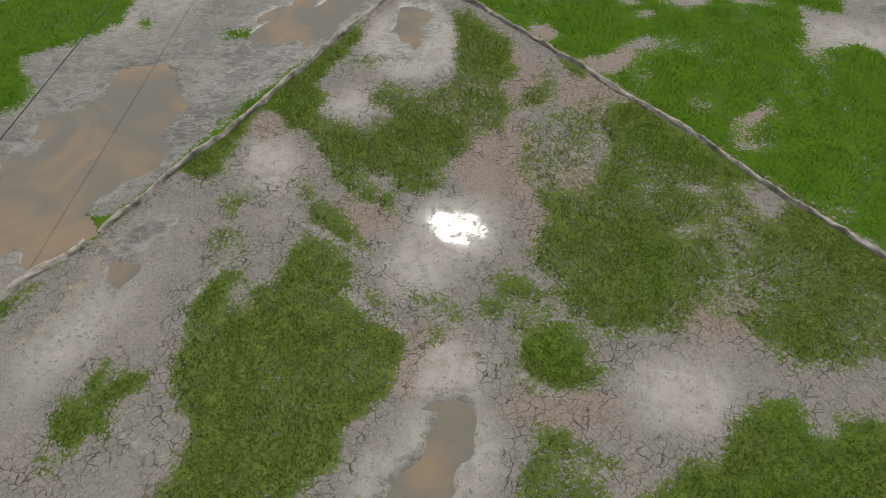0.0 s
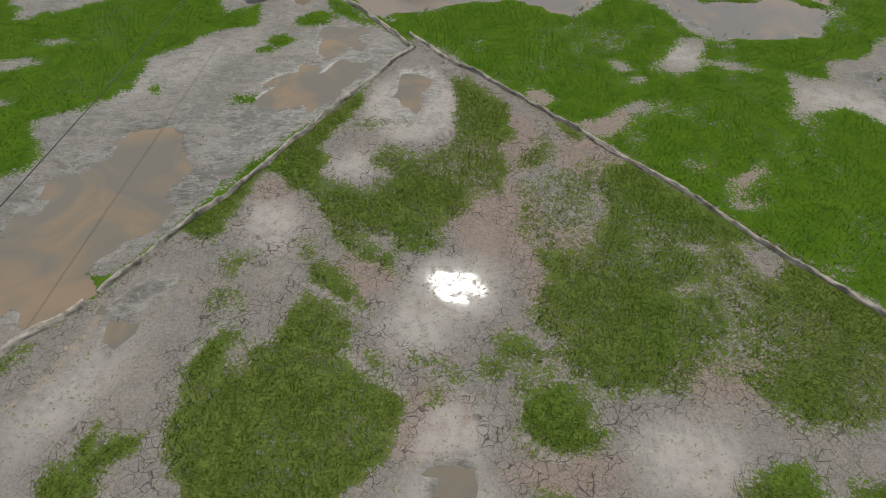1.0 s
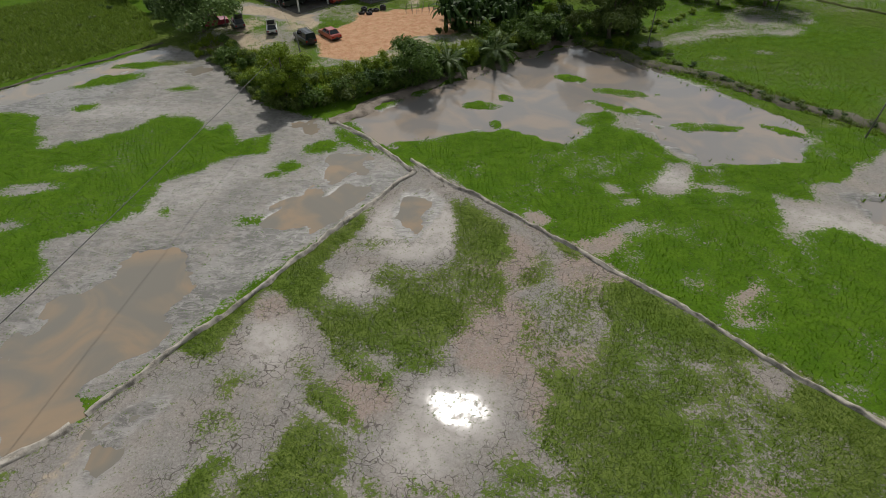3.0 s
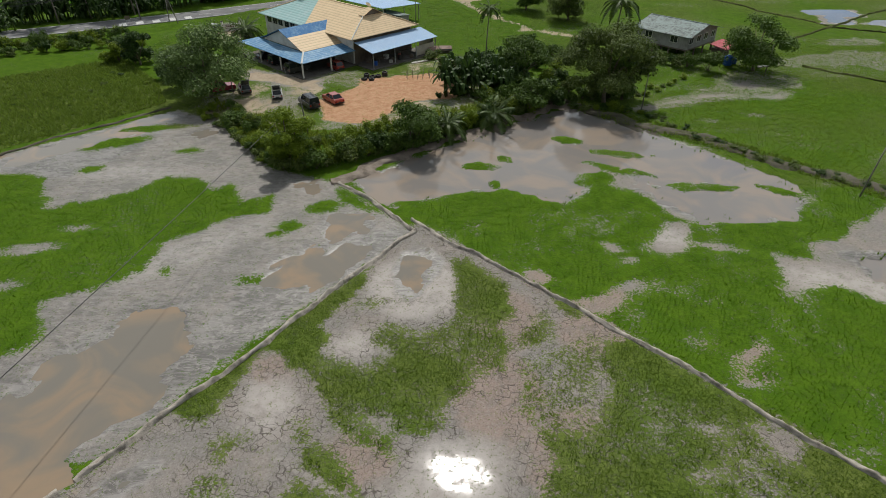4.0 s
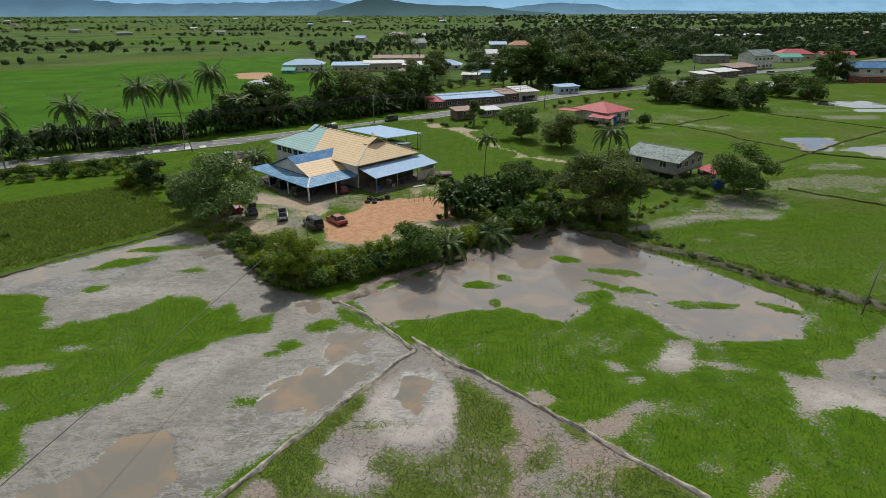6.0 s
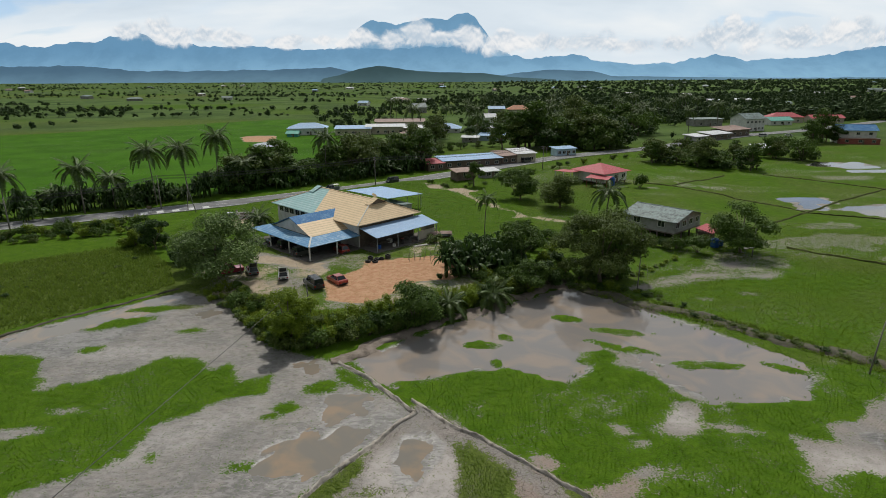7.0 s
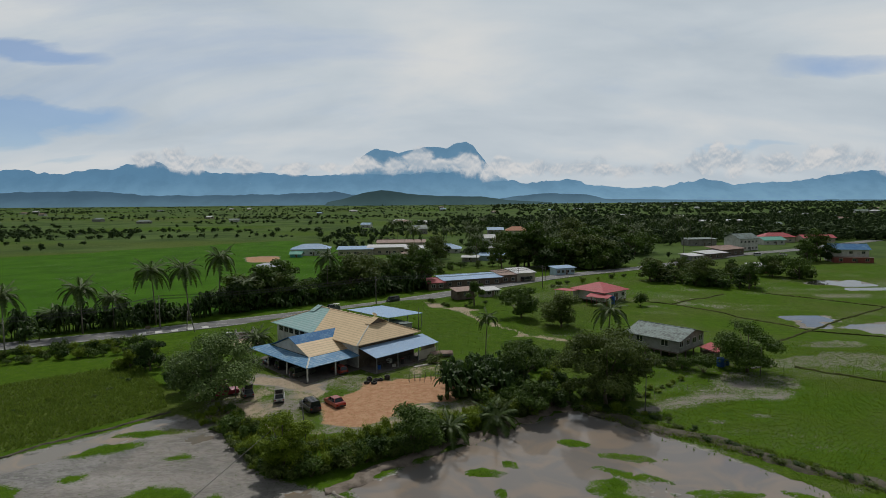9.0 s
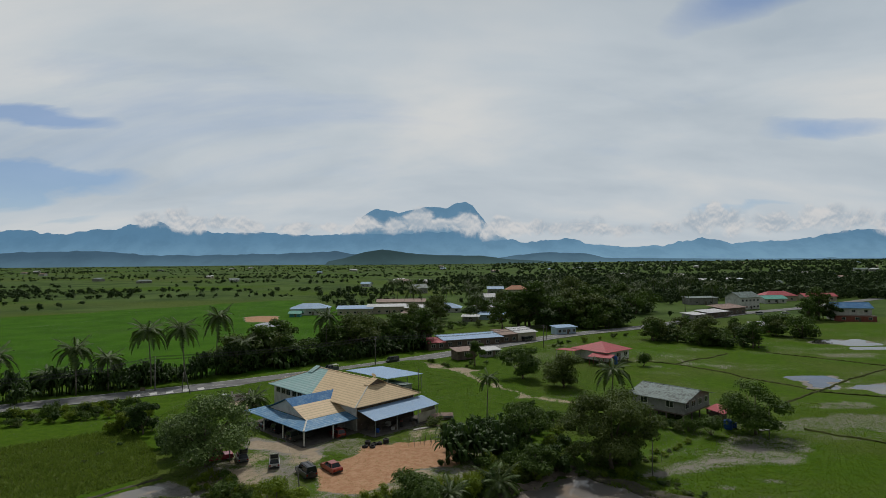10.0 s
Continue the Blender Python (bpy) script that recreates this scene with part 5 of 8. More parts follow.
palm(7.3, 81.4, 6.9, 8.1, 16, "young coconut palm with long arching fronds at the pond edge", 24, trunk_r=0.2, bare=0.35)
palm(8.4, 116.0, 9.8, 5.3, 17, "slender areca palm with a small crown", 18, "areca_palm", 0.1, 12)
palm(34.9, 122.2, 10.8, 9.3, 18, "coconut palm with drooping fronds behind the big tree", 20)
palm(-41.3, 126.2, 8.9, 8.2, 19, "fan-shaped garden palm near the gate", 34, "garden_palm", 0.2, 14, bare=0.35)
for i, (x, y, h, w) in enumerate(((1.4, 92.6, 7.1, 5.6), (4.1, 93.7, 7.6, 6.1), (7.1, 95.5, 6.3, 5.8), (9.5, 93.1, 6.4, 4.7), (12.1, 99.1, 5.2, 4.8))):
    banana(x, y, h, w, 30 + i, 5)

for i in range(6):
    x, y = 7.6, 100.1
    banana(x + 7.5 * math.cos(i * 2.4) * (i / 6) ** 0.5, y + 7 * math.sin(i * 2.4) * (i / 6) ** 0.5, 5.2 + (i * 7 % 5) * 0.35, 4.6, 80 + i, 4)

# shrubs massed along the paddy edge, sown along the lines that they follow
SHRUBS = [bush(-30.8, 81.0, 2.7, 4.5, "mid", 40, 520, 0.29), bush(-16.0, 66.7, 3.3, 4.4, "mid", 41, 520, 0.29),
          bush(-12.1, 69.1, 2.8, 4.1, "olive", 42, 520, 0.29), bush(-24.2, 72.8, 3.3, 3.6, "lime", 43, 900, 0.2), bush(-8.9, 71.7, 3.2, 3.8, "dark", 44, 520, 0.29)]
WEEDY = [SHRUBS[3], SHRUBS[3], SHRUBS[2], SHRUBS[0]]
r = random.Random(5)


def sow(line, count, side, scale, kinds, tall=1.0):
    """Shrubs along a chain of points, straying to its sides."""
    p = np.array(line, float)
    s = np.concatenate([[0], np.cumsum(np.hypot(*np.diff(p, axis=0).T))])
    for k in range(count):
        t = (k + r.random()) / count * s[-1]
        x, y = np.interp(t, s, p[:, 0]) + r.uniform(-side, side), np.interp(t, s, p[:, 1]) + r.uniform(-side, side)
        again(r.choice(kinds), x, y, scale * r.uniform(0.65, 1.25), r.uniform(0, 360), tall * r.uniform(0.8, 1.2))


sow([(-36.7, 86.6), (-31.5, 80.6), (-26, 73.5), (-21.2, 67.4)], 26, 1.2, 0.5, WEEDY)
sow([(-33.6, 86.5), (-28.2, 80.6), (-23.4, 75.4), (-19.2, 74.3)], 16, 1.5, 0.62, WEEDY)
sow([(-1, 91.3), (1.4, 92.1), (5.1, 91.2), (8.8, 91.1)], 10, 1.2, 0.6, SHRUBS[4:] + SHRUBS[:1])
sow([(-20.4, 66.9), (-16.1, 66.8), (-12.8, 68.7), (-8.1, 72.2), (-3.6, 74.3), (1.2, 77.8)], 26, 1.0, 0.8, SHRUBS)
sow([(-18.8, 72.5), (-14.5, 74.3), (-10.1, 76.8), (-7.1, 79.2)], 16, 1.4, 0.7, WEEDY)
sow([(1.2, 78.7), (6.3, 82.1), (12, 86.3), (18.7, 91)], 18, 1.0, 0.8, SHRUBS)
sow([(6.7, 87.2), (12.6, 91), (19, 95.2), (22.2, 96.7)], 9, 2.2, 0.9, SHRUBS[:2] + SHRUBS[4:])
sow([(19.8, 89.6), (24.6, 86.9), (30, 86.8)], 10, 1.0, 0.55, SHRUBS, 0.7)
sow([(30, 86.8), (34.4, 79.7), (39.3, 72.7), (44, 67.4), (51.6, 61.4), (55.9, 56.2)], 40, 1.0, 0.36, SHRUBS[2:3] + SHRUBS[4:], 0.6)
sow([(32.1, 93.6), (38, 99.6), (43.1, 102.2)], 8, 1.4, 0.45, SHRUBS[2:4], 0.6)
sow([(21.5, 90.5), (25, 93), (30, 93.5)], 9, 1.4, 0.85, SHRUBS[:3])
sow([(-93.9, 119), (-88.2, 121.2), (-82.5, 125.8), (-74.9, 128.1), (-69.5, 132.7)], 24, 1.2, 0.85, SHRUBS)
sow([(-101.5, 110.9), (-91.7, 116), (-81.8, 118.8), (-72.2, 123.2), (-62, 124)], 26, 1.2, 0.75, SHRUBS)
sow([(-62.6, 116.3), (-54.9, 112), (-46.9, 101)], 8, 1.6, 1.0, SHRUBS[4:])
sow([(-0.6, 111), (7, 107), (15.7, 106.9), (22.5, 103.2)], 16, 4.0, 0.8, SHRUBS)
sow([(5.1, 91.2), (10.6, 89.7), (16.8, 93.8), (21.2, 96.7)], 10, 3.0, 0.8, SHRUBS)
sow([(14, 121.4), (19.5, 110.6), (24.8, 114.6)], 10, 3.0, 0.9, SHRUBS)
sow([(31.9, 104.8), (40.6, 110.2), (45.4, 108.2)], 8, 1.5, 0.8, SHRUBS)
sow([(-6, 180), (3, 173), (15, 178)], 7, 1.5, 0.5, SHRUBS[:3])
sow([(36, 208), (56, 227), (75, 239)], 8, 1.0, 0.7, SHRUBS)

sow([(-70.6, 82.3), (-66.1, 88.2), (-62.9, 95.1), (-59, 100.6), (-53.3, 103.8)], 12, 6.0, 0.32, WEEDY + SHRUBS[4:], 0.7)

sow([(1.5, 100.9), (6.6, 100.1), (13.1, 103.4)], 10, 3.0, 1.2, SHRUBS[4:])

# the thick roadside belt on the far side of the road
PALMS = [palm(-76.4, 152.6, 17.2, 10.7, 50), palm(-70.2, 158.4, 17.2, 10.8, 51), palm(-89.6, 142.4, 13.9, 10.2, 52)]
for x, y, h, w in ((-103.1, 134.4, 12.7, 11.6), (-85.3, 148.7, 9.5, 8.4), (-65.4, 167.9, 14.9, 9.9), (-54.9, 178.4, 8.3, 8.0), (-38.7, 192.2, 12.6, 10.3), (-59.5, 171.2, 8.0, 7.8), (-100.0, 146.4, 6.0, 7.7)):
    again(PALMS[int(x) % 3], x, y, 0.95, x * 11 % 360, h / 12.5)
BELT = [tree(-50.8, 186.2, 14.7, 12.4, "mid", 60, 12, 900, 0.62, 0.2), tree(-27.9, 206.0, 13.8, 18.7, "olive", 61, 14, 1000, 0.62, 0.15),
        tree(-59.8, 169.4, 9.1, 12.3, "dark", 62, 11, 800, 0.62, 0.1), tree(-17.3, 210.8, 8.5, 16.5, "mid", 63, 12, 850, 0.62, 0.1)]
BANANAS = [banana(-97.0, 134.3, 6.3, 8.1, 70, 5), banana(-80.2, 145.9, 6.3, 8.2, 71, 5)]
for line, count, side, scale, kinds, tall in (([(-130.6, 119.7), (-107.3, 137.4), (-92.8, 147.6), (-76, 158), (-57, 174)], 46, 1.6, 1.15, BANANAS, 1.0),
                                       ([(-88, 152), (-78, 159), (-68, 168)], 5, 2.0, 0.45, BELT, 0.9),
                                       ([(-64, 174), (-52, 184), (-35, 197), (-5, 221)], 30, 2.5, 0.9, BELT, 0.9),
                                       ([(-58, 173), (-40, 184), (-20, 200), (-8, 210)], 16, 1.2, 1.1, BANANAS, 1.0)):
    sow(line, count, side, scale, kinds, tall)
# groves round the village
GROVE = BELT + PALMS[:1]
sow([(82, 231), (90, 223), (100, 211), (111, 206)], 26, 5.0, 0.62, BELT, 0.9)
sow([(96, 253), (109, 238), (123, 229)], 8, 5.0, 0.6, BELT)
sow([(136, 229), (136, 237)], 4, 4.0, 0.7, BELT)
sow([(177, 285), (192, 292)], 5, 4.0, 0.9, BELT)
sow([(-26, 288), (-7, 302), (20, 323), (44, 340)], 18, 8.0, 0.8, BELT)
sow([(-41, 228), (-28, 230), (-15, 236)], 10, 4.0, 0.5, BELT)
sow([(-11, 250), (1, 265), (15, 277), (29, 285)], 10, 3.0, 0.36, BELT)
sow([(32, 276), (46, 275), (65, 274), (83, 283)], 26, 10.0, 1.15, BELT)
sow([(46, 334), (69, 333), (98, 348), (115, 330)], 18, 12.0, 1.2, GROVE)


# ---- buildings ----
def sheet_roof(name, color, stain, amount=0.6, course=0.0, metal=0.0, rough=0.6):
    """Profiled roofing: ribs along the slope or courses across it, streaked and stained."""
    m = Mat(name, rough, metal, 0.25)
    f = m.noise(0.5, 5, 0.6)
    streak = m.noise(1.0, 4, 0.6, where=m.stretch(2.4, 2.4, 0.25))
    col = m.mix(m.math("MULTIPLY", m.step(m.math("ADD", m.math("MULTIPLY", f, 0.5), m.math("MULTIPLY", streak, 0.5)), 0.42, 0.66), amount), color, stain)
    w = m.t.nodes.new("ShaderNodeTexWave")
    w.bands_direction = "Z" if course else "X"
    m.put(m.where, w.inputs["Vector"])
    w.inputs["Scale"].default_value = course or 1.6
    line = m.step(w.outputs["Fac"], 0.0, 0.25)
    col = m.mix(m.math("MULTIPLY", m.math("SUBTRACT", 1.0, line), 0.45), col, tuple(c * 0.45 for c in color))
    m.set(Base_Color=col)
    m.bump(w.outputs["Fac"], 0.5, 0.03)
    return m.m


ROOF_TAN = sheet_roof("roof_tan_tiles", (0.72, 0.55, 0.34), (0.56, 0.41, 0.25), 0.55, 1.2)
ROOF_TEAL = sheet_roof("roof_teal_tiles", (0.30, 0.49, 0.48), (0.46, 0.57, 0.57), 0.7, 1.2)
ROOF_BLUE = sheet_roof("roof_blue_tiles", (0.085, 0.23, 0.41), (0.28, 0.42, 0.53), 1.0, 3.2)
ROOF_DEEP = sheet_roof("roof_deep_blue_tiles", (0.045, 0.16, 0.36), (0.15, 0.30, 0.46), 0.9, 3.0, rough=0.75)
ROOF_SKY = sheet_roof("roof_pale_blue_sheet", (0.28, 0.43, 0.64), (0.38, 0.51, 0.66), 0.6)
ROOF_RED = sheet_roof("roof_red_sheet", (0.46, 0.085, 0.10), (0.36, 0.11, 0.12), 0.6)
ROOF_ZINC = sheet_roof("roof_weathered_zinc", (0.21, 0.275, 0.26), (0.055, 0.06, 0.058), 1.0)
ROOF_RUST = sheet_roof("roof_rusty_sheet", (0.30, 0.20, 0.16), (0.17, 0.10, 0.08), 0.8)
ROOF_WHITE = sheet_roof("roof_pale_sheet", (0.60, 0.61, 0.62), (0.42, 0.42, 0.42), 0.6)
ROOF_GREEN = sheet_roof("roof_green_sheet", (0.13, 0.42, 0.34), (0.2, 0.40, 0.36), 0.5)
ROOF_ORANGE = sheet_roof("roof_orange_sheet", (0.45, 0.17, 0.07), (0.36, 0.15, 0.08), 0.5)
WALL_WHITE = worn("wall_white", (0.70, 0.69, 0.66), (0.42, 0.40, 0.37), 1.0, 0.8, amount=0.7)
WALL_GREY = worn("wall_grey_boards", (0.31, 0.305, 0.285), (0.17, 0.16, 0.145), 1.2, 0.85, amount=0.8)
WALL_CREAM = worn("wall_cream", (0.56, 0.50, 0.40), (0.36, 0.31, 0.25), 1.0, 0.8, amount=0.7)
WALL_RED = worn("wall_brick_red", (0.30, 0.09, 0.07), (0.19, 0.06, 0.05), 1.0, 0.8, amount=0.7)
WALL_TEAL = worn("wall_teal", (0.10, 0.42, 0.42), (0.08, 0.28, 0.28), 1.0, 0.8, amount=0.5)
WALL_WOOD = worn("wall_dark_timber", (0.17, 0.13, 0.10), (0.08, 0.06, 0.05), 1.2, 0.85, amount=0.8)
WALL_BLUE = worn("wall_pale_blue", (0.45, 0.58, 0.68), (0.32, 0.42, 0.5), 1.0, 0.8, amount=0.5)
# colour darkened to hold the shade that lies under the carport and lean-to
CONCRETE = worn("concrete", (0.13, 0.115, 0.10), (0.07, 0.062, 0.055), 1.2, 0.9, amount=0.7)
TRIM = worn("white_trim", (0.66, 0.65, 0.60), (0.45, 0.44, 0.4), 2, 0.7, amount=0.4, bump=0)
STEEL = worn("galvanised_steel", (0.42, 0.43, 0.44), (0.28, 0.28, 0.28), 2, 0.5, 0.6, amount=0.5, bump=0)
DARK_PANE = Mat("window_glass", 0.12, 0.0, 0.5).set(Base_Color=(0.03, 0.035, 0.04)).m
PLASTIC_BLUE = plain("blue_plastic", (0.02, 0.10, 0.42), 0.4)
POLE_WOOD = worn("pole_grey", (0.20, 0.185, 0.165), (0.11, 0.10, 0.09), 2.5, 0.9, amount=0.7)
WIRE = plain("black_cable", (0.02, 0.02, 0.02), 0.5)


def add_box(bm, x0, x1, y0, y1, z0, z1):
    v = [bm.verts.new(p) for p in ((x0, y0, z0), (x1, y0, z0), (x1, y1, z0), (x0, y1, z0), (x0, y0, z1), (x1, y0, z1), (x1, y1, z1), (x0, y1, z1))]
    for f in ((3, 2, 1, 0), (4, 5, 6, 7), (0, 1, 5, 4), (1, 2, 6, 5), (2, 3, 7, 6), (3, 0, 4, 7)):
        bm.faces.new([v[i] for i in f])


def box(name, x0, x1, y0, y1, z0, z1, material, parent, label=""):
    bm = bmesh.new()
    add_box(bm, x0, x1, y0, y1, z0, z1)
    return part(name, bm, material, parent, label)


def slab(name, pts, material, parent, thick=0.08, label=""):
    """A flat roof panel with thickness, from its corners."""
    bm = bmesh.new()
    hi = [bm.verts.new(p) for p in pts]
    lo = [bm.verts.new((p[0], p[1], p[2] - thick)) for p in pts]
    n = len(pts)
    bm.faces.new(hi)
    bm.faces.new(lo[::-1])
    for i in range(n):
        bm.faces.new((lo[i], lo[(i + 1) % n], hi[(i + 1) % n], hi[i]))
    bmesh.ops.recalc_face_normals(bm, faces=bm.faces)
    return part(name, bm, material, parent, label)


def window(parent, side, a, z, w, h, L, W):
    """A framed window on one wall of a house; side: s, n, e or w."""
    fr = bmesh.new()
    f, d = 0.07, 0.06
    spans = ((-w / 2 - f, w / 2 + f, z - f, z), (-w / 2 - f, w / 2 + f, z + h, z + h + f), (-w / 2 - f, -w / 2, z, z + h), (w / 2, w / 2 + f, z, z + h), (-0.03, 0.03, z, z + h))
    turn = {"s": pose(a, -W / 2, 0), "n": pose(a, W / 2, 0, 0, 0, 180), "w": pose(-L / 2, a, 0, 0, 0, -90), "e": pose(L / 2, a, 0, 0, 0, 90)}[side]
    for x0, x1, z0, z1 in spans:
        add_box(fr, x0, x1, -d, 0.02, z0, z1)
    fr.transform(turn)
    win = part("window", fr, TRIM, parent)
    pn = bmesh.new()
    add_box(pn, -w / 2, w / 2, -0.02, 0.0, z, z + h)
    pn.transform(turn)
    part("pane", pn, DARK_PANE, win)
    return win


def shell(ob, L, W, z0, z1, material, t=0.15):
    """Four walls with thickness and a floor."""
    box("wall", -L / 2, L / 2, -W / 2, -W / 2 + t, z0, z1, material, ob)
    box("wall", -L / 2, L / 2, W / 2 - t, W / 2, z0, z1, material, ob)
    box("wall", -L / 2, -L / 2 + t, -W / 2 + t, W / 2 - t, z0, z1, material, ob)
    box("wall", L / 2 - t, L / 2, -W / 2 + t, W / 2 - t, z0, z1, material, ob)


def gable(ob, L, W, z, rise, over, material, wall_mat, asym=0.0):
    """A two-slope roof, ridge along x, with gable walls and a ridge cap."""
    a, b, k = L / 2 + over, W / 2 + over, asym * W
    dz = rise * over / (W / 2)
    slab("roof_slope", [(-a, -b, z - dz), (a, -b, z - dz), (a, k, z + rise), (-a, k, z + rise)], material, ob)
    slab("roof_slope", [(a, b, z - dz), (-a, b, z - dz), (-a, k, z + rise), (a, k, z + rise)], material, ob)
    box("ridge_cap", -a, a, k - 0.14, k + 0.14, z + rise - 0.02, z + rise + 0.06, material, ob)
    for s in (-1, 1):
        bm = bmesh.new()
        v = [bm.verts.new((s * (L / 2 - d), y, q)) for d in (0, 0.15) for y, q in ((-W / 2, z - 0.02), (W / 2, z - 0.02), (k, z + rise - 0.1))]
        bm.faces.new(v[:3]), bm.faces.new(v[3:][::-1])
        for i in range(3):
            bm.faces.new((v[i], v[3 + i], v[3 + (i + 1) % 3], v[(i + 1) % 3]))
        bmesh.ops.recalc_face_normals(bm, faces=bm.faces)
        part("gable_wall", bm, wall_mat, ob)


def hip(ob, L, W, z, rise, over, material):
    a, b = L / 2 + over, W / 2 + over
    q = a - b if a > b else 0.05
    dz = rise * over / (W / 2)
    e = [(-a, -b, z - dz), (a, -b, z - dz), (a, b, z - dz), (-a, b, z - dz)]
    r0, r1 = (-q, 0, z + rise), (q, 0, z + rise)
    slab("roof_slope", [e[0], e[1], r1, r0], material, ob)
    slab("roof_slope", [e[2], e[3], r0, r1], material, ob)
    slab("roof_slope", [e[1], e[2], r1], material, ob)
    slab("roof_slope", [e[3], e[0], r0], material, ob)
    box("ridge_cap", -q, q, -0.12, 0.12, z + rise - 0.02, z + rise + 0.05, material, ob)


def house(x, y, deg, L, W, high, roof="gable", rise=1.6, over=0.7, walls=None, top=None, stilts=0.0, label="", wins=(("s", 3), ("e", 2), ("w", 2)), name="house", storeys=1, door=True):
    """A simple village house: walls, roof, windows and a door, on posts if stilts is given."""
    walls, top = walls or WALL_WHITE, top or ROOF_ZINC
    ob = empty(name, x, y, height(x, y) - 0.02, deg)
    z0, z1 = stilts, stilts + high
    shell(ob, L, W, z0 - (0 if stilts else 0.3), z1, walls)
    if stilts:
        box("floor_deck", -L / 2 - 0.1, L / 2 + 0.1, -W / 2 - 0.1, W / 2 + 0.1, z0 - 0.22, z0 - 0.005, WALL_WOOD, ob)
        for px in np.linspace(-L / 2 + 0.3, L / 2 - 0.3, max(3, int(L / 3) + 1)):
            for py in np.linspace(-W / 2 + 0.3, W / 2 - 0.3, max(3, int(W / 3.5) + 1)):
                box("post", px - 0.12, px + 0.12, py - 0.12, py + 0.12, -0.3, z0 - 0.22, WALL_WOOD, ob)
    if roof == "gable":
        gable(ob, L, W, z1, rise, over, top, walls)
    elif roof == "hip":
        hip(ob, L, W, z1, rise, over, top)
    else:
        a, b = L / 2 + over, W / 2 + over
        slab("roof_slope", [(-a, -b, z1 + 0.1), (a, -b, z1 + 0.1), (a, b, z1 + rise), (-a, b, z1 + rise)], top, ob)
    for side, n in wins:
        span = L if side in "sn" else W
        for s in range(storeys):
            zz = z0 + high / storeys * s + 0.95
            for i in range(n):
                window(ob, side, (i + 0.5) / n * span - span / 2 + 0.15, zz, min(1.4, span / n * 0.5), 1.1, L, W)
    if door:
        dr = box("door", L * 0.08 - 0.45, L * 0.08 + 0.45, -W / 2 - 0.05, -W / 2 + 0.02, z0, z0 + 2.05, WALL_WOOD, ob)
        box("handle", L * 0.08 + 0.28, L * 0.08 + 0.34, -W / 2 - 0.09, -W / 2 - 0.05, z0 + 1.0, z0 + 1.1, STEEL, dr)
    return tagged(ob, label or "village house with a sheet-metal roof", "house")


def canopy(x, y, deg, L, W, low, high, material, label, name="shed", posts=(3, 2), post_mat=None):
    """An open shed: one sloping roof on posts."""
    ob = empty(name, x, y, height(x, y) - 0.02, deg)
    slab("roof", [(-L / 2, -W / 2, low), (L / 2, -W / 2, low), (L / 2, W / 2, high), (-L / 2, W / 2, high)], material, ob)
    for px in np.linspace(-L / 2 + 0.4, L / 2 - 0.4, posts[0]):
        for k, py in enumerate(np.linspace(-W / 2 + 0.4, W / 2 - 0.4, posts[1])):
            h = low + (high - low) * (py + W / 2) / W
            box("post", px - 0.07, px + 0.07, py - 0.07, py + 0.07, -0.3, h - 0.08, post_mat or STEEL, ob)
    return tagged(ob, label, "shed")


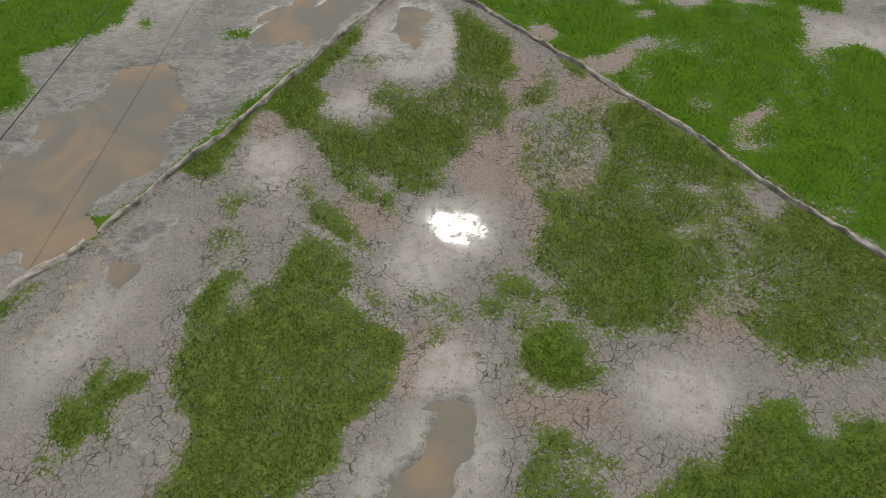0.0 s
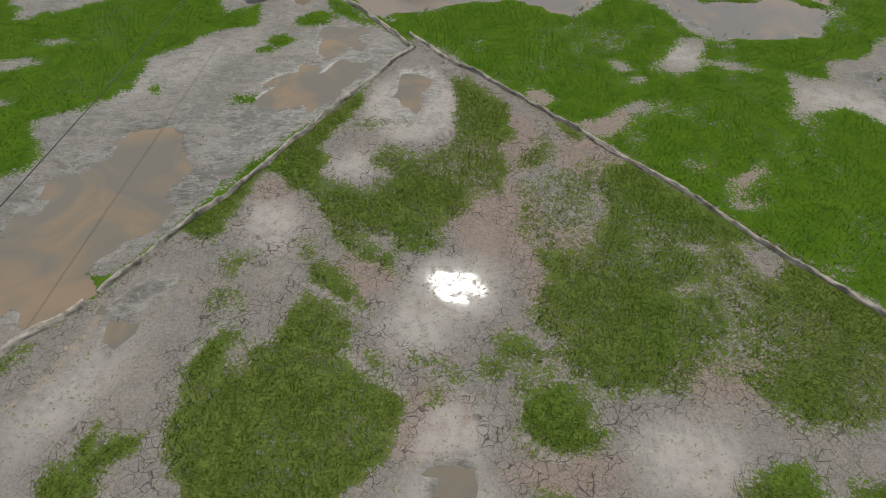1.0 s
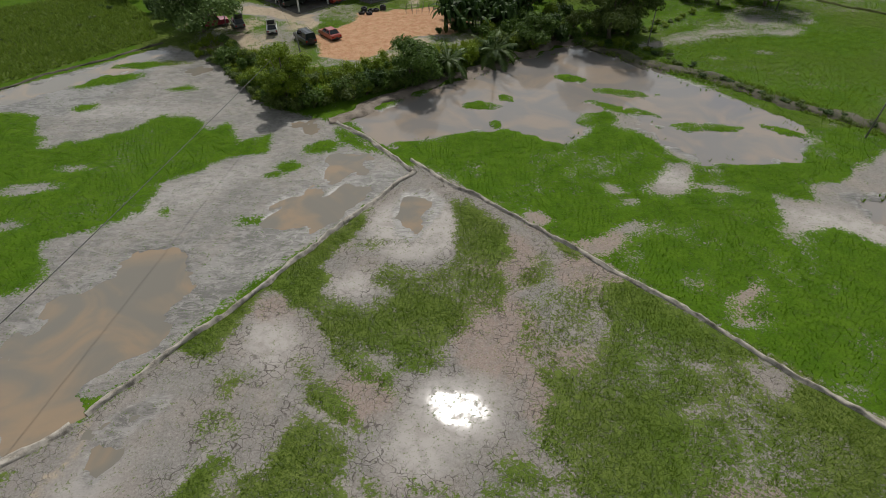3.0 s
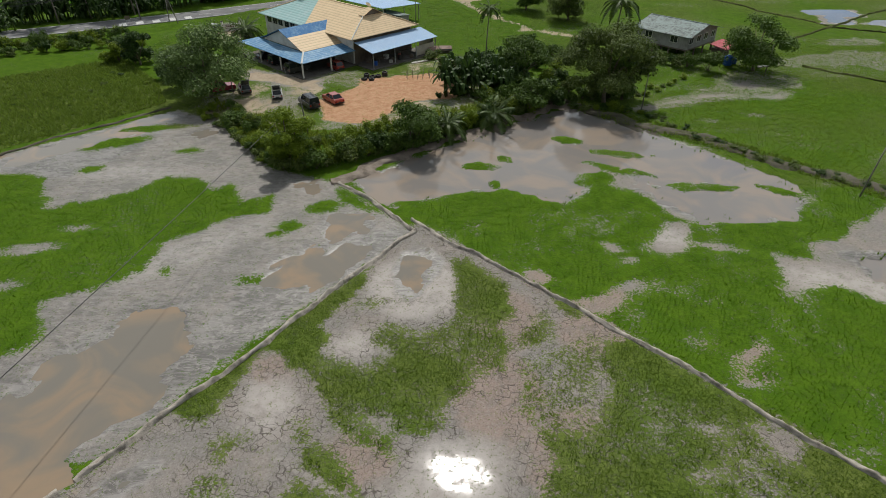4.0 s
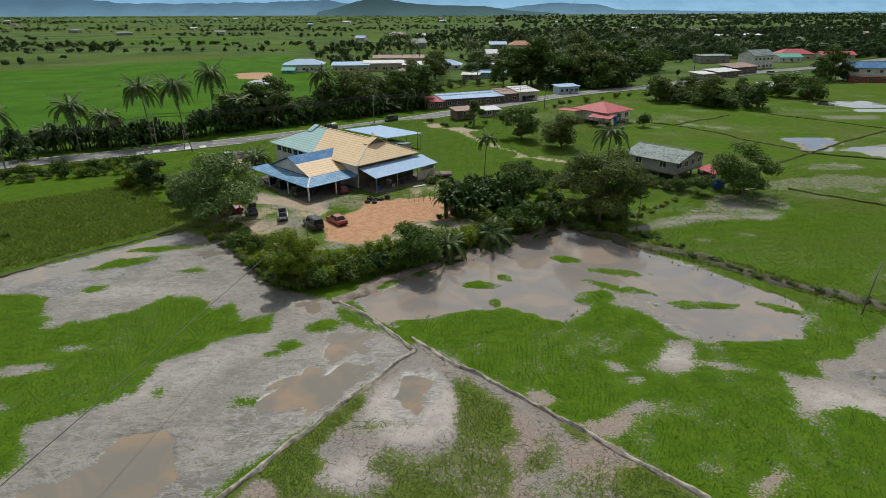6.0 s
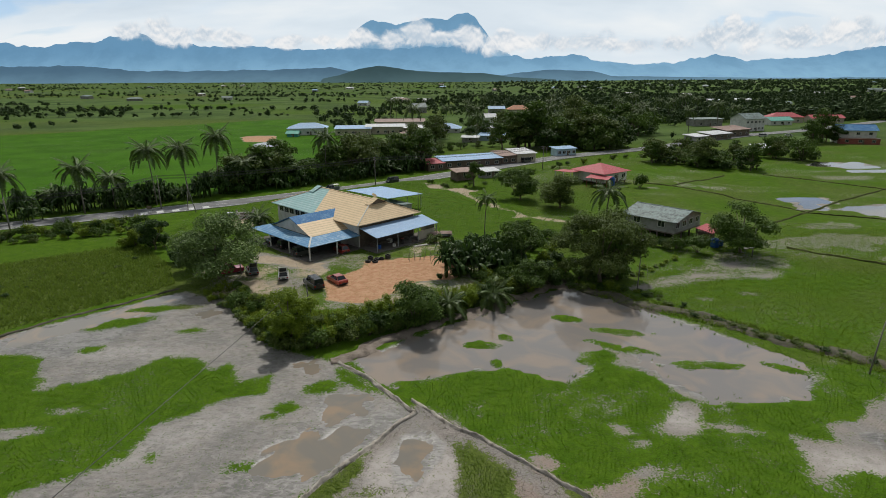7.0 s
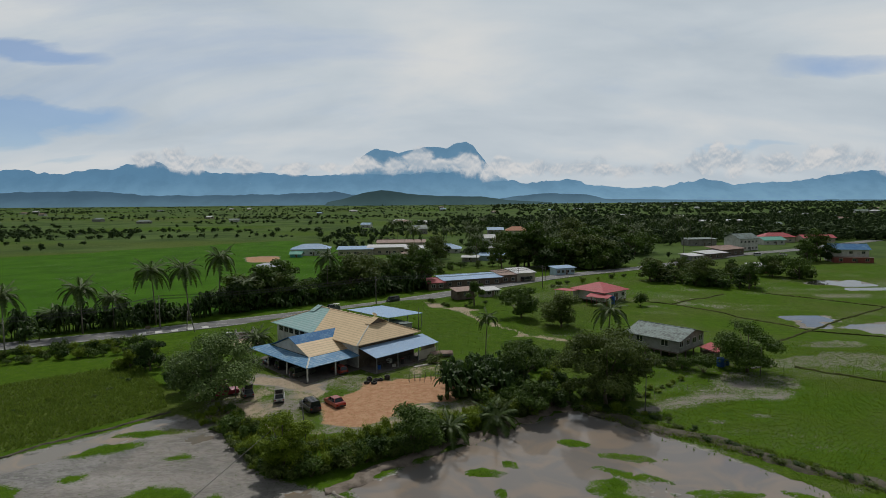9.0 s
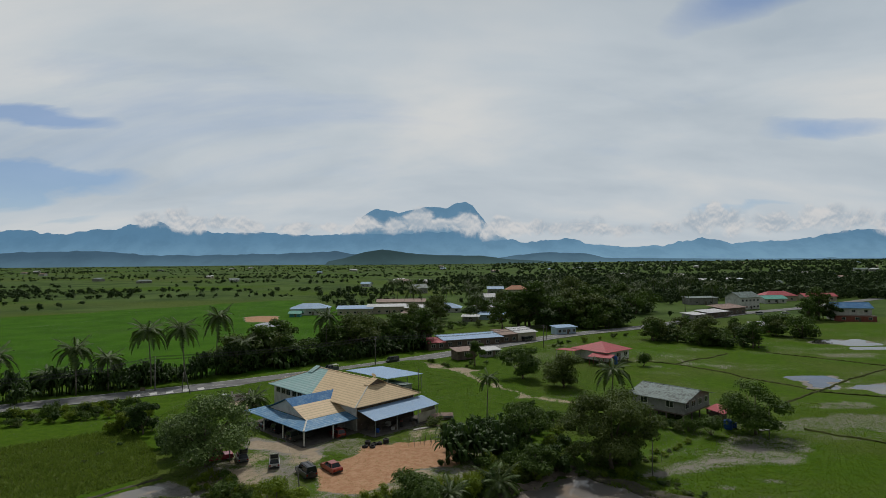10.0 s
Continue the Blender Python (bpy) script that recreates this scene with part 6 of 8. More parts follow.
def main_house():
    """The large house: two-storey wing, hipped roof in teal and tan, annexe, carport and lean-to. x runs back along the long side, y to the other side."""
    ox, oy = -16.5, 108.2
    ob = empty("large_house", ox, oy, height(ox, oy) - 0.02, 135.5)
    # local frame: +x = long side going back, -y = towards the other street side; depth runs to -y
    E, R = 4.7, 8.1
    W, L, i = 16.6, 32.0, 1.0

    def P(u, v, z):
        return (u, -v, z)

    def wall(u0, u1, v0, v1, z0, z1, mat=WALL_WHITE, nm="wall"):
        return box(nm, u0, u1, -v1, -v0, z0, z1, mat, ob)
    wall(i, L - i, i, i + 0.2, -0.3, E)
    wall(i, L - i, W - i - 0.2, W - i, -0.3, E)
    # dark timber colour stands in for the deep shade under the lean-to
    wall(i, i + 0.2, i + 0.2, W - i - 0.2, -0.3, E, WALL_WOOD)
    wall(L - i - 0.2, L - i, i + 0.2, W - i - 0.2, -0.3, E)
    mid = W / 2
    k0, k1 = 5.4, 23.5
    zk = R - 1.1
    uk = k0 * (zk - E) / (R - E) + 1.2
    # long slope in two colours, split where the old tiles meet the new
    s = 19.0

    def on(u, v):
        return P(u, v, E + (R - E) * min(v, W - v) / mid)
    slab("roof_slope", [on(0, 0), on(s - 4, 0), on(s + 1.5, mid), on(k0, mid)], ROOF_TAN, ob, label="faded tan roof tiles")
    slab("roof_slope", [on(s - 4, 0), on(L, 0), on(k1, mid), on(s + 1.5, mid)], ROOF_TEAL, ob, label="weathered teal roof tiles")
    slab("roof_slope", [on(L, W), on(0, W), on(k0, mid), on(k1, mid)], ROOF_TAN, ob)
    slab("roof_slope", [P(0, W, E), P(0, 0, E), P(k0, mid, R)], ROOF_TAN, ob)
    slab("roof_slope", [P(L, 0, E), P(L, W, E), P(k1, mid, R)], ROOF_TEAL, ob)
    wall(k0, k1, mid - 0.15, mid + 0.15, R - 0.03, R + 0.06, ROOF_TAN, "ridge_cap")
    # hip caps
    for a, b in (((0, 0), k0), ((0, W), k0), ((L, 0), k1), ((L, W), k1)):
        bm = bmesh.new()
        tube(bm, [P(a[0], a[1], E + 0.03), P(b, mid, R + 0.03)], [0.12, 0.12], 5)
        part("hip_cap", bm, TRIM if a == (0, 0) else ROOF_TAN, ob)
    # gablets over the hips
    for base, way, mat in ((k0 - 0.2, -1, ROOF_TAN), (k1 + 0.2, 1, ROOF_TEAL)):
        tip = base + way * 1.6
        g = 2.3
        slab("gablet_roof", [P(base, mid, R + 0.35), P(tip, mid, R + 0.35), P(tip, mid - g, R - 0.75), P(base, mid - g, R - 0.75)], mat, ob)
        slab("gablet_roof", [P(tip, mid, R + 0.35), P(base, mid, R + 0.35), P(base, mid + g, R - 0.75), P(tip, mid + g, R - 0.75)], mat, ob)
        bm = bmesh.new()
        v = [bm.verts.new(P(tip - way * 0.3, q, z)) for q, z in ((mid - g, R - 0.8), (mid + g, R - 0.8), (mid, R + 0.25))]
        bm.faces.new(v)
        v = [bm.verts.new(P(tip - way * 0.5, q, z)) for q, z in ((mid - g, R - 0.8), (mid + g, R - 0.8), (mid, R + 0.25))]
        bm.faces.new(v[::-1])
        part("gablet_vent", bm, WALL_WOOD, ob)
    # windows of the two-storey wing, on its long front
    for u in (20.5, 22.6, 25.0, 27.0, 29.2):
        for z in (3.0,):
            fr = bmesh.new()
            add_box(fr, u - 0.85, u + 0.85, -i + 0.0, -i + 0.06, z, z + 1.25)
            w = part("window", fr, TRIM, ob)
            pn = bmesh.new()
            add_box(pn, u - 0.76, u - 0.03, -i + 0.055, -i + 0.08, z + 0.08, z + 1.17)
            add_box(pn, u + 0.03, u + 0.76, -i + 0.055, -i + 0.08, z + 0.08, z + 1.17)
            part("pane", pn, DARK_PANE, w)
    # annexe in front: gable across, ridge towards the yard
    a0, a1, f0, f1, ez, rz = 4.3, 18.5, -7.8, 1.4, 3.3, 6.0
    am = (a0 + a1) / 2
    cut = 0.62
    zc, uc = ez + (rz - ez) * cut, a0 + (am - a0) * cut
    slab("roof_slope", [P(a0, f0, ez), P(a0, f1, ez), P(uc, f1 + 1.5, zc), P(uc, f0, zc)], ROOF_TAN, ob, label="faded tan roof tiles")
    slab("roof_slope", [P(uc, f0, zc), P(uc, f1 + 1.5, zc), P(am, f1 + 2.2, rz), P(am, f0, rz)], ROOF_DEEP, ob, label="newer deep-blue roof tiles")
    slab("roof_slope", [P(a1, f1, ez), P(a1, f0, ez), P(am, f0, rz), P(am, f1 + 2.2, rz)], ROOF_DEEP, ob)
    bm = bmesh.new()
    tri = ((a0 + 0.4, ez - 0.1), (a1 - 0.4, ez - 0.1), (am, rz - 0.2))
    v = [bm.verts.new(P(u, f0 + 0.5 + d, z)) for d in (0, 0.15) for u, z in tri]
    bm.faces.new(v[:3]), bm.faces.new(v[3:][::-1])
    part("gable_wall", bm, WALL_WHITE, ob)
    wall(a0 + 0.4, a0 + 0.6, -0.6, 1.0, -0.3, ez, WALL_WHITE)
    # dark colour again in place of shade, here at the back of the carport
    wall(a0 + 5.5, a1 - 0.4, -2.0, -1.8, -0.3, ez, WALL_WOOD)
    # carport skirt round the annexe
    c0, c1, cf, cz, hz = 0.3, 21.6, -10.8, 2.65, 3.25
    slab("carport_roof", [P(c0, cf, cz), P(a0, f0 + 0.2, hz), P(a1 + 1.0, f0 + 0.2, hz), P(c1, cf, cz)], ROOF_BLUE, ob, label="pale blue carport roof, stained")
    slab("carport_roof", [P(c0, cf, cz), P(c0, 0.9, cz), P(a0, 0.9, hz), P(a0, f0 + 0.2, hz)], ROOF_BLUE, ob)
    slab("carport_roof", [P(c1, cf, cz), P(a1 + 1.0, f0 + 0.2, hz), P(a1 + 1.0, 0.9, hz), P(c1, 0.9, cz)], ROOF_BLUE, ob)
    bm = bmesh.new()
    tube(bm, [P(c0, cf, cz + 0.05), P(a0, f0 + 0.2, hz + 0.05)], [0.16, 0.16], 5)
    part("hip_cap", bm, TRIM, ob)
    for u, v in ((0.6, -10.5), (7.5, -10.5), (14.4, -10.5), (21.2, -10.5), (0.6, -4.5), (21.2, -4.5)):
        wall(u - 0.11, u + 0.11, v - 0.11, v + 0.11, -0.3, cz - 0.06, TRIM, "post")
    wall(c0 - 0.2, c1 + 0.4, cf - 0.2, 0.9, -0.35, 0.08, CONCRETE, "carport_slab")
    # lean-to on the yard side
    slab("lean_to_roof", [P(0.6, 1.0, 4.0), P(-4.5, 1.0, 3.0), P(-4.3, 17.6, 3.0), P(0.6, 17.6, 4.0)], ROOF_SKY, ob, label="smooth pale blue lean-to roof")
    for v in (1.4, 6.6, 12.0, 17.2):
        wall(-4.2, -4.08, v - 0.06, v + 0.06, -0.3, 2.95, STEEL, "post")
    wall(-4.6, i, 0.8, 17.8, -0.35, 0.1, CONCRETE, "lean_to_slab")
    wall(-3.6, -3.45, 12.5, 17.4, 0.1, 1.9, WALL_CREAM, "low_wall")
    wall(-3.45, 0.6, 17.2, 17.35, 0.1, 2.6, WALL_CREAM, "low_wall")
    for v in (2.5, 5.5, 9.0):
        bm = bmesh.new()
        add_box(bm, i - 0.05, i, -v - 0.5, -v + 0.5, 0.1, 2.15)
        d = part("door", bm, WALL_WOOD, ob)
        bm = bmesh.new()
        add_box(bm, i - 0.1, i - 0.05, -v + 0.3, -v + 0.36, 1.05, 1.15)
        part("handle", bm, STEEL, d)
    # satellite dish on the ridge
    bm = bmesh.new()
    bmesh.ops.create_cone(bm, segments=14, radius1=0.55, radius2=0.12, depth=0.18, cap_ends=True)
    bm.transform(Matrix.Translation(P(7.5, 10.5, R + 0.2)) @ pose(0, 0, 0, 50, 20, 0))
    part("satellite_dish", bm, TRIM, ob, "white satellite dish")
    return tagged(ob, "large house with a tan and teal tiled roof and blue carports", "house")


main_house()
canopy(-15.0, 146.6, 137.0, 15.8, 11.9, 3.6, 4.2, ROOF_SKY, "open shed with a flat pale blue sheet roof on thin posts", posts=(4, 2))
house(-11.5, 140.5, 137.0, 7.5, 3.0, 2.4, "flat", 0.3, 0.2, WALL_GREY, ROOF_ZINC, label="low grey block store under the open shed", wins=(("s", 2),), name="store")

# the stilt house
house(46.2, 119.6, 132.0, 10.8, 11.0, 2.6, "gable", 1.3, 0.8, WALL_GREY, ROOF_ZINC, 1.9, "grey board stilt house with a weathered zinc roof", (("w", 4), ("n", 2)), door=False)
canopy(53.6, 113.9, 42.0, 5.2, 3.6, 2.2, 2.7, ROOF_RED, "small faded red lean-to roof beside the stilt house", posts=(2, 2), post_mat=WALL_WOOD)
house(53.4, 114.6, 42.0, 3.6, 2.0, 1.7, "flat", 0.1, 0.05, WALL_WOOD, ROOF_RUST, label="dark timber store under the red lean-to roof", wins=(), name="store", door=False)


def water_tank(x, y, size, high, label="round blue plastic water tank"):
    ob = empty("water_tank", x, y, height(x, y) - 0.02)
    bm = bmesh.new()
    tube(bm, [(0, 0, 0), (0, 0, high * 0.1), (0, 0, high * 0.85), (0, 0, high * 0.97)], [size, size * 1.04, size * 1.04, size * 0.75], 14)
    part("tank", bm, PLASTIC_BLUE, ob)
    bm = bmesh.new()
    tube(bm, [(0, 0, high * 0.96), (0, 0, high * 1.04)], [size * 0.35, size * 0.32], 10)
    part("lid", bm, PLASTIC_BLUE, ob)
    return tagged(ob, label, "water tank")


water_tank(53.2, 110, 0.8, 1.7)
water_tank(54.7, 110.8, 0.5, 1.1)
water_tank(51, 175, 0.8, 2.6)

# the red-roofed house
house(49.0, 182.0, 37.0, 11.0, 12.0, 3.1, "hip", 1.9, 0.9, WALL_WHITE, ROOF_RED, 0.9, "white house with a bright red hipped roof", (("e", 2), ("s", 3)), door=True)
canopy(46.5, 173.0, 142.0, 7.0, 4.0, 3.2, 2.7, ROOF_RED, "red porch roof on posts", posts=(3, 2), post_mat=WALL_RED)
canopy(38.5, 180.5, 142.0, 6.0, 6.5, 3.5, 3.9, ROOF_RED, "red carport roof on thin posts", posts=(2, 2))

# roadside huts and the shop row
house(6, 186, 25, 6.0, 4.5, 2.4, "flat", 0.7, 0.5, WALL_WOOD, ROOF_RUST, 0.5, "dark timber roadside hut with a rusty roof", (("s", 1),), name="hut")
house(15, 192, 25, 5.5, 4.5, 2.3, "flat", 0.6, 0.5, WALL_GREY, ROOF_WHITE, 0.0, "small grey roadside stall with a pale roof", (("s", 2), ("e", 1)), name="hut")
house(9.5, 219.0, 22, 23.0, 8.0, 3.0, "flat", 1.0, 0.8, WALL_WOOD, ROOF_SKY, 0.0, "long row of roadside shops under a pale blue roof", (("s", 6),), name="shop_row")
house(-4.0, 212.0, 22, 6.0, 8.0, 2.6, "flat", 0.9, 0.6, WALL_WOOD, ROOF_RED, 0.0, "roadside shop with a faded red roof", (("s", 2),), name="shop")
house(23.5, 226.5, 22, 6.5, 8.5, 3.2, "flat", 1.0, 0.6, WALL_WOOD, ROOF_RUST, 0.0, "roadside shop with a rusty roof", (("s", 2),), name="shop")
house(30.5, 230.0, 22, 8.0, 9.0, 3.4, "flat", 1.1, 0.6, WALL_CREAM, ROOF_WHITE, 0.0, "roadside shop with a pale roof", (("s", 2),), name="shop")
house(50.5, 247.0, 20, 9.0, 5.0, 2.9, "flat", 0.6, 0.7, WALL_BLUE, ROOF_SKY, 0.0, "small pale blue kiosk beside the road", (("s", 4), ("e", 1)), name="kiosk")

# the village beyond the road
VILLAGE = [
    (-79, 348, 8, 22, 13, 4.2, "hip", 2.4, WALL_WHITE, ROOF_SKY, "white bungalow with a blue hipped roof", 5),
    (-84.4, 334, 0, 6, 5, 2.2, "gable", 1.2, WALL_TEAL, ROOF_GREEN, "small teal hut with a green roof", 1),
    (-52, 345, 4, 20, 10, 3.6, "flat", 1.2, WALL_CREAM, ROOF_SKY, "long low building with a pale blue roof", 5),
    (-34, 350, 4, 22, 10, 4.2, "flat", 1.0, WALL_CREAM, ROOF_WHITE, "long low building with a pale roof", 5),
    (-27, 375, 2, 30, 10, 5.4, "gable", 1.4, WALL_CREAM, ROOF_RUST, "long building with a rust-red roof", 6),
    (-14, 344, -4, 16, 9, 3.8, "flat", 1.2, WALL_WOOD, ROOF_WHITE, "dark open-fronted house with a pale roof", 4),
    (-18, 327, 10, 10, 7, 2.6, "hip", 1.3, WALL_RED, ROOF_RUST, "small house with a rusty roof and red walls", 2),
    (1, 356, -5, 19, 12, 3.0, "hip", 2.4, WALL_WHITE, ROOF_SKY, "house with a pale blue hipped roof", 4),
    (27, 348, -12, 22, 11, 3.2, "gable", 1.6, WALL_CREAM, ROOF_WHITE, "house with a pale sheet roof", 4),
    (24, 311, -8, 16, 9, 2.6, "flat", 0.9, WALL_BLUE, ROOF_SKY, "low house with a flat pale blue roof", 3),
    (14, 302, -8, 8, 5, 2.4, "flat", 0.8, WALL_GREY, ROOF_WHITE, "small shed with a pale roof", 1),
    (31, 396, 10, 7, 9, 6.4, "gable", 2.0, WALL_WHITE, ROOF_WHITE, "tall narrow white house among trees", 1),
    (65, 520, 0, 18, 10, 4.5, "hip", 3.0, WALL_CREAM, ROOF_ORANGE, "house with an orange roof among trees", 2),
    (48, 540, 0, 14, 10, 4.0, "gable", 2.0, WALL_GREY, ROOF_SKY, "house with a blue-grey roof among trees", 2),
    (67, 350, 0, 11, 7, 3.0, "gable", 1.3, WALL_CREAM, ROOF_WHITE, "small house with a pale roof among trees", 2),
    (-23, 552, 20, 13, 12, 5.5, "gable", 3.0, WALL_GREY, ROOF_ZINC, "grey house with a steep zinc roof", 2),
    (182, 356, 24, 16, 11, 7.6, "gable", 2.6, WALL_WHITE, ROOF_ZINC, "white two-storey house with a grey gable roof", 5),
    (156, 322, 30, 20, 9, 3.6, "flat", 1.4, WALL_WOOD, ROOF_RUST, "low dark shop building with a rusty roof", 4),
    (141, 307, 30, 16, 8, 2.8, "flat", 0.9, WALL_WOOD, ROOF_WHITE, "low dark shed with a pale roof", 3),
    (127, 297, 30, 9, 7, 2.6, "flat", 0.7, WALL_GREY, ROOF_WHITE, "small grey shed with a pale roof", 2),
    (201, 290, -14, 16, 10, 6.6, "gable", 2.2, WALL_WHITE, ROOF_DEEP, "two-storey house with a bright blue roof and a red base", 3),
    (236, 414, 0, 22, 11, 4.2, "hip", 2.6, WALL_CREAM, ROOF_RED, "house with a red hipped roof", 3),
    (222, 396, 10, 16, 9, 3.4, "gable", 1.8, WALL_WHITE, ROOF_GREEN, "house with a mint-green roof", 3),
    (262, 410, 0, 22, 9, 3.6, "gable", 1.8, WALL_CREAM, ROOF_RED, "long house with a red roof", 3),
    (137, 250, 14, 9, 7, 2.9, "flat", 0.9, WALL_RED, ROOF_WHITE, "small brick store with a pale roof beside the paddies", 1),
    (172, 392, 8, 20, 9, 4.4, "flat", 0.5, WALL_GREY, ROOF_ZINC, "grey windowless block building", 2),
    (350, 705, 0, 20, 10, 4.0, "flat", 1.4, WALL_GREY, ROOF_WHITE, "long building with a pale roof among trees", 2),
    (310, 690, 0, 12, 10, 3.8, "flat", 1.2, WALL_GREY, ROOF_WHITE, "building with a pale roof among trees", 2),
]
for x, y, deg, L, W, h, kind, rise, wall_m, roof_m, text, n in VILLAGE:
    house(x, y, deg, L, W, h, kind, rise, 0.8, wall_m, roof_m, 0.0, text, (("s", n), ("e", 2)), storeys=2 if h > 6 else 1)
house(199.5, 283.2, -14, 17.0, 3.0, 2.6, "flat", 0.2, 0.3, WALL_RED, ROOF_RUST, 0.0, "brick-red ground-floor porch of the blue-roofed house", (("s", 3),), name="porch")
# scattered farmsteads on the plain
rr = random.Random(11)
for k in range(40):
    y = rr.uniform(560, 2100)
    x = rr.uniform(-0.74, 0.74) * y
    house(x, y, rr.uniform(-30, 30), rr.uniform(10, 22), rr.uniform(8, 11), rr.uniform(3, 4.5), rr.choice(("gable", "flat", "hip")), 1.8, 0.8,
          rr.choice((WALL_WHITE, WALL_CREAM, WALL_GREY)), rr.choice((ROOF_WHITE, ROOF_ZINC, ROOF_SKY, ROOF_RUST, ROOF_ZINC, ROOF_WHITE)), 0.0,
          "distant farmhouse with a sheet-metal roof", (("s", 2),), name="farmhouse", door=False)


# ---- vehicles ----
def paint(name, color, rough=0.28):
    m = Mat(name, rough, 0.1, 0.5)
    m.set(Base_Color=m.mix(m.step(m.noise(3, 4), 0.45, 0.75), color, tuple(c * 0.7 + 0.03 for c in color)))
    m.b.inputs["Coat Weight"].default_value = 0.4
    return m.m


PAINT = {"red": paint("red_paint", (0.34, 0.045, 0.03)), "black": paint("black_paint", (0.022, 0.024, 0.032)), "grey": paint("grey_paint", (0.12, 0.13, 0.145)),
         "white": paint("white_paint", (0.62, 0.63, 0.62)), "olive": paint("olive_paint", (0.07, 0.075, 0.06)), "crimson": paint("crimson_paint", (0.30, 0.02, 0.05))}
CAR_GLASS = Mat("car_glass", 0.06, 0.0, 0.6).set(Base_Color=(0.02, 0.025, 0.03)).m
RUBBER = worn("tyre_rubber", (0.028, 0.028, 0.028), (0.06, 0.055, 0.05), 3, 0.85, amount=0.5)
RIM = plain("wheel_rim", (0.45, 0.45, 0.46), 0.35, 0.8)
LAMP_RED = plain("tail_lamp", (0.35, 0.015, 0.012), 0.25)
LAMP_WHITE = plain("head_lamp", (0.7, 0.7, 0.68), 0.2)
PLATE = plain("number_plate", (0.05, 0.05, 0.05), 0.5)


def wheel_mesh(r, w):
    tyre, rim = bmesh.new(), bmesh.new()
    prof = [(-w / 2, r * 0.6), (-w / 2, r * 0.93), (-w * 0.3, r), (w * 0.3, r), (w / 2, r * 0.93), (w / 2, r * 0.6)]
    for bm, rows in ((tyre, prof), (rim, [(-w * 0.42, 0.001), (-w * 0.42, r * 0.6), (w * 0.42, r * 0.6), (w * 0.42, 0.001)])):
        n = 14
        ring = [[bm.verts.new((q * math.cos(k * math.tau / n), o, q * math.sin(k * math.tau / n))) for k in range(n)] for o, q in rows]
        for a, b in zip(ring, ring[1:]):
            for k in range(n):
                bm.faces.new((a[k], a[(k + 1) % n], b[(k + 1) % n], b[k]))
        bmesh.ops.recalc_face_normals(bm, faces=bm.faces)
    return tyre, rim


def car(x, y, deg, kind, color, label, lift_tail=0.0, z=None, bonnet=False):
    """A vehicle pointing along +x: body, cabin glass, roof, wheels, lamps. lift_tail: degrees by which its tailgate stands open."""
    dims = {"sedan": (4.3, 1.7, 1.42, 0.30), "suv": (4.5, 1.8, 1.85, 0.37), "pickup": (5.0, 1.8, 1.75, 0.37), "hatch": (3.7, 1.62, 1.48, 0.29), "van": (4.2, 1.66, 1.85, 0.30)}
    L, W, top, wr = dims[kind]
    belt = wr * 2 + 0.28 if kind != "van" else wr * 2 + 0.35
    low = wr * 0.75
    a, b = -L / 2, L / 2
    # lower body outline, side view
    nose = belt - (0.12 if kind in ("sedan", "hatch") else 0.05)
    side = [(a + 0.05, low), (b - 0.05, low), (b, low + 0.25), (b - 0.03, nose - 0.1), (b - 0.2, nose), (b - L * 0.26, belt), (a + 0.12, belt), (a, belt - 0.12), (a, low + 0.25)]
    ob = empty("car", x, y, height(x, y) - 0.0 if z is None else z, deg)
    bm = bmesh.new()
    rows = []
    for yy, s in ((-W / 2, 0.96), (-W / 2 + 0.07, 1.0), (W / 2 - 0.07, 1.0), (W / 2, 0.96)):
        rows.append([bm.verts.new((px * (1.0 if abs(yy) < W / 2 - 0.01 else 0.985), yy, low + (pz - low) * s)) for px, pz in side])
    for p, q in zip(rows, rows[1:]):
        for k in range(len(side)):
            bm.faces.new((p[k], p[(k + 1) % len(side)], q[(k + 1) % len(side)], q[k]))
    bm.faces.new(rows[0]), bm.faces.new(rows[-1][::-1])
    bmesh.ops.recalc_face_normals(bm, faces=bm.faces)
    body = part("body", bm, PAINT[color], ob)
    # cabin
    span = {"sedan": (a + 0.55, b - L * 0.27, a + 1.05, b - L * 0.42), "suv": (a + 0.06, b - L * 0.27, a + 0.2, b - L * 0.38), "pickup": (a + 1.7, b - L * 0.27, a + 1.85, b - L * 0.38),
            "hatch": (a + 0.06, b - L * 0.24, a + 0.45, b - L * 0.40), "van": (a + 0.05, b - 0.35, a + 0.12, b - 0.95)}[kind]
    c0, c1, t0, t1 = span
    wi = W / 2 - 0.07
    wt_ = W / 2 - 0.22
    bm = bmesh.new()
    lo = [bm.verts.new(p) for p in ((c0, -wi, belt), (c1, -wi, belt), (c1, wi, belt), (c0, wi, belt))]
    hi = [bm.verts.new(p) for p in ((t0, -wt_, top - 0.06), (t1, -wt_, top - 0.06), (t1, wt_, top - 0.06), (t0, wt_, top - 0.06))]
    for k in range(4):
        bm.faces.new((lo[k], lo[(k + 1) % 4], hi[(k + 1) % 4], hi[k]))
    bm.faces.new(lo[::-1]), bm.faces.new(hi)
    part("cabin_glass", bm, CAR_GLASS, body, "dark car glass")
    bm = bmesh.new()
    ri = [bm.verts.new((px, py, pz)) for pz, e in ((top - 0.06, 0.0), (top, -0.08)) for px, py in ((t0 - e * 0.2, -wt_ - e), (t1 + e * 0.2, -wt_ - e), (t1 + e * 0.2, wt_ + e), (t0 - e * 0.2, wt_ + e))]
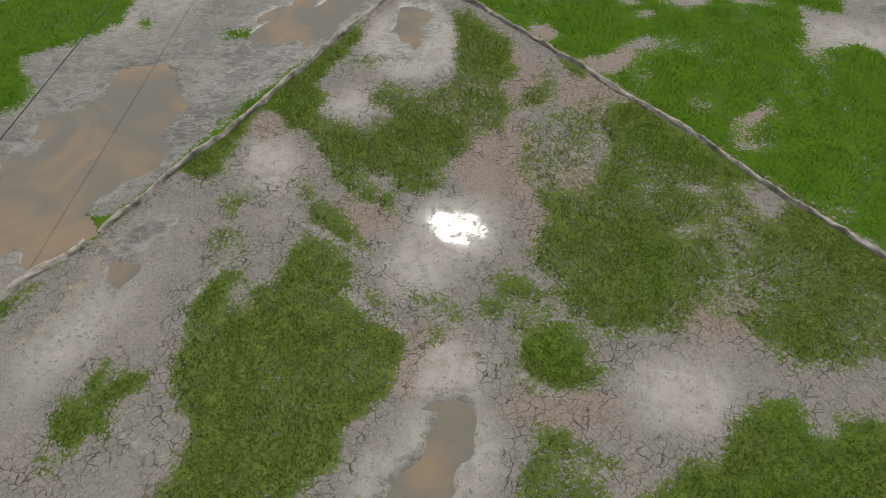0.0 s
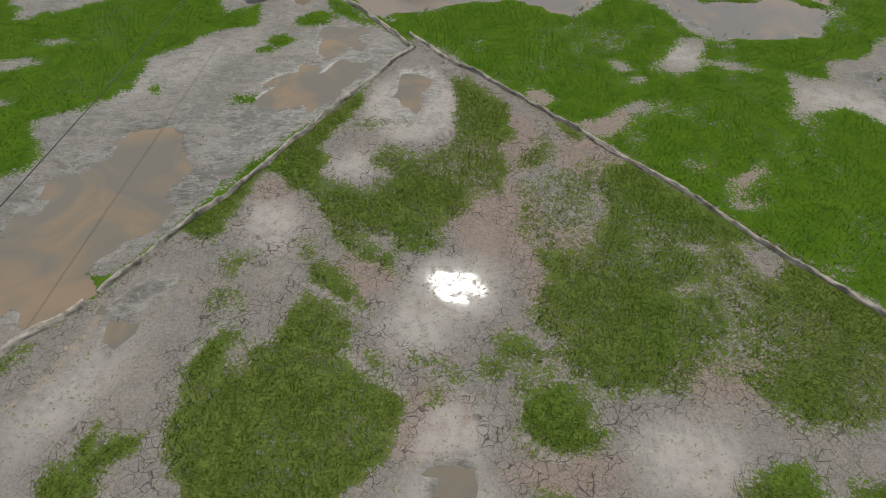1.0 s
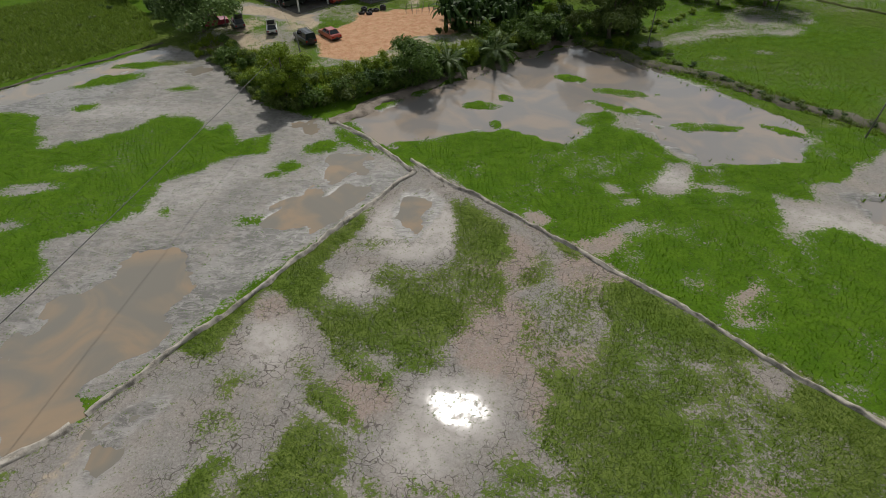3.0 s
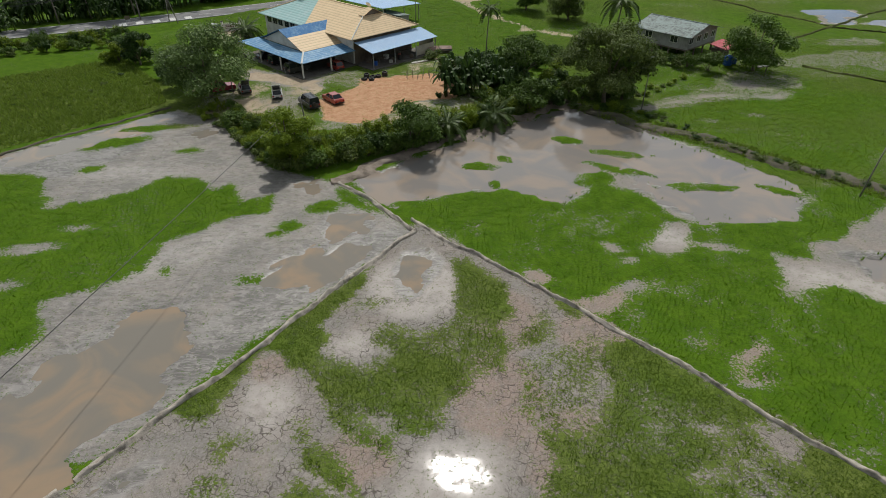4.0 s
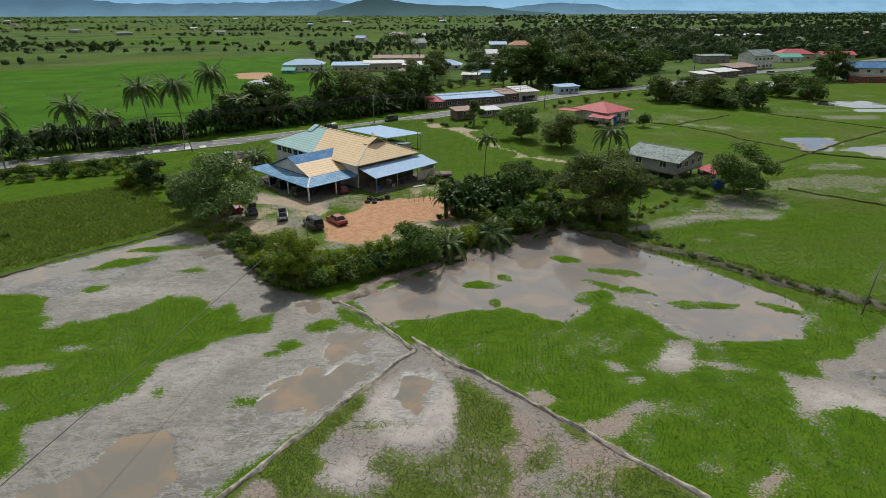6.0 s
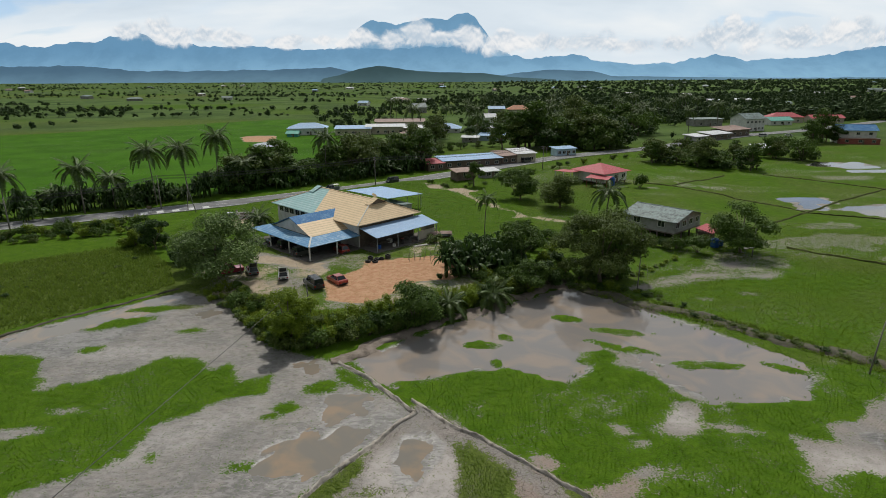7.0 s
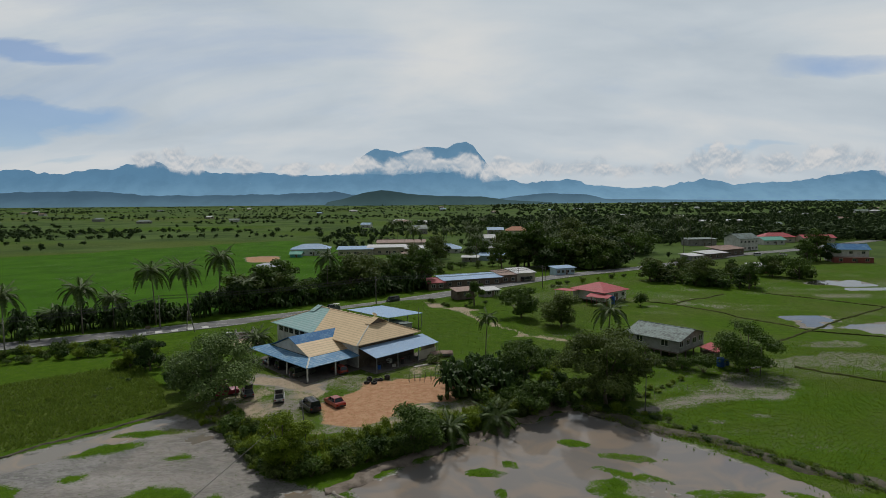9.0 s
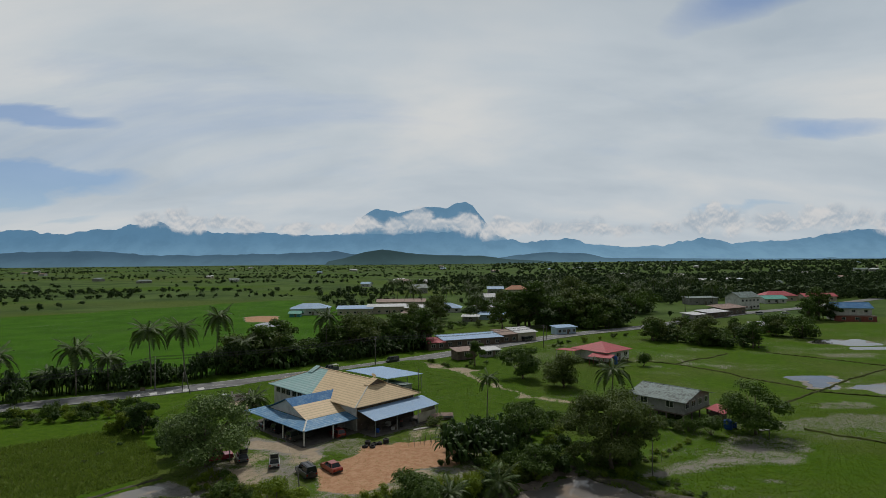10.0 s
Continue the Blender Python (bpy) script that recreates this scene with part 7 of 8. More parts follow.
    for k in range(4):
        bm.faces.new((ri[k], ri[(k + 1) % 4], ri[4 + (k + 1) % 4], ri[4 + k]))
    bm.faces.new(ri[4:])
    bm.faces.new(ri[:4][::-1])
    part("roof", bm, PAINT[color], body)
    for sx, tx in ((c0, t0), (c1, t1), ((c0 + c1) / 2, (t0 + t1) / 2)):
        for s in (-1, 1):
            bm = bmesh.new()
            tube(bm, [(sx, s * wi, belt - 0.02), (tx, s * wt_, top - 0.05)], [0.05, 0.045], 4)
            part("pillar", bm, PAINT[color], body)
    if kind in ("suv",):
        bm = bmesh.new()
        for q in np.linspace(t0 + 0.2, t1 - 0.3, 5):
            tube(bm, [(q, -wt_, top + 0.1), (q, wt_, top + 0.1)], [0.025, 0.025], 4)
        for s in (-1, 1):
            tube(bm, [(t0 + 0.1, s * wt_, top + 0.02), (t0 + 0.2, s * wt_, top + 0.14), (t1 - 0.3, s * wt_, top + 0.14), (t1 - 0.2, s * wt_, top + 0.02)], [0.025] * 4, 4)
        part("roof_rack", bm, RUBBER, body, "black roof rack")
        bm = bmesh.new()
        tube(bm, [(a - 0.18, 0.15, belt - 0.12), (a + 0.02, 0.15, belt - 0.12)], [wr * 0.85, wr * 0.95], 12)
        part("spare_wheel", bm, RUBBER, body)
    if kind == "pickup":
        bm = bmesh.new()
        for s in (-1, 1):
            add_box(bm, a + 0.05, a + 1.65, s * (W / 2 - 0.06) - 0.04, s * (W / 2 - 0.06) + 0.04, belt, belt + 0.14)
        add_box(bm, a + 0.03, a + 0.1, -W / 2 + 0.1, W / 2 - 0.1, belt, belt + 0.14)
        part("bed_sides", bm, PAINT[color], body)
        bm = bmesh.new()
        add_box(bm, a + 0.1, a + 1.6, -W / 2 + 0.1, W / 2 - 0.1, top - 0.02, top + 0.04)
        for px in (a + 0.12, a + 1.58):
            for s in (-1, 1):
                tube(bm, [(px, s * (W / 2 - 0.12), belt), (px, s * (W / 2 - 0.12), top)], [0.03, 0.03], 4)
        part("bed_cover", bm, TRIM, body, "pale canopy over the pickup bed")
    if lift_tail:
        bm = bmesh.new()
        add_box(bm, -0.95, 0.0, -wi + 0.05, wi - 0.05, -0.05, 0.0)
        bm.transform(Matrix.Translation((t0, 0, top)) @ pose(0, 0, 0, 0, lift_tail, 0))
        part("tailgate", bm, PAINT[color], body, "open tailgate")
        bm = bmesh.new()
        add_box(bm, -0.8, -0.12, -wi + 0.18, wi - 0.18, -0.08, -0.052)
        add_box(bm, -0.8, -0.12, -wi + 0.18, wi - 0.18, 0.003, 0.012)
        bm.transform(Matrix.Translation((t0, 0, top)) @ pose(0, 0, 0, 0, lift_tail, 0))
        part("tailgate_glass", bm, CAR_GLASS, body)
    for s in (-1, 1):
        box("headlight", b - 0.12, b + 0.01, s * (W / 2 - 0.3) - 0.17, s * (W / 2 - 0.3) + 0.17, nose - 0.26, nose - 0.1, LAMP_WHITE, body)
        box("tail_lamp", a - 0.012, a + 0.1, s * (W / 2 - 0.18) - 0.12, s * (W / 2 - 0.18) + 0.12, belt - 0.36, belt - 0.14, LAMP_RED, body)
    box("number_plate", a - 0.015, a + 0.02, -0.25, 0.25, low + 0.2, low + 0.32, PLATE, body)
    box("bumper", a - 0.06, a + 0.1, -W / 2 + 0.05, W / 2 - 0.05, low + 0.02, low + 0.18, RUBBER, body)
    box("bumper", b - 0.1, b + 0.05, -W / 2 + 0.05, W / 2 - 0.05, low + 0.02, low + 0.18, RUBBER, body)
    first = None
    for px in (a + L * 0.19, b - L * 0.19):
        for s in (-1, 1):
            if first is None:
                tyre, rim = wheel_mesh(wr, 0.2)
                w = part("wheel", tyre, RUBBER, ob, smooth=False)
                rm = part("rim", rim, RIM, w)
                first = (w.data, rm.data)
            else:
                w = part("wheel", first[0], None, ob)
                part("rim", first[1], None, w)
            w.matrix_basis = pose(px, s * (W / 2 - 0.11), wr)
    return tagged(ob, label, "car")


car(-17.4, 89.9, 128, "sedan", "red", "red saloon car with a black roof parked on the orange dirt")
car(-20.8, 87.8, 125, "suv", "black", "black off-road car with a roof rack parked on the dirt")
car(-32.8, 94.6, 118, "hatch", "grey", "grey hatchback with its boot open parked beside the tree", 70)
car(-26.8, 92.2, 105, "hatch", "white", "pale hatchback with its tailgate open behind the bushes", 75)
car(-36.9, 94.7, 30, "pickup", "crimson", "old red and white pickup parked under the tree")
car(-26.2, 105.4, 46, "suv", "olive", "dark green off-road car parked under the carport")
car(-19.6, 107.0, 128, "hatch", "red", "red hatchback parked under the carport")
car(-30.4, 110.3, 46, "suv", "black", "black off-road car parked under the carport")
car(-33.6, 113.6, 46, "sedan", "black", "black saloon car parked under the carport")


def on_road(px, py, side, heading, kind, color, label):
    p = np.array(ROAD, float)
    k = int(np.argmin(np.hypot(p[:-1, 0] + p[1:, 0] - 2 * px, p[:-1, 1] + p[1:, 1] - 2 * py)))
    a = math.degrees(math.atan2(*(p[k + 1] - p[k])[::-1]))
    car(px - side * math.sin(radians(a)), py + side * math.cos(radians(a)), a + (0 if heading > 0 else 180), kind, color, label, z=ROAD_Z + 0.01)


on_road(-33, 169, 0, -1, "pickup", "grey", "grey pickup with a pale canopy on the road")
on_road(-16, 182, 0, -1, "van", "black", "dark van driving on the road")
on_road(32, 225, 0, 1, "van", "olive", "dark van driving on the road")
car(187, 320, 10, "sedan", "white", "white car parked beside the village road")
car(172, 318, 10, "van", "white", "white van parked beside the village road")


# ---- poles, cables and small things ----
def pole(x, y, high, label, arms=2, name="power_pole", lean=0.0, radius=0.14):
    ob = empty(name, x, y, height(x, y) - 0.05, 28)
    bm = bmesh.new()
    tube(bm, [(0, 0, -0.3), (lean * 0.5, 0, high * 0.5), (lean, 0, high)], [radius * 1.2, radius, radius * 0.75], 7)
    part("shaft", bm, POLE_WOOD, ob, smooth=True)
    for k in range(arms):
        z = high - 0.35 - 0.7 * k
        arm = box("crossarm", lean - 0.06, lean + 0.06, -1.0, 1.0, z - 0.06, z + 0.06, POLE_WOOD, ob)
        for q in (-0.9, -0.3, 0.3, 0.9):
            bm = bmesh.new()
            tube(bm, [(lean, q, z + 0.06), (lean, q, z + 0.13), (lean, q, z + 0.2)], [0.04, 0.05, 0.03], 6)
            part("insulator", bm, TRIM, arm)
    return tagged(ob, label, "power pole")


def cable(points, sag, label, radius=0.02):
    """A hanging cable from point to point."""
    bm = bmesh.new()
    p = []
    for a, b in zip(points, points[1:]):
        for t in np.linspace(0, 1, 15)[:-1] if b is not points[-1] else np.linspace(0, 1, 15):
            p.append(tuple(a[i] * (1 - t) + b[i] * t for i in (0, 1)) + (a[2] * (1 - t) + b[2] * t - sag * 4 * t * (1 - t),))
    tube(bm, p, [radius] * len(p), 4)
    me = bpy.data.meshes.new("cable")
    bm.to_mesh(me)
    bm.free()
    me.materials.append(WIRE)
    return tagged(new("cable", me), label, "cable", "overhead cables")


LINE = [(-117.5, 111.2, 9.0), (-93.1, 121.3, 8.6), (-72, 145.8, 8.8), (-21, 179, 8.6), (36, 211, 8.4)]
for x, y, h in LINE:
    pole(x, y, h, "grey concrete power pole with two crossarms beside the road")
for k in range(2):
    for q in (-0.9, -0.3, 0.3, 0.9):
        dx, dy = q * math.cos(radians(118)), q * math.sin(radians(118))
        cable([(x + dx, y + dy, height(x, y) + h - 0.2 - 0.7 * k) for x, y, h in LINE], 0.8, "thin black overhead power cable along the road")
pole(-62, 143, 7.6, "leaning stay pole beside the road", 0, "stay_pole", -1.6, 0.1)
pole(-64.6, 144.3, 5.0, "short service pole beside the road", 0, "service_pole", 0.3, 0.1)
pole(48.3, 59.5, 6.4, "thin grey wooden pole standing on the pond bank", 0, "wooden_pole", 1.1, 0.09)
pole(-18.9, 76.9, 5.6, "thin grey wooden pole among the bushes", 0, "wooden_pole", -0.5, 0.09)
pole(-34.5, 94, 6.2, "thin grey wooden pole beside the tree", 0, "wooden_pole", 0.0, 0.08)
for spot_xy in ((-6.3, 141.7), (29, 225), (31.1, 88.1), (40, 228), (120, 272), (57.7, 104.3)):
    pole(spot_xy[0], spot_xy[1], 5.5, "plain grey service pole", 0, "service_pole", 0.1, 0.08)
cable([(-19.4, 76.8, 5.5), (-29.4, 6.9, 7.5)], 0.3, "slack black service cable crossing the paddies", 0.03)
cable([(-19.4, 76.8, 5.5), (-27.5, 100.6, 3.0)], 0.4, "slack black service cable to the carport", 0.018)


def old_tyre(x, y, deg, tilt, z=0.0, first=[]):
    if first:
        return copy_thing(first[0], Matrix.Translation((x, y, height(x, y) + 0.2 + z)) @ pose(0, 0, 0, 90 + tilt, 0, deg))
    ob = empty("old_tyre", x, y, height(x, y) + 0.2)
    ob.matrix_basis = Matrix.Translation((x, y, height(x, y) + 0.2 + z)) @ pose(0, 0, 0, 90 + tilt, 0, deg)
    tyre, rim = wheel_mesh(0.52, 0.36)
    rim.free()
    part("rubber", tyre, RUBBER, ob)
    first.append(tagged(ob, "worn black truck tyre lying on the dirt", "tyre", "old tyres in a row"))
    return ob


for k, (x, y) in enumerate(((-13.7, 100.5), (-13.4, 101.8), (-12.4, 100.4), (-12.3, 101.8), (-11.4, 102.1), (-10.3, 102.7))):
    old_tyre(x, y, k * 40, (k % 3) * 6 - 5)
old_tyre(-10.3, 102.7, 10, 0, 0.36)
old_tyre(-13.4, 101.8, 30, 4, 0.34)


def stake(x, y, high, first=[]):
    m = Matrix.Translation((x, y, height(x, y))) @ pose(0, 0, 0, rr.uniform(-6, 6), rr.uniform(-6, 6), rr.uniform(0, 360))
    if first:
        return copy_thing(first[0], m)
    bm = bmesh.new()
    tube(bm, [(0, 0, -0.2), (0, 0, high)], [0.03, 0.022], 5)
    me = bpy.data.meshes.new("stake")
    bm.to_mesh(me)
    bm.free()
    me.materials.append(POLE_WOOD)
    ob = new("garden_stake", me)
    ob.matrix_basis = m
    first.append(tagged(ob, "thin wooden garden stake in bare soil", "stake", "garden stakes"))
    return ob


gx, gy = -3.1, 101.3
for i in range(9):
    for j in range(4):
        stake(gx - 3.2 + i * 0.95 + rr.uniform(-0.15, 0.15), gy - 0.6 + j * 1.1 + rr.uniform(-0.15, 0.15), 1.0)
# fence posts at the field edge
for x, y in ((30.9, 87.6), (34.5, 93.5), (41.4, 97), (46.8, 101.1), (63.4, 106.8)):
    stake(x, y, 1.0)


def plank_pile(x, y, deg, label):
    ob = empty("plank_pile", x, y, height(x, y), deg)
    for k in range(5):
        bm = bmesh.new()
        add_box(bm, -1.8 + 0.1 * k, 1.7 - 0.08 * k, -0.5 + 0.2 * k, -0.32 + 0.2 * k, 0.02 + 0.05 * (k % 2), 0.08 + 0.05 * (k % 2))
        part("plank", bm, TRIM if k % 2 else WALL_WOOD, ob)
    return tagged(ob, label, "planks")


plank_pile(34.9, 110.3, -25, "pale weathered boards lying on the grass")
plank_pile(60.2, 109.9, 20, "pale boards lying in the shade of the tree")
plank_pile(-4.5, 111.1, 30, "loose boards beside the lean-to")


# ---- clutter round the house and the road ----
def drum(x, y, high, radius, material, label):
    ob = empty("drum", x, y, height(x, y) + 0.1)
    bm = bmesh.new()
    tube(bm, [(0, 0, 0), (0, 0, high * 0.33), (0, 0, high * 0.35), (0, 0, high * 0.66), (0, 0, high * 0.68), (0, 0, high)], [radius, radius, radius * 1.05, radius * 1.05, radius, radius], 12)
    part("shell", bm, material, ob)
    bm = bmesh.new()
    tube(bm, [(0, 0, high), (0, 0, high + 0.03)], [radius * 0.92, radius * 0.9], 12)
    part("lid", bm, RUBBER, ob)
    return tagged(ob, label, "drum")


def table(x, y, deg, label):
    ob = empty("work_table", x, y, height(x, y) + 0.1, deg)
    box("tabletop", -0.9, 0.9, -0.4, 0.4, 0.7, 0.75, WALL_WOOD, ob)
    for sx in (-0.82, 0.82):
        for sy in (-0.33, 0.33):
            box("leg", sx - 0.04, sx + 0.04, sy - 0.04, sy + 0.04, 0.0, 0.7, WALL_WOOD, ob)
    return tagged(ob, label, "table")


def crate(x, y, deg, size, material, label):
    ob = empty("crate", x, y, height(x, y) + 0.1, deg)
    for k in range(3):
        for sy in (-1, 1):
            box("slat", -size / 2, size / 2, sy * size / 2 - 0.02, sy * size / 2 + 0.02, 0.04 + k * size * 0.3, 0.04 + k * size * 0.3 + size * 0.2, material, ob)
        for sx in (-1, 1):
            box("slat", sx * size / 2 - 0.02, sx * size / 2 + 0.02, -size / 2 + 0.03, size / 2 - 0.03, 0.04 + k * size * 0.3, 0.04 + k * size * 0.3 + size * 0.2, material, ob)
    box("base", -size / 2, size / 2, -size / 2, size / 2, 0.0, 0.035, material, ob)
    return tagged(ob, label, "crate")


def yard(u, v):
    """A place in the house's own frame: u back along its long side, v along the yard side."""
    a = radians(135.5)
    return -16.5 + u * math.cos(a) + v * math.sin(a), 108.2 + u * math.sin(a) - v * math.cos(a)


drum(*yard(-2.6, 3.2), 0.9, 0.3, PLASTIC_BLUE, "blue plastic drum under the lean-to")
drum(*yard(-3.2, 8.6), 0.9, 0.3, RUBBER, "black oil drum under the lean-to")
drum(*yard(-2.2, 9.4), 0.9, 0.3, WALL_RED, "rusty red oil drum under the lean-to")
table(*yard(-1.6, 5.4), 45, "rough timber work table under the lean-to")
table(*yard(-1.4, 11.0), 45, "rough timber work table under the lean-to")
for k, (u, v) in enumerate(((-3.4, 6.2), (-3.0, 7.2), (-0.6, 7.4), (-3.6, 11.2), (-2.6, 14.6), (-0.4, 3.4))):
    crate(*yard(u, v), k * 31, 0.55 + 0.15 * (k % 3), WALL_WOOD if k % 2 else TRIM, "open slatted crate under the lean-to")
plank_pile(*yard(-5.4, 15.6), 80, "loose boards leaning about beside the lean-to")
plank_pile(*yard(-5.0, 17.2), 30, "loose boards beside the lean-to")


def sheet_stack(x, y, deg, label):
    ob = empty("sheet_stack", x, y, height(x, y), deg)
    for k in range(4):
        slab("sheet", [(-1.4 + 0.1 * k, -0.6, 0.5 + 0.12 * k), (1.3 - 0.05 * k, -0.5, 0.45 + 0.12 * k), (1.2, 0.6 - 0.1 * k, 0.95 + 0.1 * k), (-1.3, 0.55, 1.0 + 0.1 * k)], ROOF_RUST if k % 2 else ROOF_ZINC, ob, 0.03)
    box("trestle", -1.0, 1.0, -0.1, 0.1, 0.0, 0.42, WALL_WOOD, ob)
    return tagged(ob, label, "metal sheets")


sheet_stack(*yard(-4.6, 16.4), 50, "tilted stack of rusty roofing sheets on a trestle")
sheet_stack(*yard(-5.8, 18.4), 10, "tilted stack of rusty roofing sheets on a trestle")
car(-50.9, 135.1, 150, "sedan", "white", "white saloon car parked at the gate")


def gate_wall(x, y, deg):
    ob = empty("gate_wall", x, y, height(x, y), deg)
    for k in (-1, 1):
        box("pier", k * 1.9 - 0.2, k * 1.9 + 0.2, -0.2, 0.2, -0.2, 2.0, WALL_WHITE, ob)
        box("pier_cap", k * 1.9 - 0.26, k * 1.9 + 0.26, -0.26, 0.26, 2.0, 2.1, CONCRETE, ob)
    box("panel", -1.7, 1.7, -0.08, 0.08, -0.2, 1.5, WALL_WHITE, ob)
    for k in range(3):
        box("dark_bar", -1.2, 0.9 - 0.3 * k, -0.1, -0.083, 1.15 - 0.32 * k, 1.3 - 0.32 * k, WALL_WOOD, ob)
    return tagged(ob, "low white gate wall with a lettered panel", "wall")


gate_wall(-47, 135, 8)


def road_sign(x, y, deg):
    ob = empty("road_sign", x, y, height(x, y), deg)
    for k in (-0.35, 0.35):
        bm = bmesh.new()
        tube(bm, [(k, 0, -0.2), (k, 0, 2.1)], [0.04, 0.04], 6)
        part("post", bm, STEEL, ob)
    box("board", -0.55, 0.55, -0.05, -0.02, 1.3, 2.1, WALL_WOOD, ob, "dark back of a sign board")
    return tagged(ob, "small road sign on two steel posts", "sign")


road_sign(-72.4, 140.5, 28)
crate(-10.6, 77.2, 20, 0.5, TRIM, "white box thrown among the bushes")
crate(-12, 77.6, 60, 0.4, TRIM, "white box thrown among the bushes")


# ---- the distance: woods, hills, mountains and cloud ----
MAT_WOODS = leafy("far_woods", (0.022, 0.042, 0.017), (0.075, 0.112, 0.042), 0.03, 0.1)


def woods(name, spots, per, label, seed):
    """Many distant trees, each three leafy lobes; spots holds x, y, height, width."""
    q = np.random.RandomState(seed)
    s = np.array(spots)
    n = len(s)
    off = unit(q, n * 3).reshape(n, 3, 3) * q.uniform(0.15, 0.5, (n, 3, 1))
    off[:, 0] *= 0.3
    size = q.uniform(0.5, 0.85, (n, 3))
    tall = q.uniform(0.75, 1.2, n)
    t, lobe = np.repeat(np.arange(n), per), np.tile(np.arange(per) % 3, n)
    u = unit(q, n * per)
    w, h = s[:, 3] / 2, s[:, 2] * tall
    c = np.stack([s[:, None, 0] + off[:, :, 0] * w[:, None], s[:, None, 1] + off[:, :, 1] * w[:, None], h[:, None] * (0.44 + 0.42 * off[:, :, 2])], -1)
    rad = (0.45 + 0.65 * q.rand(n * per)) * size[t, lobe]
    at = c[t, lobe] + u * rad[:, None] * np.stack([w[t], w[t], h[t] * 0.42], -1)
    v, f = leaf_quads(q, at, u, 0.8, 0.5)
    scale = np.repeat((s[t, 3] / 9.0 * (40 / per) ** 0.5).clip(0.5, 2.2) * q.uniform(0.6, 1.3, n * per), 4)[:, None]
    mid = np.repeat(at, 4, 0)
    v = mid + (v - mid) * scale
    lobes = [(*c[i, k], w[i] * size[i, k], h[i] * 0.42 / w[i]) for i in range(n) for k in range(3)]
    cv, cf = cores(lobes, 0.62, 2)
    v, f = np.concatenate([v, cv]), np.concatenate([f, cf + len(v)])
    v[:, 2] = np.maximum(v[:, 2], 0.1)
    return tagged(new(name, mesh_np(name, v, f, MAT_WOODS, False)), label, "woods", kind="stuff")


q = np.random.RandomState(21)
built = np.array([(v[0], v[1], max(v[3], v[4]) * 0.5 + 3) for v in VILLAGE])
near, far = [], []
BELT_V = [(-88, 412), (-39, 279), (-6, 265), (31, 276), (86, 283), (102, 273), (166, 344), (222, 366), (339, 457), (383, 414), (718, 685), (737, 1004), (375, 1270), (95, 1332), (-51, 644), (-109, 513)]
for x, y, u in zip(q.uniform(-120, 620, 9000), q.uniform(255, 900, 9000), q.rand(9000)):
    if y > x * 0.25 + 230 and abs(x) < 0.8 * y + 20:
        d = inside(np.array([x]), np.array([y]), BELT_V, 1.0)[0]
        g = fbm(np.array([x / 60]), np.array([y / 60]), 3, 3)[0]
        if d > 0 and g > -0.28 and not ((np.abs(x * built[:, 1] / y - built[:, 0]) < built[:, 2] + 2) & (y < built[:, 1] + built[:, 2]) & (y > built[:, 1] - 75)).any() \
                and near_line(np.array([x]), np.array([y]), ROAD)[0] > 9 and u < 0.5:
            h = q.uniform(5.5, 12)
            (near if y < 480 else far).append((x, y, h, h * q.uniform(0.6, 0.95)))
for u, k in zip(q.rand(16000), q.uniform(-0.8, 0.8, 16000)):
    y = 420 + 2500 * u ** 1.5
    x = k * y
    if inside(np.array([x]), np.array([y]), MEADOW, 1.0)[0] < 0:
        wooded = np.clip((k - 0.02) * 5, 0, 1)
        g = fbm(np.array([x / 260]), np.array([y / 55]), 5, 3)[0] + 0.55 * wooded
        line = abs(fbm(np.array([x / 900]), np.array([y / 150]), 2, 2)[0]) < (0.05 if y < 900 else 0.10)
        if (g > 0.60 or line or q.rand() < 0.006) and not ((np.abs(x * built[:, 1] / y - built[:, 0]) < built[:, 2] + 2) & (y < built[:, 1] + built[:, 2]) & (y > built[:, 1] - 60)).any():
            h = q.uniform(3.5, 8.5) * (1.5 if wooded > 0.3 else 1.0)
            far.append((x, y, h, h * q.uniform(0.8, 1.5)))
for x, y in ((-267, 373), (-266, 385), (-264, 401), (-327, 447), (-322, 475)):
    far.append((x, y, 8, 7))
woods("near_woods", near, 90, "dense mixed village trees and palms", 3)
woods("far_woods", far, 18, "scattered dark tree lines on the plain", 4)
PALM_FAR = PALMS[0]
for k in range(40):
    y = q.uniform(270, 520)
    x = q.uniform(-0.1, 0.6) * y
    if near_line(np.array([x]), np.array([y]), ROAD)[0] > 12 and inside(np.array([x]), np.array([y]), BELT_V, 1.0)[0] > 0:
        again(PALM_FAR, x, y, q.uniform(0.8, 1.1), q.uniform(0, 360))


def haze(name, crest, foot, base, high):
    """Far land whose blue haze is painted in as emission, thickening towards the plain."""
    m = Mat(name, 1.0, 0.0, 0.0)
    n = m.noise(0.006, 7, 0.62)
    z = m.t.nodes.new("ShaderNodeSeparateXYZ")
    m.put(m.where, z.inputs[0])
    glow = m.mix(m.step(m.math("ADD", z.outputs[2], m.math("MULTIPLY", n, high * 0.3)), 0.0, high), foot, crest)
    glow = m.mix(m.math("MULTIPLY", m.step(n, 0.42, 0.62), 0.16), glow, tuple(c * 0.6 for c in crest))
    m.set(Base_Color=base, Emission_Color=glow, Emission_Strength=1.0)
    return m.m


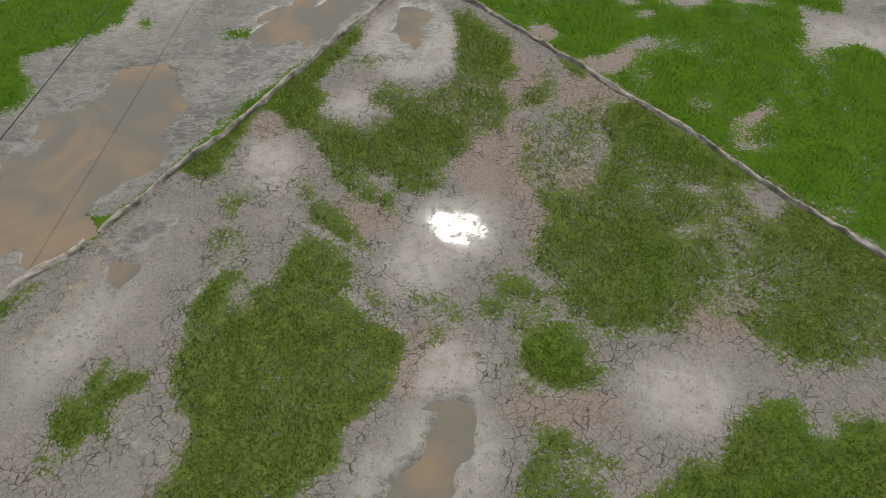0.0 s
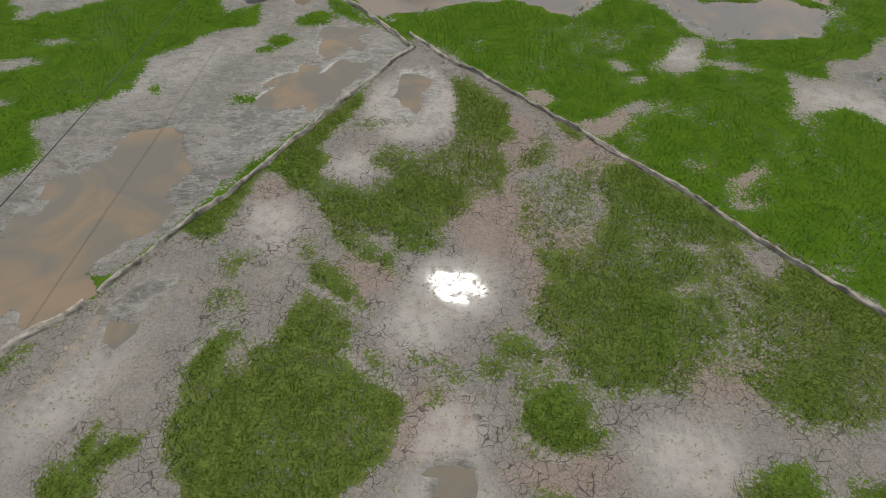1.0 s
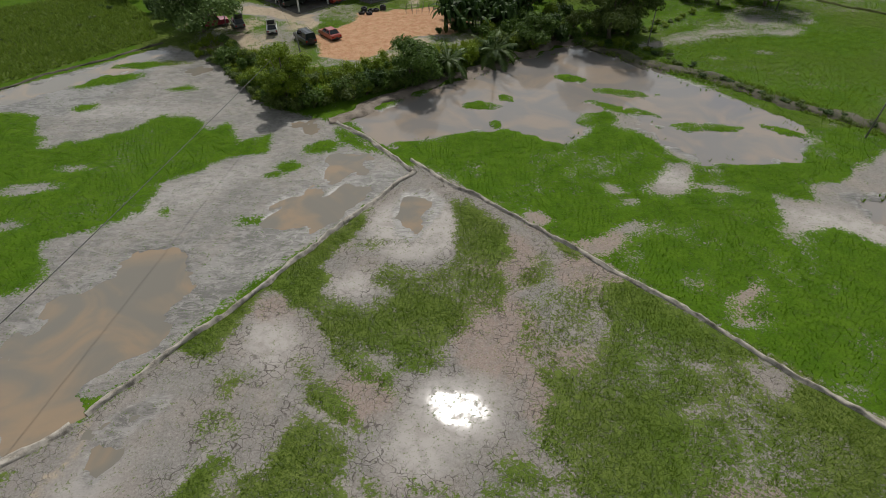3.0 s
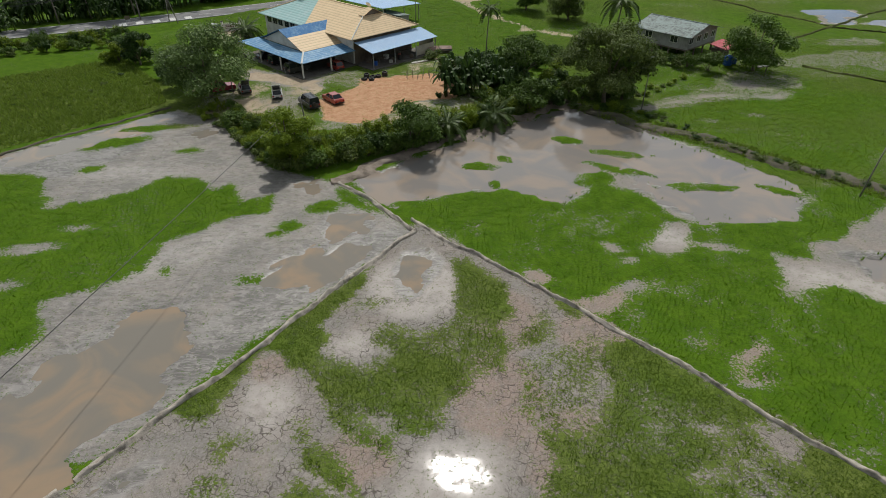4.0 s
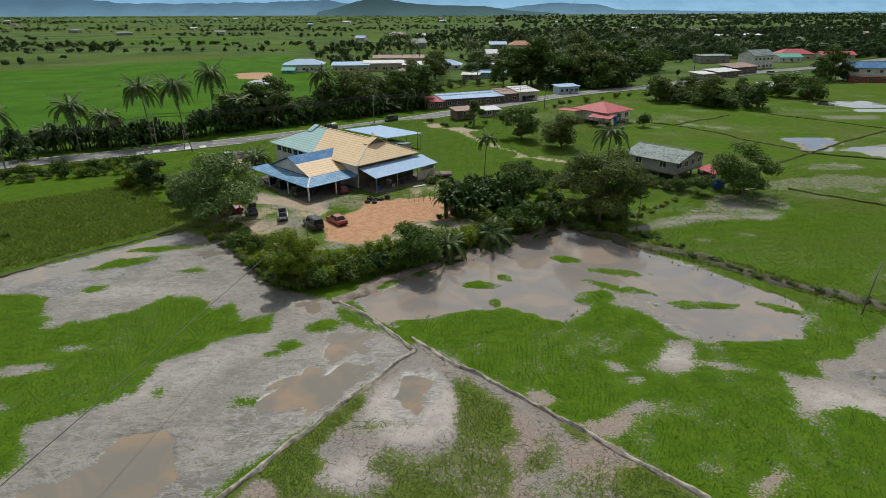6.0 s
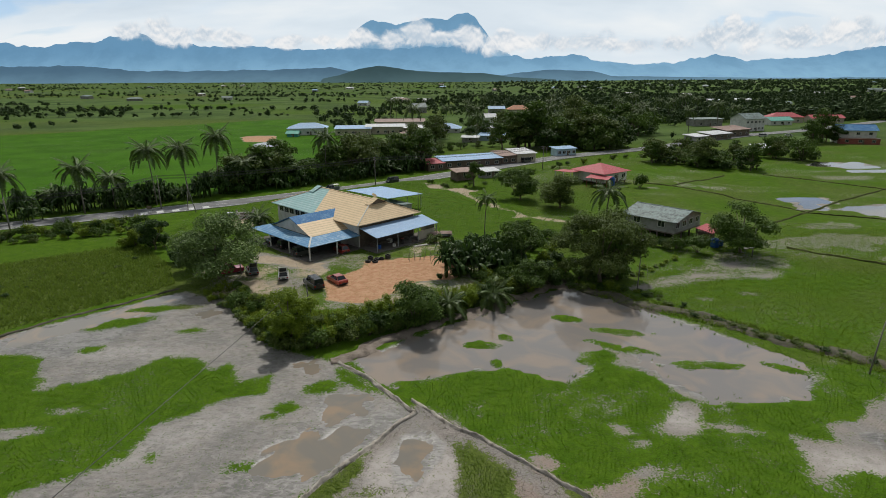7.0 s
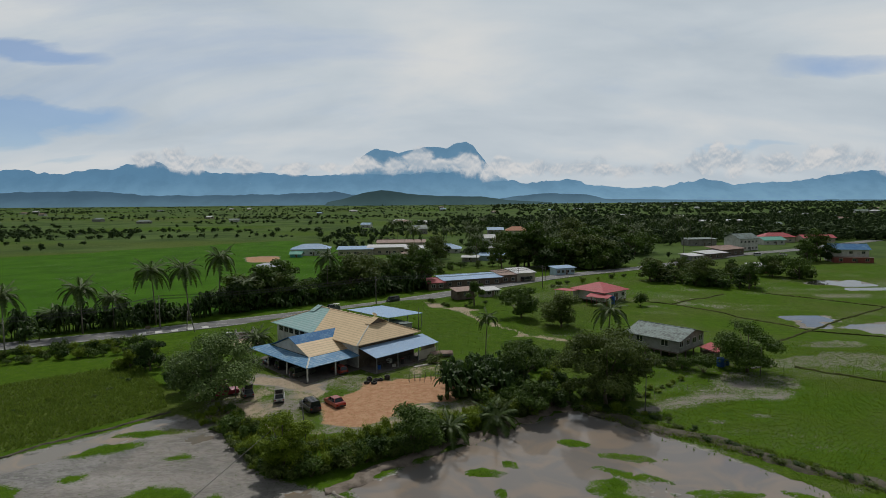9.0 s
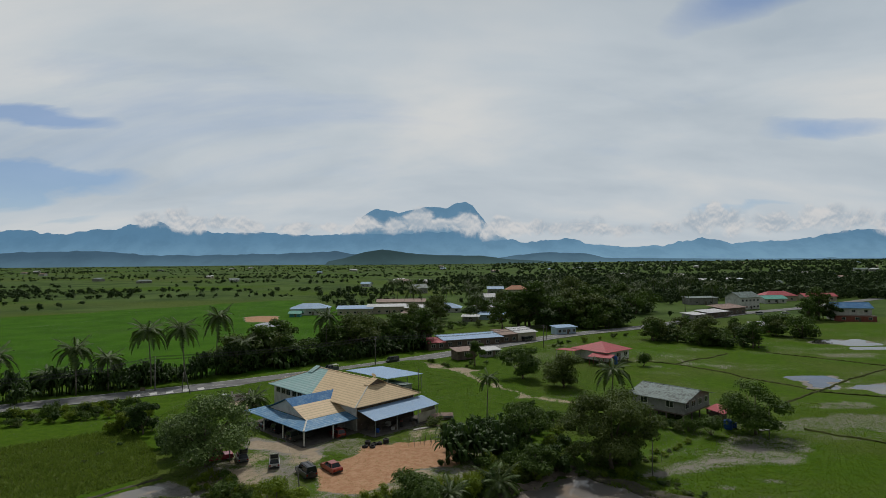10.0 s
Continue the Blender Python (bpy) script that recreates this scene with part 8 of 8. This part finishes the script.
def range_of_hills(name, y, crest, depth, material, label, seed, rough=14.0, foot=-15.0):
    """A mountain range: a crest line through a few heights, broken by gullies, falling to the plain in front."""
    c = np.array(crest, float)
    x = np.arange(c[0, 0], c[-1, 0], 14.0)
    z = np.interp(x, c[:, 0], c[:, 1])
    z = z + rough * (fbm(x / 110 + seed, x * 0 + seed * 3.1, seed % 8, 4) + 0.5 * fbm(x / 31 + seed, x * 0 + seed, (seed + 3) % 8, 2)) * np.clip((z - foot) / 150, 0.15, 1)
    rows = []
    for k, t in enumerate(np.linspace(0, 1, 12)):
        gully = rough * 1.6 * t * (1 - t) * 4 * fbm(x / 70 + seed, x * 0 + t * 3 + seed, (seed + 2) % 8, 4)
        rows.append(np.stack([x, y - depth * t + gully * 2, foot + (z - foot) * (1 - t) ** 1.15 + gully], -1))
    v = np.stack(rows, 1)
    i = np.arange(v.shape[0] * 12).reshape(-1, 12)
    f = np.stack([i[:-1, :-1], i[:-1, 1:], i[1:, 1:], i[1:, :-1]], -1).reshape(-1, 4)
    return tagged(new(name, mesh_np(name, v.reshape(-1, 3), f, material)), label, "mountains", kind="structure")


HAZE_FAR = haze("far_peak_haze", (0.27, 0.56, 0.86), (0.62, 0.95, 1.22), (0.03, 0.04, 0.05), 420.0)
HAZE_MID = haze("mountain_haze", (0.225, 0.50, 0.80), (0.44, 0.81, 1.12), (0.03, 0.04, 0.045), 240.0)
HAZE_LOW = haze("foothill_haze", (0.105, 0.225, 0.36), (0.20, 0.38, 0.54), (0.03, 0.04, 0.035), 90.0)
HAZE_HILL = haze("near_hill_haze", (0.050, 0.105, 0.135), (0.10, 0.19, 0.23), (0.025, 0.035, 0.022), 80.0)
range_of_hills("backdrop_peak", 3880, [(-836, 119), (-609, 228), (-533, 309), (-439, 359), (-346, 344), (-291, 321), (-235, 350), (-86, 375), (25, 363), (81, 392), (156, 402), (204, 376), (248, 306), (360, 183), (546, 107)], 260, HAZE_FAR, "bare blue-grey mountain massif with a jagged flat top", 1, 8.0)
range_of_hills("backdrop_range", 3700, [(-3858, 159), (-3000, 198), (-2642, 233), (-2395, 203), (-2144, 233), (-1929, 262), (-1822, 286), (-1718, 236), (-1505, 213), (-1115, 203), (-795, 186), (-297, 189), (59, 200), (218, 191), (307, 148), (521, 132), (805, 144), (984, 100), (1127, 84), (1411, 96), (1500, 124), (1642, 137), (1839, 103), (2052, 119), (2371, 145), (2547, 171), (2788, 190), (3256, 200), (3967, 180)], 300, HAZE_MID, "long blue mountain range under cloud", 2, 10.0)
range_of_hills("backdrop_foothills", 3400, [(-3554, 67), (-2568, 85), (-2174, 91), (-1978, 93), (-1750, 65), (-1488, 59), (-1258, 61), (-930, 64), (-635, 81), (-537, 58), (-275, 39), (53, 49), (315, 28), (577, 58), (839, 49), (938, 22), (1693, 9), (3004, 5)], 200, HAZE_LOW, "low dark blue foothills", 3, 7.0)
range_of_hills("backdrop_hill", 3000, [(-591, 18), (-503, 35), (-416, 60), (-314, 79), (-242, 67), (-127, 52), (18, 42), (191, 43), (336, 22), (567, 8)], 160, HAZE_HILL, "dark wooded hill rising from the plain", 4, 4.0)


def cloud_material():
    m = Mat("cumulus", 1.0, 0.0, 0.0)
    higher = m.t.nodes.new("ShaderNodeMapping")
    m.put(m.where, higher.inputs["Vector"])
    higher.inputs["Location"].default_value = (0, 0, 16)
    big, above = m.noise(0.0068, 9, 0.57, 0.25), m.noise(0.0068, 9, 0.57, 0.25, where=higher.outputs[0])
    a = m.step(m.math("ADD", m.attr("dense"), m.math("MULTIPLY", m.math("SUBTRACT", big, 0.5), 3.4)), -0.05, 0.75)
    # relief light from above, painted into the glow: pale tops, grey undersides
    lit = m.math("ADD", m.math("MULTIPLY", m.math("SUBTRACT", big, above), 2.0), m.math("MULTIPLY", m.noise(0.004, 3), 0.5))
    col = m.mix(m.step(lit, 0.02, 0.50), (0.60, 0.70, 0.80), (1.0, 1.0, 1.0))
    em = m.t.nodes.new("ShaderNodeEmission")
    m.put(col, em.inputs[0])
    em.inputs[1].default_value = 1.6
    clear = m.t.nodes.new("ShaderNodeBsdfTransparent")
    mx = m.t.nodes.new("ShaderNodeMixShader")
    m.put(m.math("MULTIPLY", a, 0.95), mx.inputs[0])
    m.t.links.new(clear.outputs[0], mx.inputs[1])
    m.t.links.new(em.outputs[0], mx.inputs[2])
    m.t.links.new(mx.outputs[0], m.t.nodes["Material Output"].inputs[0])
    return m.m


def cloud_bank(y, lumps, label, amp):
    """Cumulus far off: a backdrop in which cloud thickens round a few lumps (x, z, half width, half height)."""
    x, z = np.meshgrid(np.arange(-3300, 3301, 30.0), np.arange(20, 620, 12.0), indexing="ij")
    d = np.full(x.shape, -2.0)
    for cx, cz, a, b in lumps:
        d = np.maximum(d, 1.3 * (1 - np.sqrt(((x - cx) / a) ** 2 + ((z - cz) / b) ** 2)))
    v = np.stack([x, y + 30 * fbm(x / 300, z / 300, 2, 2), z], -1)
    i = np.arange(x.size).reshape(x.shape)
    f = np.stack([i[:-1, :-1], i[1:, :-1], i[1:, 1:], i[:-1, 1:]], -1).reshape(-1, 4)
    me = mesh_np("backdrop_cloud", v.reshape(-1, 3), f, MAT_CLOUD)
    me.attributes.new("dense", "FLOAT", "POINT").data.foreach_set("value", d.astype(np.float32).ravel())
    ob = tagged(new("backdrop_cloud", me), label, "clouds", kind="structure")
    ob.visible_shadow = False
    return ob


MAT_CLOUD = cloud_material()
lumps = []
for (x, z), (a, b) in zip([(-1834, 285), (-1642, 307), (-1575, 258), (-1366, 263), (-1193, 238), (-916, 225), (-707, 230), (-568, 215), (-463, 249), (-290, 240), (-151, 263), (-12, 238), (162, 243), (370, 221), (614, 212), (892, 213), (1135, 194), (1378, 199), (1569, 231), (1681, 306), (1759, 237), (2073, 220), (2314, 259), (2417, 279), (2592, 243), (2837, 220)],
                          [(110, 50), (90, 70), (180, 60), (170, 55), (120, 40), (170, 40), (150, 40), (120, 40), (110, 60), (110, 60), (140, 70), (150, 60), (130, 70), (200, 70), (220, 60), (180, 70), (170, 50), (160, 70), (140, 80), (60, 90), (150, 80), (200, 70), (150, 90), (120, 90), (200, 80), (300, 80)]):
    lumps.append((x, z, a, b))
cloud_bank(3620, lumps, "white cumulus cloud lying along the mountains", 1.0)
